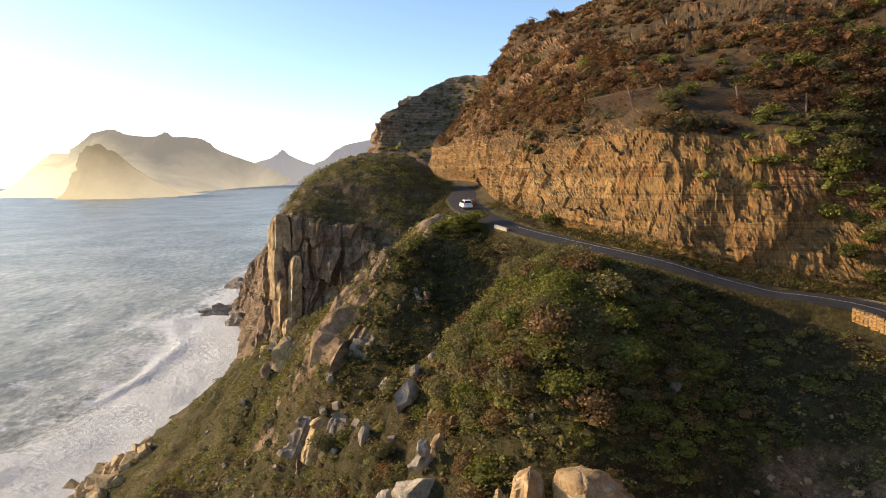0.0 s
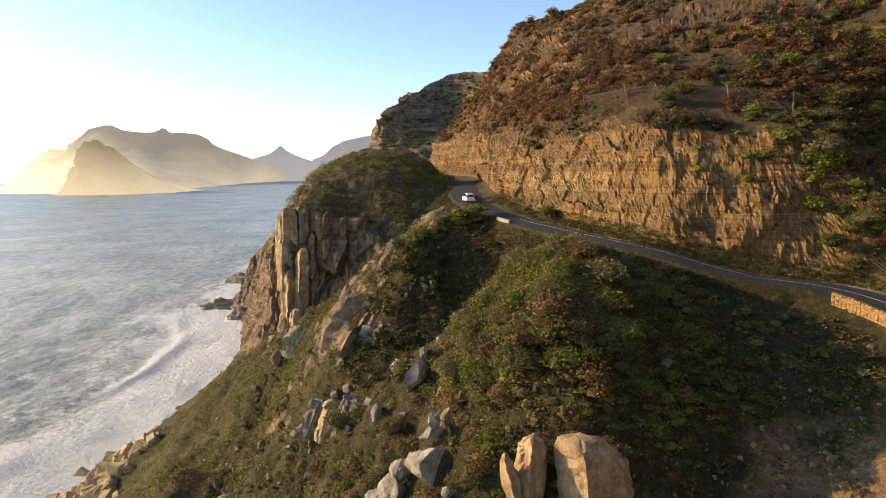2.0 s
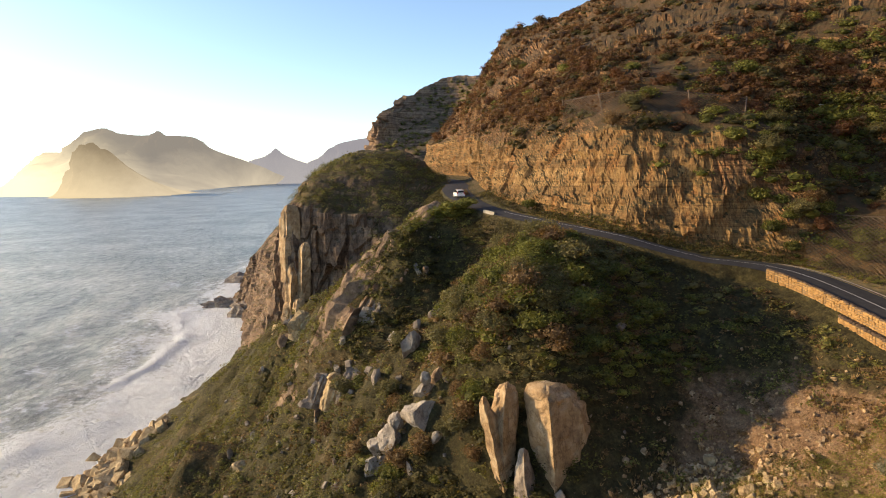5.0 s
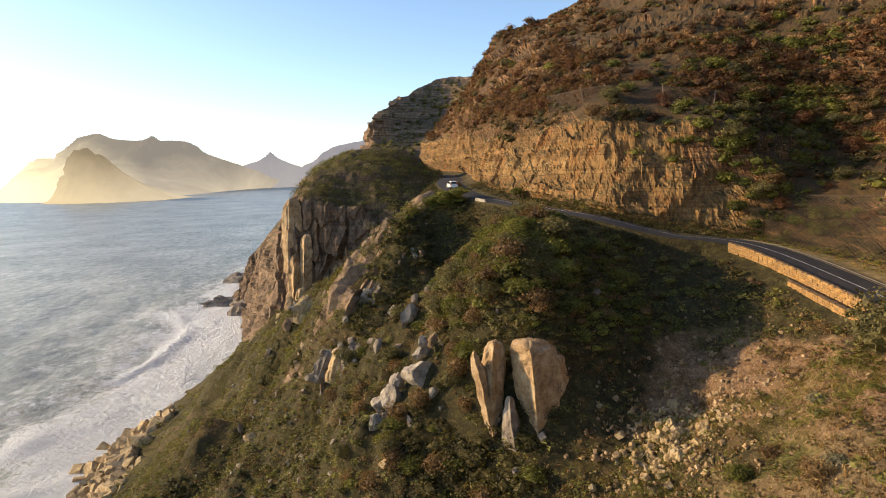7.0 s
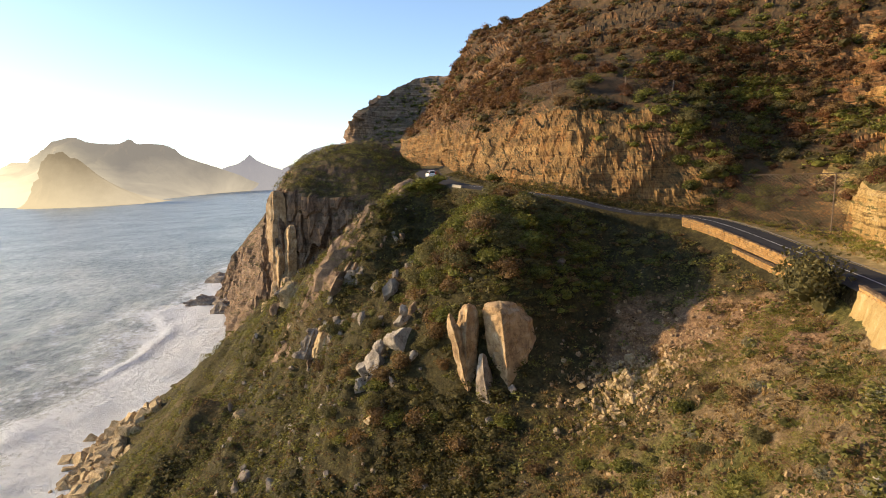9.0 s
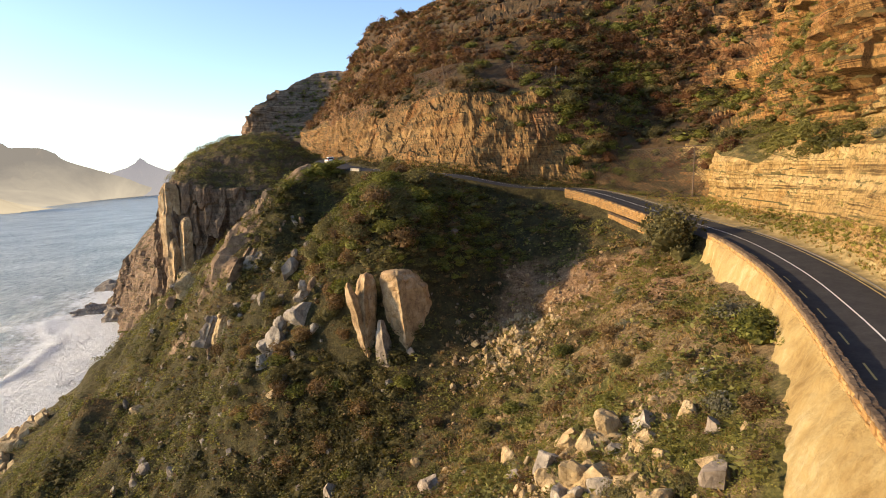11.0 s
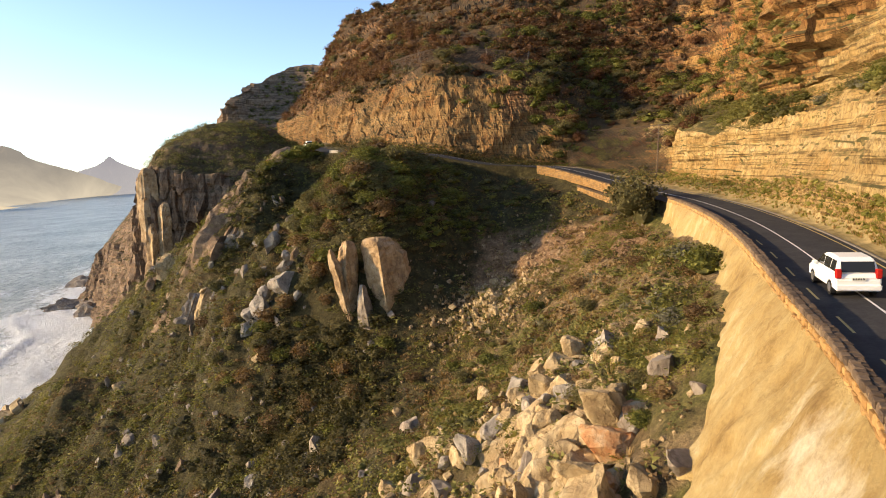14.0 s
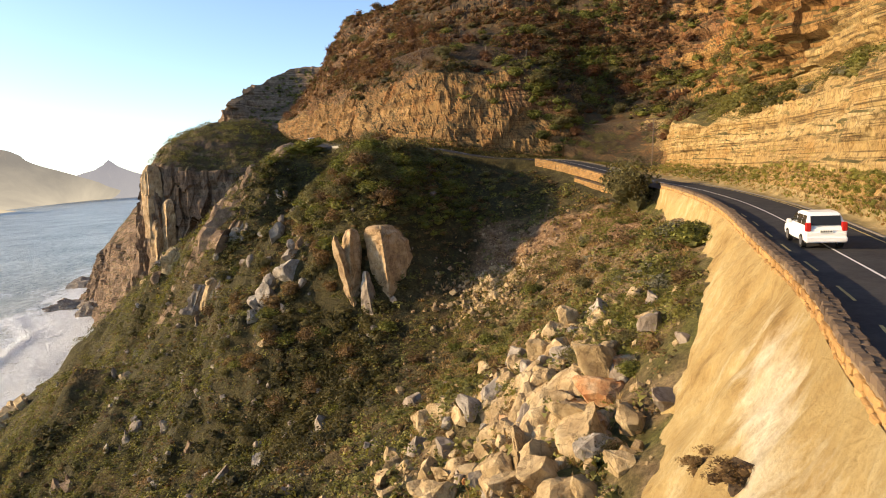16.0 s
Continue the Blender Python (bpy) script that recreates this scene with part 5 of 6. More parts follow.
stone_patch("rubble", [(11, -9, 5, 8, 0.55), (16, 2, 5, 7, 0.25), (7, 4, 4, 8, 0.2)], 900, 0.07, 0.6, PALE_ROCK, "loose pale granite rubble between the boulders", 502)
stone_patch("slope_stones", [(-15, 60, 14, 16, 0.5), (-30, 95, 14, 20, 0.3), (0, 30, 10, 14, 0.2)], 520, 0.15, 0.8, GREY_ROCK, "scattered grey stones among the scrub", 503)
r5 = np.random.default_rng(504)
line_pts = smooth_curve(SHORE[3:6], 420)
shore_at = np.column_stack([line_pts[:, 0] + r5.normal(5, 4, 420), line_pts[:, 1] + r5.normal(0, 3, 420)])
pebbles("shore_rocks", np.column_stack([shore_at, np.maximum(ground_height(shore_at), SEA - 1)]), 0.6 + 3.2 * r5.random(420) ** 2.2, PALE_ROCK, "pale wave-washed boulders along the waterline", 505)
for at, half, seed in (((-139, 379, -87), (16, 7, 5), 61), ((-124, 372, -86), (12, 8, 6), 62), ((-150, 384, -88), (7, 4, 3), 63), ((-158, 470, -87), (14, 8, 6), 64), ((-118, 350, -85), (10, 9, 7), 65)):
    boulder("sea_rock", at, half, (0, 0, 20), seed, GREY_ROCK, "dark wave-washed rock standing in the surf", "rock", "sea rocks", 4, rough=0.14)

# ---- scrub ----
def clump(seed, leaves, leaf, core=1):
    """One shrub as arrays: a dark core and many small leaf blades round it, about one metre in radius."""
    r = np.random.default_rng(seed)
    bm = bmesh.new()
    bmesh.ops.create_icosphere(bm, subdivisions=core, radius=0.56)
    v = np.array([q.co for q in bm.verts])
    f = np.array([[q.index for q in p.verts] for p in bm.faces])
    bm.free()
    v *= (1 + 0.35 * fbm(v + seed, 0.6, 2, seed))[:, None]
    n = r.normal(size=(leaves, 3))
    n[:, 2] = np.abs(n[:, 2]) * 0.9 - 0.15
    n /= np.linalg.norm(n, axis=1, keepdims=True)
    c = n * (0.72 + 0.3 * r.random((leaves, 1))) * (1 + 0.3 * fbm(n * 1.0 + seed * 3, 0.6, 2, seed))[:, None]
    a = r.normal(size=(leaves, 3))
    b = np.cross(a, n + 0.6 * r.normal(size=(leaves, 3)))
    a /= np.linalg.norm(a, axis=1, keepdims=True)
    b /= np.linalg.norm(b, axis=1, keepdims=True)
    s = leaf * r.uniform(0.6, 1.4, (leaves, 1))
    tri = np.stack([c + a * s, c - a * s * 0.6 + b * s * 0.7, c - a * s * 0.6 - b * s * 0.7], 1).reshape(-1, 3)
    tf = np.arange(len(tri)).reshape(-1, 3) + len(v)
    v = np.vstack([v, tri])
    v[:, 2] = v[:, 2] * 0.8 + 0.3
    return v, np.vstack([f, tf])


CLUMPS = [clump(900 + k, 100, 0.14) for k in range(6)]
SMALL_CLUMPS = [clump(930 + k, 62, 0.15) for k in range(5)]


def scrub(name, places, radii, mat, label, seed, kinds=CLUMPS, lift=0.75):
    r = np.random.default_rng(seed)
    vs, fs, base = [], [], 0
    pick = r.integers(0, len(kinds), len(places))
    for k, (v0, f0) in enumerate(kinds):
        sel = np.where(pick == k)[0]
        if not len(sel):
            continue
        a = r.uniform(0, 6.28, len(sel))
        c, s = np.cos(a), np.sin(a)
        sc = np.asarray(radii)[sel][:, None] * r.uniform(0.8, 1.2, (len(sel), 3))
        v = v0[None] * sc[:, None, :]
        v = np.stack([v[:, :, 0] * c[:, None] - v[:, :, 1] * s[:, None], v[:, :, 0] * s[:, None] + v[:, :, 1] * c[:, None], v[:, :, 2] * lift], 2) + np.asarray(places)[sel][:, None, :]
        vs.append(v.reshape(-1, 3))
        fs.append((f0[None] + (np.arange(len(sel)) * len(v0))[:, None, None]).reshape(-1, 3) + base)
        base += len(sel) * len(v0)
    return tagged(new(name, soup(name, np.vstack(vs), np.vstack(fs), mat)), label, "shrubs", kind="stuff")


def slope_places(count, box, seed, want):
    """Random places on the sea-side ground, kept where want(x, y, z) is above a random number."""
    r = np.random.default_rng(seed)
    xy = np.column_stack([r.uniform(box[0], box[1], count), r.uniform(box[2], box[3], count)])
    d, _ = road_distance(xy)
    xy = xy[d < np.interp(xy[:, 1], [-18, -11], [-5.6, -2.0])]
    z = ground_height(xy)
    p = np.column_stack([xy, z])
    w = want(p) * (z > SEA + 5)
    return p[r.random(len(p)) < w]


def spur_top(p):
    return np.exp(-(((p[:, 0] - 12) / 11) ** 2 + ((p[:, 1] - 57) / 15) ** 2))


def bare(p):
    """The open earth of the gully and the rock field, where little grows."""
    gully = np.exp(-(((p[:, 0] - 27) / 9) ** 2 + ((p[:, 1] - 37) / 11) ** 2))
    field = np.exp(-(((p[:, 0] - 10) / 6) ** 2 + ((p[:, 1] + 9) / 11) ** 2))
    meadow = np.exp(-(((p[:, 0] - 27) / 9) ** 2 + ((p[:, 1] - 12) / 14) ** 2))
    bank = np.exp(-(((p[:, 0] - 34) / 5) ** 2 + ((p[:, 1] - 27) / 8) ** 2))
    return np.clip(1 - 0.9 * gully - 0.75 * field - 0.6 * meadow - 0.6 * bank, 0.06, 1)


near = slope_places(5600, (-60, 45, -60, 100), 601, lambda p: np.clip(0.42 + 0.55 * fbm(p, 8, 3, 602), 0, 1) * bare(p))
rr = np.random.default_rng(603)
scrub("scrub", near, 0.35 + 0.75 * rr.random(len(near)) ** 1.6, SCRUB, "low dark green fynbos scrub covering the slope", 604)
TINY = []
for k in range(5):
    tv, tf = clump(960 + k, 25, 0.22)
    TINY.append((tv[12:], tf[20:] - 12))
FUZZ = []
for k in range(5):
    tv, tf = clump(990 + k, 60, 0.11)
    FUZZ.append((tv[12:], tf[20:] - 12))
cover = slope_places(52000, (-70, 44, -45, 118), 651, lambda p: np.clip(0.62 + 0.4 * fbm(p, 6, 2, 652), 0, 1) * np.clip(bare(p) + 0.12, 0, 1))
half = np.random.default_rng(653).random(len(cover)) + 0.5 * fbm(cover, 9, 2, 654) > 0.52
scrub("ground_cover", cover[half], 0.4 + 0.75 * rr.random(half.sum()) ** 1.5, SCRUB, "low green heath covering the slope", 655, TINY, 0.75)
dry = cover[~half][::2]
scrub("dry_ground_cover", dry, 0.4 + 0.7 * rr.random(len(dry)) ** 1.5, SCRUB_BROWN, "low brown heath and dry grass on the slope", 656, TINY, 0.6)
near2 = slope_places(7000, (-60, 45, -60, 110), 605, lambda p: np.clip(0.3 + 0.6 * fbm(p + 50, 7, 3, 606), 0, 1) * bare(p))
scrub("dry_scrub", near2, 0.3 + 0.5 * rr.random(len(near2)), SCRUB_BROWN, "dry brown fynbos scrub among the green", 607, SMALL_CLUMPS)
spur = slope_places(3800, (-2, 34, 42, 80), 608, lambda p: np.clip(1.2 * spur_top(p), 0, 1) * (p[:, 2] > -24))
sk = rr.random(len(spur)) + 1.1 * fbm(spur, 7, 2, 616)
FINE_CLUMPS = [clump(980 + k, 150, 0.12) for k in range(4)]
for nm, sel, mt, lb, sd in (("spur_scrub", sk < 0.66, BUSH_LEAF, "dense green bushes on the spur", 609), ("spur_brown_scrub", (sk >= 0.66) & (sk < 0.85), SCRUB_BROWN, "brown twiggy bushes on the spur", 638), ("spur_olive_scrub", sk >= 0.85, WALL_LEAF, "olive bushes on the spur", 639)):
    scrub(nm, spur[sel], 0.5 + 0.8 * rr.random(sel.sum()), mt, lb, sd, FINE_CLUMPS)
crest = smooth_curve([(6.3, 98.5, -7.6), (4, 97.5, -7.7), (1.4, 97, -8.5), (-2.3, 96.5, -10.1), (-5, 93, -12.2), (-7.5, 92.5, -14.6)], 80)
crest = np.vstack([crest, crest - np.array([0, 0.6, 1.3])])
crest = crest + np.column_stack([rr.normal(0, 0.5, 160), rr.normal(-0.6, 1.0, 160), rr.uniform(-0.5, 0.3, 160)])
scrub("crest_bushes", crest, 0.7 + 0.8 * rr.random(160), BUSH_LEAF, "green bushes along the crest beside the road", 640, FINE_CLUMPS)
far_s = slope_places(3600, (-125, 10, 90, 330), 610, lambda p: np.clip(0.55 + 0.5 * fbm(p, 14, 3, 611), 0, 1))
scrub("far_scrub", far_s, 0.7 + 0.9 * rr.random(len(far_s)), SCRUB, "low green scrub on the far slope", 612, TINY)
low = slope_places(6200, (-110, -10, 20, 160), 613, lambda p: np.clip(0.5 + 0.5 * fbm(p, 10, 3, 614), 0, 1))
scrub("slope_scrub", low, 0.7 + 1.0 * rr.random(len(low)), SCRUB, "green scrub on the lower coastal slope", 615, FUZZ)


hollow = slope_places(2600, (-14, 14, 20, 47), 617, lambda p: np.exp(-(((p[:, 0] - 1) / 8) ** 2 + ((p[:, 1] - 35) / 9) ** 2)) * np.clip(0.5 + 0.6 * fbm(p, 5, 2, 618), 0, 1))
scrub("hollow_bushes", hollow, 0.7 + 0.9 * rr.random(len(hollow)), DARK_LEAF, "dense dark bushes in the hollow below the standing rocks", 619)
patch_g = slope_places(20000, (4, 41, -30, 36), 657, lambda p: np.clip(0.0 + 3.2 * fbm(p * np.array([0.75, 1.2, 0]), 9, 2, 658), 0, 1) * np.clip((p[:, 0] - 4 - 0.28 * (p[:, 1] - 5)) / 8, 0, 1))
scrub("meadow_heath", patch_g, 0.3 + 0.35 * rr.random(len(patch_g)), MEADOW, "yellow-green heath patches below the road bank", 659, FUZZ, 0.55)


dark = slope_places(9000, (-64, 2, 5, 120), 667, lambda p: np.clip(1.3 * gully_depth(p[:, :2]) - 0.2 + 0.7 * fbm(p, 6, 2, 668), 0, 1))
scrub("dark_slope_bushes", dark, 0.6 + 1.1 * rr.random(len(dark)) ** 1.5, DARK_LEAF, "clumps of dark bushes in the gullies of the coastal slope", 669, SMALL_CLUMPS)


def loft_places(grid, normals, count, seed, want):
    r = np.random.default_rng(seed)
    i = r.integers(12, grid.shape[0] - 12, count)
    j = r.integers(4, grid.shape[1] - 4, count)
    p, n = grid[i, j], np.abs(normals[i, j, 2])
    return p[r.random(count) < want(p, n, i, j)]


hp = loft_places(hill, hn, 34000, 621, lambda p, n, i, j: np.clip((n - np.where(i < 50, 0.45, 0.1)) * 1.8, 0, 1) * np.clip(0.55 + 1.5 * fbm(p, 10, 3, 622), 0, 1) * (p[:, 1] > 48))
green = hp[::4]
green = green[rr.random(len(green)) < np.clip((green[:, 0] - 18) / 40, 0.3, 1)]
scrub("hill_scrub", green, 0.5 + 1.7 * rr.random(len(green)) ** 2.2, DARK_LEAF, "green scrub on the mountain side", 623, SMALL_CLUMPS)
up = hp[(hp[:, 2] > 8) & (np.arange(len(hp)) % 4 > 0)]
scrub("russet_scrub", up[::3], 0.6 + 1.6 * rr.random(len(up[::3])) ** 1.8, RUST_BROWN, "russet heath over the upper mountain side", 634, SMALL_CLUMPS, 0.9)
scrub("russet_cover", up[1::2], 0.5 + 0.9 * rr.random(len(up[1::2])), RUST_BROWN, "low russet heath between the rocks of the mountain side", 670, FUZZ, 0.7)
scrub("dry_hill_scrub", hp[1::4], 0.5 + 0.8 * rr.random(len(hp[1::4])), SCRUB_BROWN, "russet dry scrub on the mountain side", 624, TINY)
gp = loft_places(hill, hn, 20000, 625, lambda p, n, i, j: np.exp(-(((p[:, 0] - 62) / 15) ** 2 + ((p[:, 1] - 80) / 17) ** 2)) * np.clip(0.5 + 0.9 * fbm(p, 7, 2, 626), 0, 1))
rusty = fbm(gp, 6, 2, 635) > 0.14
scrub("ravine_rust_bushes", gp[rusty], 0.6 + 0.8 * rr.random(rusty.sum()), RUST_LEAF, "rust-red bushes between the green in the ravine", 636)
gp = gp[~rusty]
scrub("ravine_bushes", gp, 0.7 + 1.1 * rr.random(len(gp)), BUSH_LEAF, "dark green bushes filling the ravine above the road", 627)
cp = loft_places(head, cn, 4200, 628, lambda p, n, i, j: np.clip((n - 0.3) * 2, 0, 1) * (p[:, 2] > -75))
scrub("headland_scrub", cp, 0.7 + 1.0 * rr.random(len(cp)), SCRUB, "olive scrub on top of the headland", 629, FUZZ)
dp = loft_places(ridge, dn, 1500, 630, lambda p, n, i, j: np.clip((n - 0.5) * 2, 0, 1))
scrub("ridge_scrub", dp, 1.0 + 1.2 * rr.random(len(dp)), SCRUB, "scrub on the far ridge", 631, SMALL_CLUMPS)
tp = loft_places(hill, hn, 12000, 648, lambda p, n, i, j: (j > 150) * (j < 345) * (i > 50) * (i < 118) * np.clip(-0.3 + 3.4 * fbm(p, 13, 2, 649), 0, 1))
scrub("terrace_scrub", tp, 0.5 + 0.7 * rr.random(len(tp)), LEDGE_LEAF, "yellow-green scrub on the terraces above the road", 650, SMALL_CLUMPS, 0.8)
lg = loft_places(hill, hn, 16000, 671, lambda p, n, i, j: (j > 100) * (j < 300) * np.where((i > 49) * (i < 76), np.clip(0.35 + 1.2 * fbm(p, 6, 2, 672), 0, 1), 0.0))
scrub("ledge_heath", lg, 0.35 + 0.7 * rr.random(len(lg)), LEDGE_LEAF, "yellow-green heath on the ledge above the lower cliff", 673, FUZZ, 0.8)
lp = loft_places(hill, hn, 14000, 632, lambda p, n, i, j: np.clip((n - 0.35) * 2.2, 0, 1) * np.clip(0.45 + 0.9 * fbm(p, 8, 2, 637), 0, 1) * (p[:, 1] < 56) * (i > 14))
scrub("ledge_grass", lp, 0.35 + 0.65 * rr.random(len(lp)), LEDGE_LEAF, "yellow-green tufts on the cliff ledges", 633, FUZZ)


r6 = np.random.default_rng(661)
ri = (r6.uniform(0.36, 0.86, 1500) * (len(edge) - 1)).astype(int)
ro = 0.35 + 4.2 * r6.random((1500, 1)) ** 1.4
rxy = edge[ri, :2] - inland[ri] * ro
rsel = (rxy[:, 1] > 60)
rz2 = np.maximum(ground_height(rxy), edge[ri, 2] - 0.35 - 0.75 * ro[:, 0])
scrub("roadside_scrub", np.column_stack([rxy, rz2])[rsel], np.minimum(0.35 + 0.6 * r6.random(rsel.sum()), 0.3 + 0.4 * ro[rsel, 0]), DARK_LEAF, "dark scrub along the outer road edge", 663, TINY)

# ---- single bushes ----
def bush_master(seed, leaf_mat, label, leaves=1050, leaf=0.066):
    root = new("bush")
    v, f = [], []
    r = np.random.default_rng(seed)
    base = 0
    for k in range(5):
        cv, cf = clump(seed * 10 + k, leaves // 5, leaf * 1.6)
        o = np.array([r.uniform(-0.45, 0.45), r.uniform(-0.45, 0.45), r.uniform(-0.1, 0.45)]) if k else np.array([0, 0, 0.0])
        v.append(cv * r.uniform(0.55, 0.75) + o)
        f.append(cf + base)
        base += len(cv)
    fol = new("foliage", soup("foliage", np.vstack(v), np.vstack(f), leaf_mat))
    fol.parent = root
    for k in range(3):
        bm = bmesh.new()
        bmesh.ops.create_cone(bm, cap_ends=True, segments=6, radius1=0.05, radius2=0.02, depth=0.7)
        bmesh.ops.transform(bm, matrix=pose(0.12 * math.cos(2.1 * k), 0.12 * math.sin(2.1 * k), 0.1, 14 * math.sin(2.1 * k), 14 * math.cos(2.1 * k), 0), verts=bm.verts)
        part("stem", bm, STEM, root, "grey woody stem" if k == 0 else "")
    return tagged(root, label, "bush", "bushes on the slope")


MASTERS = {"green": bush_master(71, BUSH_LEAF, "rounded dark green bush on the slope"), "grey": bush_master(72, GREY_LEAF, "pale grey-green bush beside the road bank"),
           "rust": bush_master(73, RUST_LEAF, "rust-red bush on the mountain side above the road"), "wall": bush_master(75, WALL_LEAF, "rounded grey-green bush on the slope below the road", 1800, 0.05), "brown": bush_master(74, SCRUB_BROWN, "dry brown bush on the slope")}
BUSHES = [(40.0, 27.6, 3.9, "wall"), (28.3, -0.2, 2.3, "green"), (29.8, 2.0, 1.7, "green"), (30.2, 5.5, 1.7, "grey"), (28.1, 9.0, 1.4, "brown"), (33.5, 28.5, 1.2, "grey"), (28.2, 26.1, 1.3, "brown"), (25.0, 24.7, 1.6, "green"),
          (19.1, 19.2, 1.4, "green"), (19.7, 14.2, 1.4, "brown"), (22.6, -2.5, 1.0, "grey"), (21.7, -7.9, 1.0, "brown"), (15.6, 27.7, 1.5, "green"), (11.6, 29.8, 1.3, "brown"), (18.5, -7.5, 0.8, "green"),
          (11.3, 48.9, 2.3, "green"), (7.0, 53.9, 2.3, "green"), (15.0, 52.2, 2.4, "green"), (21.1, 57.8, 2.1, "green"), (9.2, 46.7, 2.3, "green"), (11.8, 45.0, 2.2, "brown"), (6.2, 48.4, 2.4, "brown"),
          (14.5, 47.3, 2.2, "green"), (2.4, 52.2, 1.9, "green"), (-0.2, 52.5, 2.0, "brown"), (4.5, 48.2, 2.0, "brown"), (15.6, 46.0, 1.8, "green"), (-2.3, 47.2, 1.8, "brown"), (2.9, 44.0, 1.2, "brown")]
BUSHES += [(-7.0, 46.7, 1.8, "green"), (13, 58, 2.2, "green"), (9, 62, 2.2, "green"), (17, 63, 2.0, "green"), (13, 68, 1.9, "green"), (24, 20, 1.2, "grey"), (21, 8, 1.3, "green"), (16, -4.5, 0.9, "brown"), (1, 41, 2.0, "green"), (4, 37.5, 2.0, "brown"), (-3, 43, 2.2, "green"), (9.5, 36.2, 1.7, "green"), (-0.5, 36.5, 1.8, "brown"), (-6, 48, 2.0, "green"), (5, 33.5, 1.6, "brown"), (14, -7.2, 0.8, "green")]
br = np.random.default_rng(76)
BUSHES += [(br.uniform(1, 15.5), br.uniform(46, 66), br.uniform(1.4, 2.9), ("green", "wall", "brown", "green", "green", "wall")[k % 6]) for k in range(54)]
BUSHES += [(br.uniform(-16, 4), br.uniform(30, 66), br.uniform(1.0, 2.2), ("green", "brown", "wall")[k % 3]) for k in range(44)]
BUSHES += [(br.uniform(5, 18), br.uniform(-18, 8), br.uniform(0.45, 1.0), ("wall", "brown", "green")[k % 3]) for k in range(30)]
BUSHES += [(br.uniform(14, 30), br.uniform(-8, 26), br.uniform(0.6, 1.5), ("grey", "wall", "green", "brown")[k % 4]) for k in range(26)]
bz = ground_height(np.array([b[:2] for b in BUSHES]))
for k, ((x, y, s, kind), z) in enumerate(zip(BUSHES, bz)):
    m = pose(x, y, z - 0.25 + (0.5 if s > 3.5 else 0), 0, 0, 47 * k % 360) @ Matrix.Diagonal((s, s, s * (1.3 if s > 3.5 else 0.85 + 0.1 * (k % 3)), 1))
    src = MASTERS[kind]
    if "used" not in src:
        src["used"] = 1
        src.matrix_basis = m
    else:
        copy_thing(src, Matrix.Identity(4)).matrix_basis = m
HILL_BUSHES = [(15.9, 90.4, -7.8, 1.6, "green"), (27.1, 81, 5.5, 1.7, "brown"), (53.3, 93.2, 14.5, 2.6, "green"), (64.2, 95.4, 17.2, 2.3, "brown"), (55.3, 85.3, 7.4, 2.2, "green"), (58.2, 72.5, -3.8, 2.4, "green"),
               (67.7, 77.6, 0.6, 2.4, "rust"), (71.9, 66.9, -0.8, 2.3, "green"), (73.4, 58.5, -1.6, 1.9, "green"), (44.2, 66.2, -10, 1.9, "green"), (46.4, 64.8, -12.5, 1.6, "green"), (21.9, 128.5, 15.3, 2.0, "green"),
               (49.6, 61.6, -14.4, 1.3, "green"), (62, 80, 3, 2.2, "rust"), (70, 72, 1, 2.0, "rust"), (5.5, 118, -7.4, 1.8, "brown"), (39, 216, 51, 2.6, "brown")]
hb = np.random.default_rng(77)
for k in range(84):                                     # the ravine
    q = hill[hb.integers(24, 100), int(hb.normal(405, 45))]
    HILL_BUSHES.append((q[0], q[1], q[2] - 0.4, 1.0 + 1.5 * hb.random() ** 1.4, ("green", "green", "rust", "wall", "green", "brown")[k % 6]))
for k in range(64):                                     # the upper slope
    q = hill[hb.integers(62, 128), hb.integers(430, 780)]
    HILL_BUSHES.append((q[0], q[1], q[2] - 0.4, 0.9 + 1.8 * hb.random() ** 1.6, ("rust", "green", "brown", "rust", "wall")[k % 5]))
for k in range(30):                                     # ledges of the yellow cliff
    q = hill[hb.integers(50, 110), hb.integers(120, 300)]
    HILL_BUSHES.append((q[0], q[1], q[2] - 0.3, 0.7 + 0.9 * hb.random(), ("wall", "green", "grey")[k % 3]))
for k, (x, y, z, s, kind) in enumerate(HILL_BUSHES):
    m = pose(x, y, z, 0, 0, 61 * k % 360) @ Matrix.Diagonal((s, s, s, 1))
    src = MASTERS[kind]
    if "used" not in src:
        src["used"] = 1
        src.matrix_basis = m
    else:
        copy_thing(src, Matrix.Identity(4)).matrix_basis = m

# ---- dry grass below the bank ----
def tufts(name, places, size, mat, label, seed, blades=10):
    r = np.random.default_rng(seed)
    n = len(places)
    a = r.uniform(0, 6.28, (n, blades))
    lean = r.uniform(0.2, 0.9, (n, blades))
    h = np.asarray(size)[:, None] * r.uniform(0.6, 1.2, (n, blades))
    root = np.asarray(places)[:, None, :] + np.stack([np.cos(a) * 0.12, np.sin(a) * 0.12, np.zeros_like(a)], 2)
    tip = root + np.stack([np.cos(a) * lean * h, np.sin(a) * lean * h, h], 2)
    side = np.stack([-np.sin(a), np.cos(a), np.zeros_like(a)], 2) * 0.06
    v = np.stack([root - side, root + side, tip], 2).reshape(-1, 3)
    return tagged(new(name, soup(name, v, np.arange(len(v)).reshape(-1, 3), mat)), label, "grass", kind="stuff")


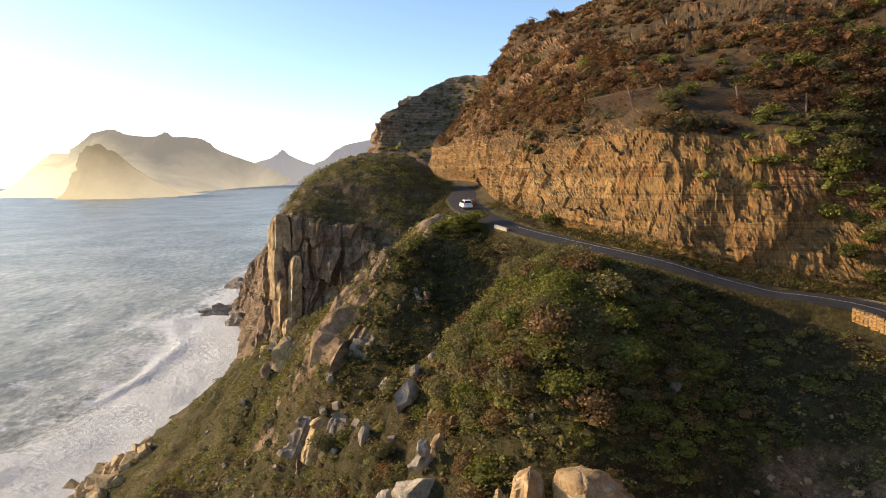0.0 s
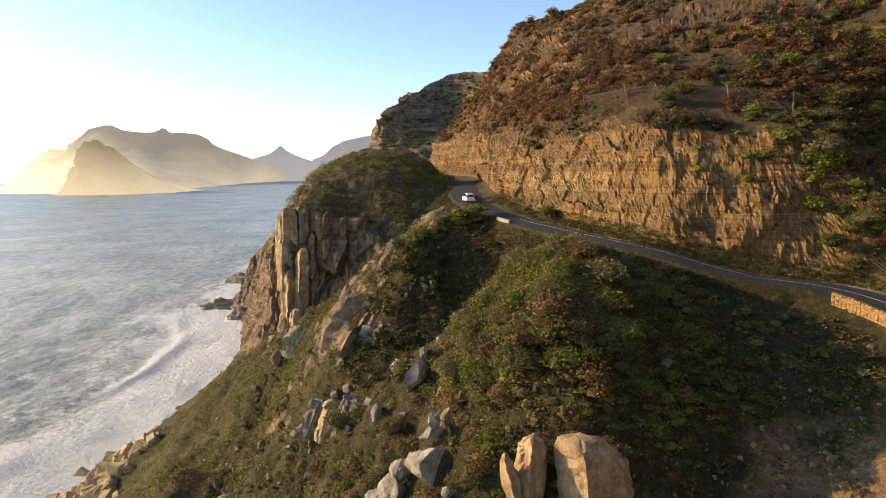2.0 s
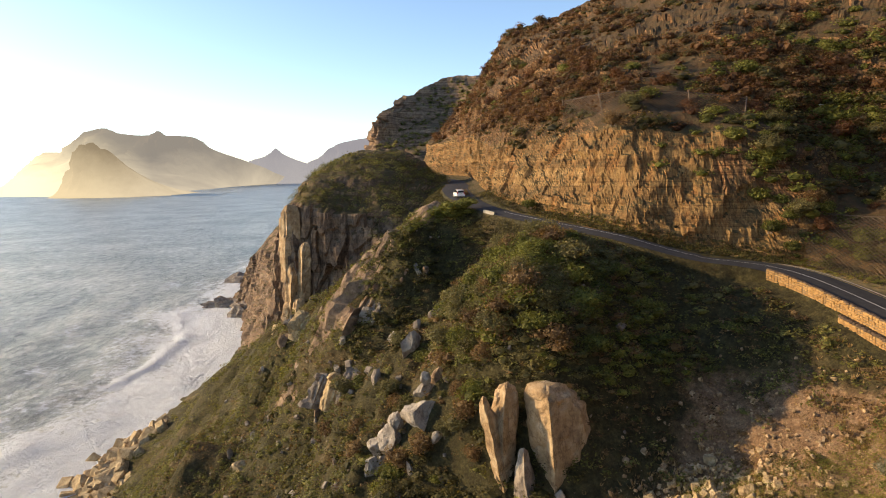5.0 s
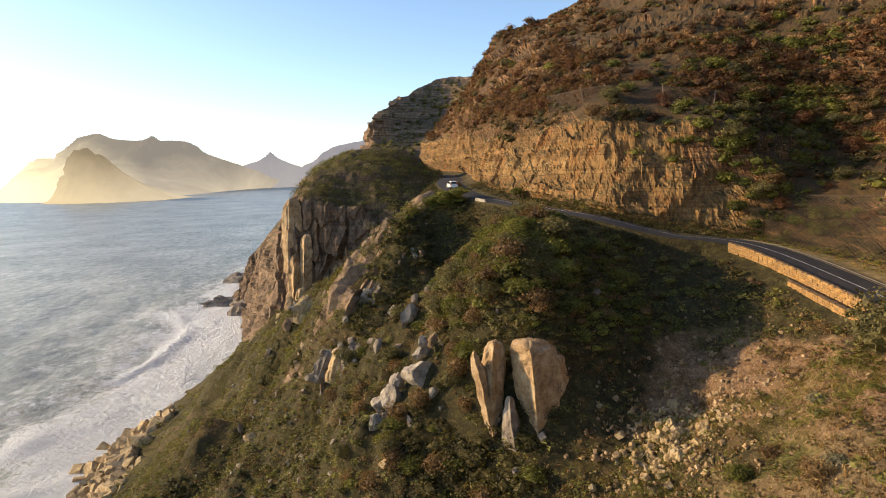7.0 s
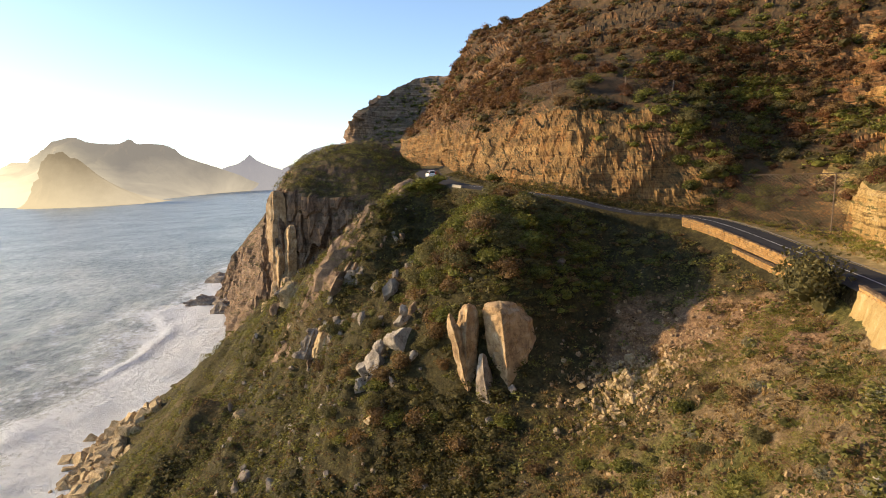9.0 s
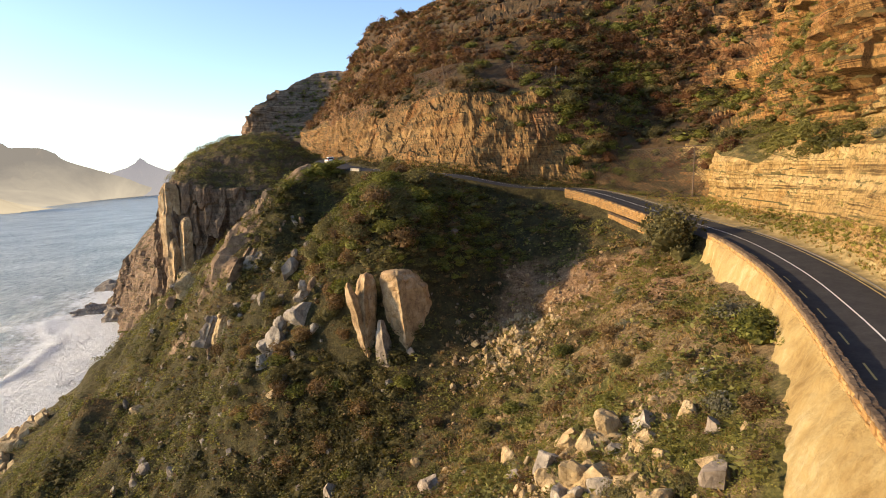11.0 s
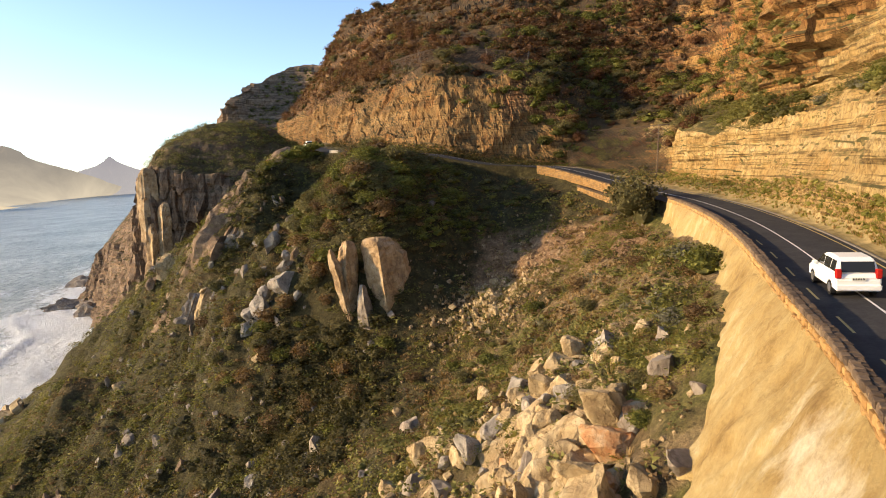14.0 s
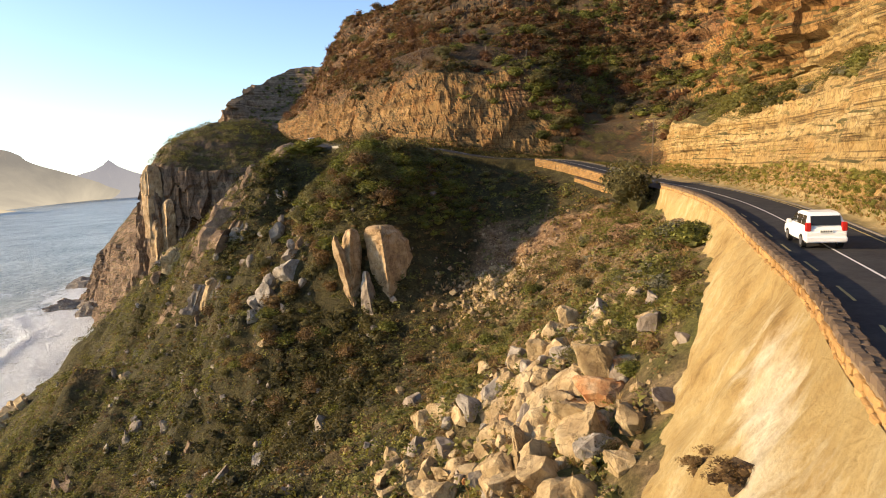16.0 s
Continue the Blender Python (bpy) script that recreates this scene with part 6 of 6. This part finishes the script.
gt = slope_places(9000, (2, 42, -35, 45), 641, lambda p: np.clip(0.4 + 0.8 * fbm(p, 6, 3, 642), 0, 1) * np.clip((p[:, 0] - 2 - 0.28 * (p[:, 1] - 5)) / 8, 0.1, 1))
tufts("dry_grass", gt, 0.2 + 0.3 * rr.random(len(gt)), STRAW, "straw-coloured dry grass tufts", 643)
vr = np.random.default_rng(645)
vi, vj = vr.integers(5, 13, 3600), vr.integers(60, 640, 3600)
vf = vr.random((3600, 1))
vg = hill[vi, vj] * (1 - vf) + hill[vi + 1, vj] * vf
tufts("verge_grass", vg[::2], 0.1 + 0.2 * rr.random(1800), MEADOW, "yellow-green grass along the road verge", 644)
tufts("verge_straw", vg[1::2], 0.1 + 0.2 * rr.random(1800), STRAW, "dry straw grass along the foot of the cliff", 646)
vi, vj, vf = vr.integers(7, 14, 420), vr.integers(60, 430, 420), vr.random((420, 1))
vb = hill[vi, vj] * (1 - vf) + hill[vi + 1, vj] * vf
scrub("verge_heath", vb, 0.15 + 0.4 * rr.random(420), MEADOW, "small yellow-green shrubs at the foot of the cliff", 647, SMALL_CLUMPS)
vb = hill[vr.integers(5, 14, 1000), vr.integers(430, 720, 1000)]
scrub("verge_scrub", vb, 0.25 + 0.45 * rr.random(1000), DARK_LEAF, "dark shrubs at the foot of the cut", 664, TINY)

# ---- road furniture ----
def edge_at(s0, s1, n):
    """Places along the road's outer edge between two fractions of its length, with the inland direction."""
    k = np.linspace(s0, s1, n) * (len(edge) - 1)
    i = np.arange(len(edge))
    e = np.stack([np.interp(k, i, edge[:, c]) for c in range(3)], 1)
    w = np.stack([np.interp(k, i, inland[:, c]) for c in range(2)], 1)
    return e, w / np.linalg.norm(w, axis=1, keepdims=True)


def road_s(x, y):
    return float(((edge[:, 0] - x) ** 2 + (edge[:, 1] - y) ** 2).argmin()) / (len(edge) - 1)


def crown(off):
    return 0.10 * math.sin(math.pi * off / ROAD_W) + 0.016


def stripe(name, s0, s1, off, width, mat, label, n=300):
    e, w = edge_at(s0, s1, n)
    g = np.stack([np.column_stack([e[:, :2] + w * (off + d), e[:, 2] + crown(off)]) for d in (-width / 2, width / 2)])
    return tagged(new(name, grid_mesh(name, g, mat, False)), label, "road marking", kind="structure")


S_NEAR, S_WALL, S_GAP, S_FAR, S_END = road_s(-8, -58), road_s(41.0, 23.8), road_s(42.6, 36), road_s(39.6, 56), road_s(2, 150)
stripe("centre_line", S_NEAR, road_s(8.5, 92), 3.2, 0.1, LINE_WHITE, "solid white line along the middle of the road", 500)
stripe("edge_line", S_NEAR, road_s(31.5, 61.5), 5.95, 0.1, LINE_YELLOW, "faded yellow line along the inner road edge", 500)
s = S_NEAR
total = float(np.linalg.norm(np.diff(edge, axis=0), axis=1).sum())
while s < road_s(40, 20):
    stripe("lane_dash", s, s + 2.2 / total, 1.45, 0.1, LINE_YELLOW, "faded yellow dash on the outer lane edge", 8)
    s += 5.0 / total
ke, kw = edge_at(S_NEAR, road_s(31.5, 61.5), 400)
kg = np.stack([np.column_stack([ke[:, :2] + kw * (ROAD_W + o), ke[:, 2] + h]) for o, h in ((-0.02, 0.0), (0.0, 0.06), (0.03, 0.08), (0.14, 0.08), (0.17, -0.1))])
tagged(new("kerb", grid_mesh("kerb", kg, KERB, False)), "low pale concrete kerb along the inner road edge", "kerb", kind="structure")

# sprayed bank below the parapet
be, bw = edge_at(S_NEAR, S_WALL, 360)
kk = np.linspace(S_NEAR, S_WALL, 360) * (len(edge) - 1)
depth = 0.8 + np.interp(kk, [0, 72, 84, 89, 93, 97, 104, 130, 160, 187], [10.4, 10.2, 9.0, 7.6, 6.0, 4.2, 2.8, 2.8, 3.0, 3.0])
foot = depth * np.interp(kk, [0, 100, 130, 187], [0.6, 0.6, 0.5, 0.32])
bank = np.stack([np.column_stack([be[:, :2] - bw * (0.02 + foot[:, None] * (k / 30) ** 1.06), be[:, 2] + 0.1 - depth * k / 30]) for k in range(31)])
bf = bank.reshape(-1, 3)
bn = np.dstack([np.broadcast_to(-bw[None], (31, 360, 2)), np.zeros((31, 360, 1))])
bp = 0.35 * fbm(bf, 4, 4, 81) + 0.12 * ridged(bf * np.array([1, 1, 0.3]), 1.2, 3, 82) + 0.10 * fbm(bf, 0.7, 2, 83)
bank = bank + bn * (bp.reshape(31, 360) * np.clip(np.arange(31) / 3, 0, 1)[:, None])[:, :, None]
bank_me = grid_mesh("retaining_bank", bank, PLASTER)
kg2, dg2 = np.tile(kk, 31), (np.arange(31)[:, None] / 30 * depth[None]).ravel()
lime = np.exp(-((kg2 - 77 + 3 * dg2) / 9) ** 2 - ((dg2 - 2.2) / 1.7) ** 2) + np.exp(-((kg2 - 57 + 2 * dg2) / 7) ** 2 - ((dg2 - 2.6) / 1.8) ** 2)
bank_me.attributes.new("lime", "FLOAT", "POINT").data.foreach_set("value", lime.astype(np.float32))
tagged(new("retaining_bank", bank_me), "rough ochre sprayed-mortar bank holding up the road", "retaining wall", kind="structure")
# two mortar holes with rock and plants; dark rock colour imitates their shade
for x, y, z, sz in ((9.9, -25.1, -24.2, 0.62), (8.5, -28.3, -22.7, 0.7)):
    boulder("hollow_fill", (x + 0.15, y - 0.1, z), (0.5 * sz, 0.75 * sz, 0.8 * sz), (10, 25, 35), int(900 + 10 * sz), HOLLOW_DARK, "dark rock imitating the shaded inside of a hole in the sprayed mortar", "rock", "rock pockets", 3)
pr = np.random.default_rng(665)
pocket = np.repeat(np.array([[9.75, -25.0, -24.0], [8.35, -28.2, -22.5]]), 9, 0) + pr.normal(0, 0.17, (18, 3))
scrub("pocket_plants", pocket, 0.16 + 0.22 * pr.random(18), SCRUB_BROWN, "dry plants growing in the holes of the mortar bank", 666)
# the end of the bank turns back under the road
ee, ew = edge_at(S_WALL, S_WALL + 0.0005, 2)
endg = np.stack([bank[:, -1] + np.concatenate([ew[0], [0]]) * (2.2 * k / 6) + np.array([0, 0.25 * k / 6, 0]) for k in range(7)], 1)
tagged(new("retaining_bank_end", grid_mesh("retaining_bank_end", endg, PLASTER)), "end of the ochre sprayed-mortar bank", "retaining wall", kind="structure")


def stone_box(r, l, w, h, mat):
    """An irregular building stone: a box with jittered, chamfered corners."""
    bm = bmesh.new()
    bmesh.ops.create_cube(bm, size=1.0)
    bmesh.ops.bevel(bm, geom=bm.edges[:], offset=0.14, segments=1, affect="EDGES")
    for q in bm.verts:
        q.co = Vector((q.co.x * l * r.uniform(0.86, 1.08), q.co.y * w * r.uniform(0.86, 1.08), q.co.z * h * r.uniform(0.84, 1.1)))
    me = bpy.data.meshes.new("stone")
    bm.to_mesh(me)
    bm.free()
    me.materials.append(mat)
    return me


stone_rng = random.Random(5)
STONES = [stone_box(stone_rng, stone_rng.uniform(0.26, 0.54), stone_rng.uniform(0.24, 0.3), stone_rng.uniform(0.16, 0.32), STONE) for _ in range(16)]
CAPS = [stone_box(stone_rng, stone_rng.uniform(0.26, 0.52), stone_rng.uniform(0.24, 0.34), stone_rng.uniform(0.2, 0.27), CAPSTONE) for _ in range(16)]


def stone_wall(name, s0, s1, low, high, thick, label, picked, out=0.0):
    """A mortared stone wall along the road edge: a core, and stones set proud of it. The picked stretch has single stones, the rest joined ones."""
    n = max(30, int((s1 - s0) * total / 0.5))
    e, w = edge_at(s0, s1, n)
    e = e.copy()
    e[:, :2] -= w * out
    prof = [(0.06, low), (0.06, high - 0.08), (thick - 0.06, high - 0.08), (thick - 0.06, low)]
    g = np.stack([np.column_stack([e[:, :2] + w * o, e[:, 2] + h]) for o, h in prof])
    root = tagged(new(name, grid_mesh(name, g, MORTAR, False)), label, "stone wall", kind="structure")
    length = (s1 - s0) * total
    cols, rows_n = int(length / 0.38), max(1, int((high - low) / 0.27))
    joined = {True: [[], [], 0], False: [[], [], 0]}
    ce, cw = edge_at(s0, s1, cols + 1)
    ce = ce.copy()
    ce[:, :2] -= cw * out
    for i in range(cols):
        heading = math.atan2(ce[i + 1, 1] - ce[i, 1], ce[i + 1, 0] - ce[i, 0])
        mid = (ce[i] + ce[i + 1]) / 2
        spots = [(0.11, low + 0.27 * (q + 0.5)) for q in range(rows_n)] + [(thick * 0.27, high - 0.1), (thick * 0.73, high - 0.14), (thick - 0.15, high - 0.35)]
        for o, h in spots:
            m = Matrix.Translation((mid[0] + cw[i, 0] * o + stone_rng.uniform(-0.05, 0.05), mid[1] + cw[i, 1] * o, mid[2] + h)) @ Matrix.Rotation(heading + stone_rng.uniform(-0.05, 0.05), 4, "Z") @ Matrix.Rotation(stone_rng.uniform(-0.05, 0.05), 4, "X")
            cap = h > high - 0.2
            me = stone_rng.choice(CAPS if cap else STONES)
            if picked[0] <= i < picked[1]:
                ob = new("stone", me)
                ob.parent = root
                ob.matrix_world = m
            else:
                bag = joined[cap]
                for p in me.polygons:
                    ids = list(p.vertices)
                    bag[1] += [(ids[0] + bag[2], ids[a] + bag[2], ids[a + 1] + bag[2]) for a in range(1, len(ids) - 1)]
                bag[0].append(np.array([m @ q.co for q in me.vertices]))
                bag[2] += len(me.vertices)
    for cap, nm, mt in ((True, "cap_stones", CAPSTONE), (False, "stones", STONE)):
        if joined[cap][0]:
            ob = new(nm, soup(nm, np.vstack(joined[cap][0]), joined[cap][1], mt))
            ob.parent = root
            tagged(ob, kind="stuff")
    return root


start = road_s(-4, -50)
near_from = int((road_s(10, -29.5) - start) * total / 0.38)
stone_wall("parapet", start, S_WALL, -0.35, 0.72, 0.55, "low mortared stone parapet along the outer road edge", (near_from, near_from + 50))
stone_wall("stone_wall", S_GAP - 0.012, S_FAR + 0.004, -1.0, 0.42, 0.5, "ochre dry-stone retaining wall below the road bend", (0, 0))
stone_wall("stone_wall", S_GAP - 0.002, S_GAP + 0.03, -3.4, -0.95, 0.6, "lower step of the ochre stone retaining wall", (0, 0), 0.6)
we, ww = edge_at(road_s(9.3, 90), road_s(8.0, 93.5), 40)
wg = np.stack([np.column_stack([we[:, :2] + ww * o, we[:, 2] + h]) for o, h in ((-0.1, -0.8), (-0.1, 0.42), (0.3, 0.42), (0.3, -0.3))])
tagged(new("roadside_wall", grid_mesh("roadside_wall", wg, WHITE_WALL, False)), "short whitewashed wall at the road edge", "wall", kind="structure")


# ---- rockfall nets ----
def tube(bm, a, b, radius, sides=5):
    a, b = Vector(a), Vector(b)
    d = b - a
    m = Matrix.Translation((a + b) / 2) @ d.to_track_quat("Z", "Y").to_matrix().to_4x4()
    bmesh.ops.create_cone(bm, cap_ends=True, segments=sides, radius1=radius, radius2=radius, depth=d.length, matrix=m)


def rock_net(name, foot_line, top_line, spacing, radius, label, posts=(), sag=0.0):
    """A wire net between two lines, with diagonal wires and posts."""
    length = float(np.linalg.norm(np.diff(np.asarray(foot_line, float), axis=0), axis=1).sum())
    n = int(length / spacing)
    a, b = smooth_curve(foot_line, n + 1), smooth_curve(top_line, n + 1)
    h = float(np.linalg.norm(a - b, axis=1).mean())
    rows_n = max(3, int(h / spacing))
    root = tagged(new(name), label, "net")
    vs, fs = [], []

    def at(i, q):
        p = a[i] * (1 - q / rows_n) + b[i] * (q / rows_n)
        return p + np.array([0, -1.0, 0]) * (-sag * math.sin(math.pi * q / rows_n) + 0.12 * math.sin(i * 1.7 + q))
    for i in range(n):
        for q in range(rows_n):
            for p0, p1 in ((at(i, q), at(i + 1, q + 1)), (at(i + 1, q), at(i, q + 1))):
                d = (p1 - p0) / np.linalg.norm(p1 - p0)
                u = np.cross(d, [0.3, 0.9, 0.1])
                u = u / np.linalg.norm(u) * radius
                w = np.cross(d, u)
                k = len(vs)
                vs += [p0 + u, p0 - u / 2 + w * 0.87, p0 - u / 2 - w * 0.87, p1 + u, p1 - u / 2 + w * 0.87, p1 - u / 2 - w * 0.87]
                for c in range(3):
                    e0, e1 = c, (c + 1) % 3
                    fs += [(k + e0, k + e1, k + 3 + e1), (k + e0, k + 3 + e1, k + 3 + e0)]
    mesh = new("mesh", soup("mesh", vs, fs, RUSTY))
    mesh.parent = root
    for line_p in (a, b):
        bm = bmesh.new()
        for i in range(n):
            tube(bm, line_p[i], line_p[i + 1], radius * 2.2, 4)
        part("cable", bm, RUSTY, root, "steel edge cable")
    for p0, p1 in posts:
        bm = bmesh.new()
        tube(bm, p0, p1, 0.11, 8)
        part("post", bm, WOOD, root, "leaning brown post")
    return root


rock_net("rockfall_fence", [(23.5, 100, 6.2), (28, 90, 6.6), (31.5, 86.5, 7.2), (40, 83, 7.2), (47, 80, 5.6)], [(24.2, 105, 11.4), (29, 95, 11.6), (33, 91.5, 11.6), (42.5, 88.5, 10.8), (50, 85, 9.2)], 0.62, 0.038,
         "weathered wire rockfall fence on leaning posts", [((23.5, 100, 5.2), (24.2, 105, 11.8)), ((28.4, 90, 5.6), (28.4, 95, 12)), ((32.4, 86.5, 6), (32.0, 91.5, 12)), ((40, 83, 6.2), (41.5, 88, 11.2)), ((47, 80, 4.8), (49.5, 84.5, 9.6))])
rock_net("rock_net", [(46.6, 61.4, -14.0), (50.6, 58.8, -14.9), (54, 55.5, -15.5), (58.4, 50.2, -16.4)], [(49.4, 67, -7.6), (53.5, 64, -8.0), (57, 60, -8.0), (61.5, 53.5, -8.0)], 0.55, 0.032,
         "dark wire mesh draped over the rock beside the road", [((57.6, 51.4, -16.8), (58.6, 52.2, -8.0))])
# lone pole in the ravine
pole = tagged(new("lamp_pole"), "thin pole with a small white head in the ravine", "pole")
bm = bmesh.new()
tube(bm, (61.6, 84.6, 2.0), (61.6, 84.6, 8.0), 0.07, 8)
part("shaft", bm, STEEL, pole)
bm = bmesh.new()
bmesh.ops.create_cube(bm, size=1.0, matrix=Matrix.Translation((61.5, 84.5, 8.1)) @ Matrix.Diagonal((0.7, 0.35, 0.22, 1)))
part("head", bm, WHITE_WALL, pole, "white lamp head")


# ---- vehicles ----
def box(bm, x0, x1, y0, y1, z0, z1, bev=0.0, taper=0.0):
    r = bmesh.ops.create_cube(bm, size=1.0)
    for q in r["verts"]:
        up = q.co.z > 0
        q.co = Vector(((x0 + x1) / 2 + q.co.x * (x1 - x0), (y0 + y1) / 2 + q.co.y * (y1 - y0) * ((1 - taper) if up else 1), (z0 + z1) / 2 + q.co.z * (z1 - z0)))
    if bev:
        ed = [e for e in bm.edges if all(v in r["verts"] for v in e.verts)]
        bmesh.ops.bevel(bm, geom=ed, offset=bev, segments=3, affect="EDGES")


def prism(bm, outline, y0, y1, bev=0.0):
    """A side outline (x, z) swept across the car's width."""
    a = [bm.verts.new((x, y0, z)) for x, z in outline]
    b = [bm.verts.new((x, y1, z)) for x, z in outline]
    fs = [bm.faces.new(a[::-1]), bm.faces.new(b)]
    for i in range(len(a)):
        fs.append(bm.faces.new((a[i], a[(i + 1) % len(a)], b[(i + 1) % len(a)], b[i])))
    bmesh.ops.recalc_face_normals(bm, faces=bm.faces[:])
    if bev:
        bmesh.ops.bevel(bm, geom=bm.edges[:], offset=bev, segments=3, affect="EDGES")


def people_carrier(m, label):
    """A small white people carrier, nose towards +x."""
    car = new("car")
    bm = bmesh.new()
    prism(bm, [(-2.05, 0.32), (2.0, 0.3), (2.08, 0.55), (2.0, 0.85), (1.15, 1.02), (-2.0, 1.05), (-2.1, 0.8)], -0.83, 0.83, 0.06)
    body = part("body", bm, CAR_WHITE, car)
    bm = bmesh.new()
    prism(bm, [(-2.0, 1.0), (1.15, 0.98), (0.3, 1.56), (-0.4, 1.66), (-1.6, 1.64), (-1.85, 1.5)], -0.78, 0.78, 0.07)
    for q in bm.verts:
        q.co.y *= 1 - 0.2 * max(0.0, (q.co.z - 1.0) / 0.66)
    part("roof", bm, CAR_WHITE, car)
    for side in (-1, 1):
        for x0, x1, x2, x3 in ((-1.75, -1.05, -1.05, -1.62), (-0.98, -0.12, -0.12, -0.98), (-0.05, 0.92, 0.36, -0.05)):
            bm = bmesh.new()
            prism(bm, [(x0, 1.07), (x1, 1.07), (x2, 1.5), (x3, 1.5)], side * 0.78 - 0.008, side * 0.78 + 0.008)
            for q in bm.verts:
                q.co.y = q.co.y * (1 - 0.2 * (q.co.z - 1.0) / 0.66) + side * 0.004
            part("side_window", bm, GLASS_DARK, car, "dark side window")
        bm = bmesh.new()
        box(bm, 0.62, 0.8, side * 0.92 - 0.1, side * 0.92 + 0.1, 1.0, 1.16, 0.03)
        part("mirror", bm, CAR_WHITE, car)
        bm = bmesh.new()
        box(bm, -2.13, -1.92, side * 0.72 - 0.11, side * 0.72 + 0.11, 0.82, 1.22, 0.03)
        part("tail_light", bm, RED_LAMP, car, "red tail light")
        bm = bmesh.new()
        box(bm, 1.9, 2.09, side * 0.6 - 0.18, side * 0.6 + 0.18, 0.66, 0.82, 0.03)
        part("headlight", bm, RIM, car, "clear headlight")
        for x in (-1.32, 1.32):
            wheel = new("wheel")
            wheel.parent = car
            for nm, rad, wid, mt in (("tyre", 0.32, 0.2, RUBBER), ("rim", 0.2, 0.215, RIM)):
                bm = bmesh.new()
                bmesh.ops.create_cone(bm, cap_ends=True, segments=24, radius1=rad, radius2=rad, depth=wid, matrix=pose(x, side * 0.75, 0.32, 90, 0, 0))
                part(nm, bm, mt, wheel)
    bm = bmesh.new()
    prism(bm, [(-2.015, 1.08), (-1.99, 1.08), (-1.85, 1.5), (-1.875, 1.5)], -0.6, 0.6)
    part("rear_window", bm, GLASS_DARK, car, "dark rear window")
    bm = bmesh.new()
    prism(bm, [(1.12, 1.03), (1.15, 1.03), (0.4, 1.53), (0.37, 1.53)], -0.64, 0.64)
    part("windscreen", bm, GLASS_DARK, car)
    bm = bmesh.new()
    box(bm, -2.16, -2.0, -0.84, 0.84, 0.3, 0.58, 0.05)
    part("rear_bumper", bm, CAR_WHITE, car)
    bm = bmesh.new()
    box(bm, -2.125, -2.09, -0.26, 0.26, 0.74, 0.87)
    part("number_plate", bm, PLATE, car, "pale number plate")
    bm = bmesh.new()
    for k in range(5):
        box(bm, -2.131, -2.126, -0.2 + 0.09 * k, -0.15 + 0.09 * k, 0.77, 0.84)
    part("plate_bars", bm, BLACK, car)
    car.matrix_basis = m
    return tagged(car, label, "car")


ci = int(((edge[:, 0] - 21.3) ** 2 + (edge[:, 1] + 14.0) ** 2).argmin())
ch = math.degrees(math.atan2(tang[ci, 1], tang[ci, 0]))
people_carrier(pose(22.9, -16.0, -19.17, 0, 0, ch + 2), "white people carrier driving away on the outer lane")
cj = int(((edge[:, 0] - 2.5) ** 2 + (edge[:, 1] - 113) ** 2).argmin())
cxy = edge[cj, :2] + inland[cj] * 2.0
people_carrier(pose(cxy[0], cxy[1], edge[cj, 2] + 0.08, 0, 0, math.degrees(math.atan2(tang[cj, 1], tang[cj, 0]))), "small white car far along the road")
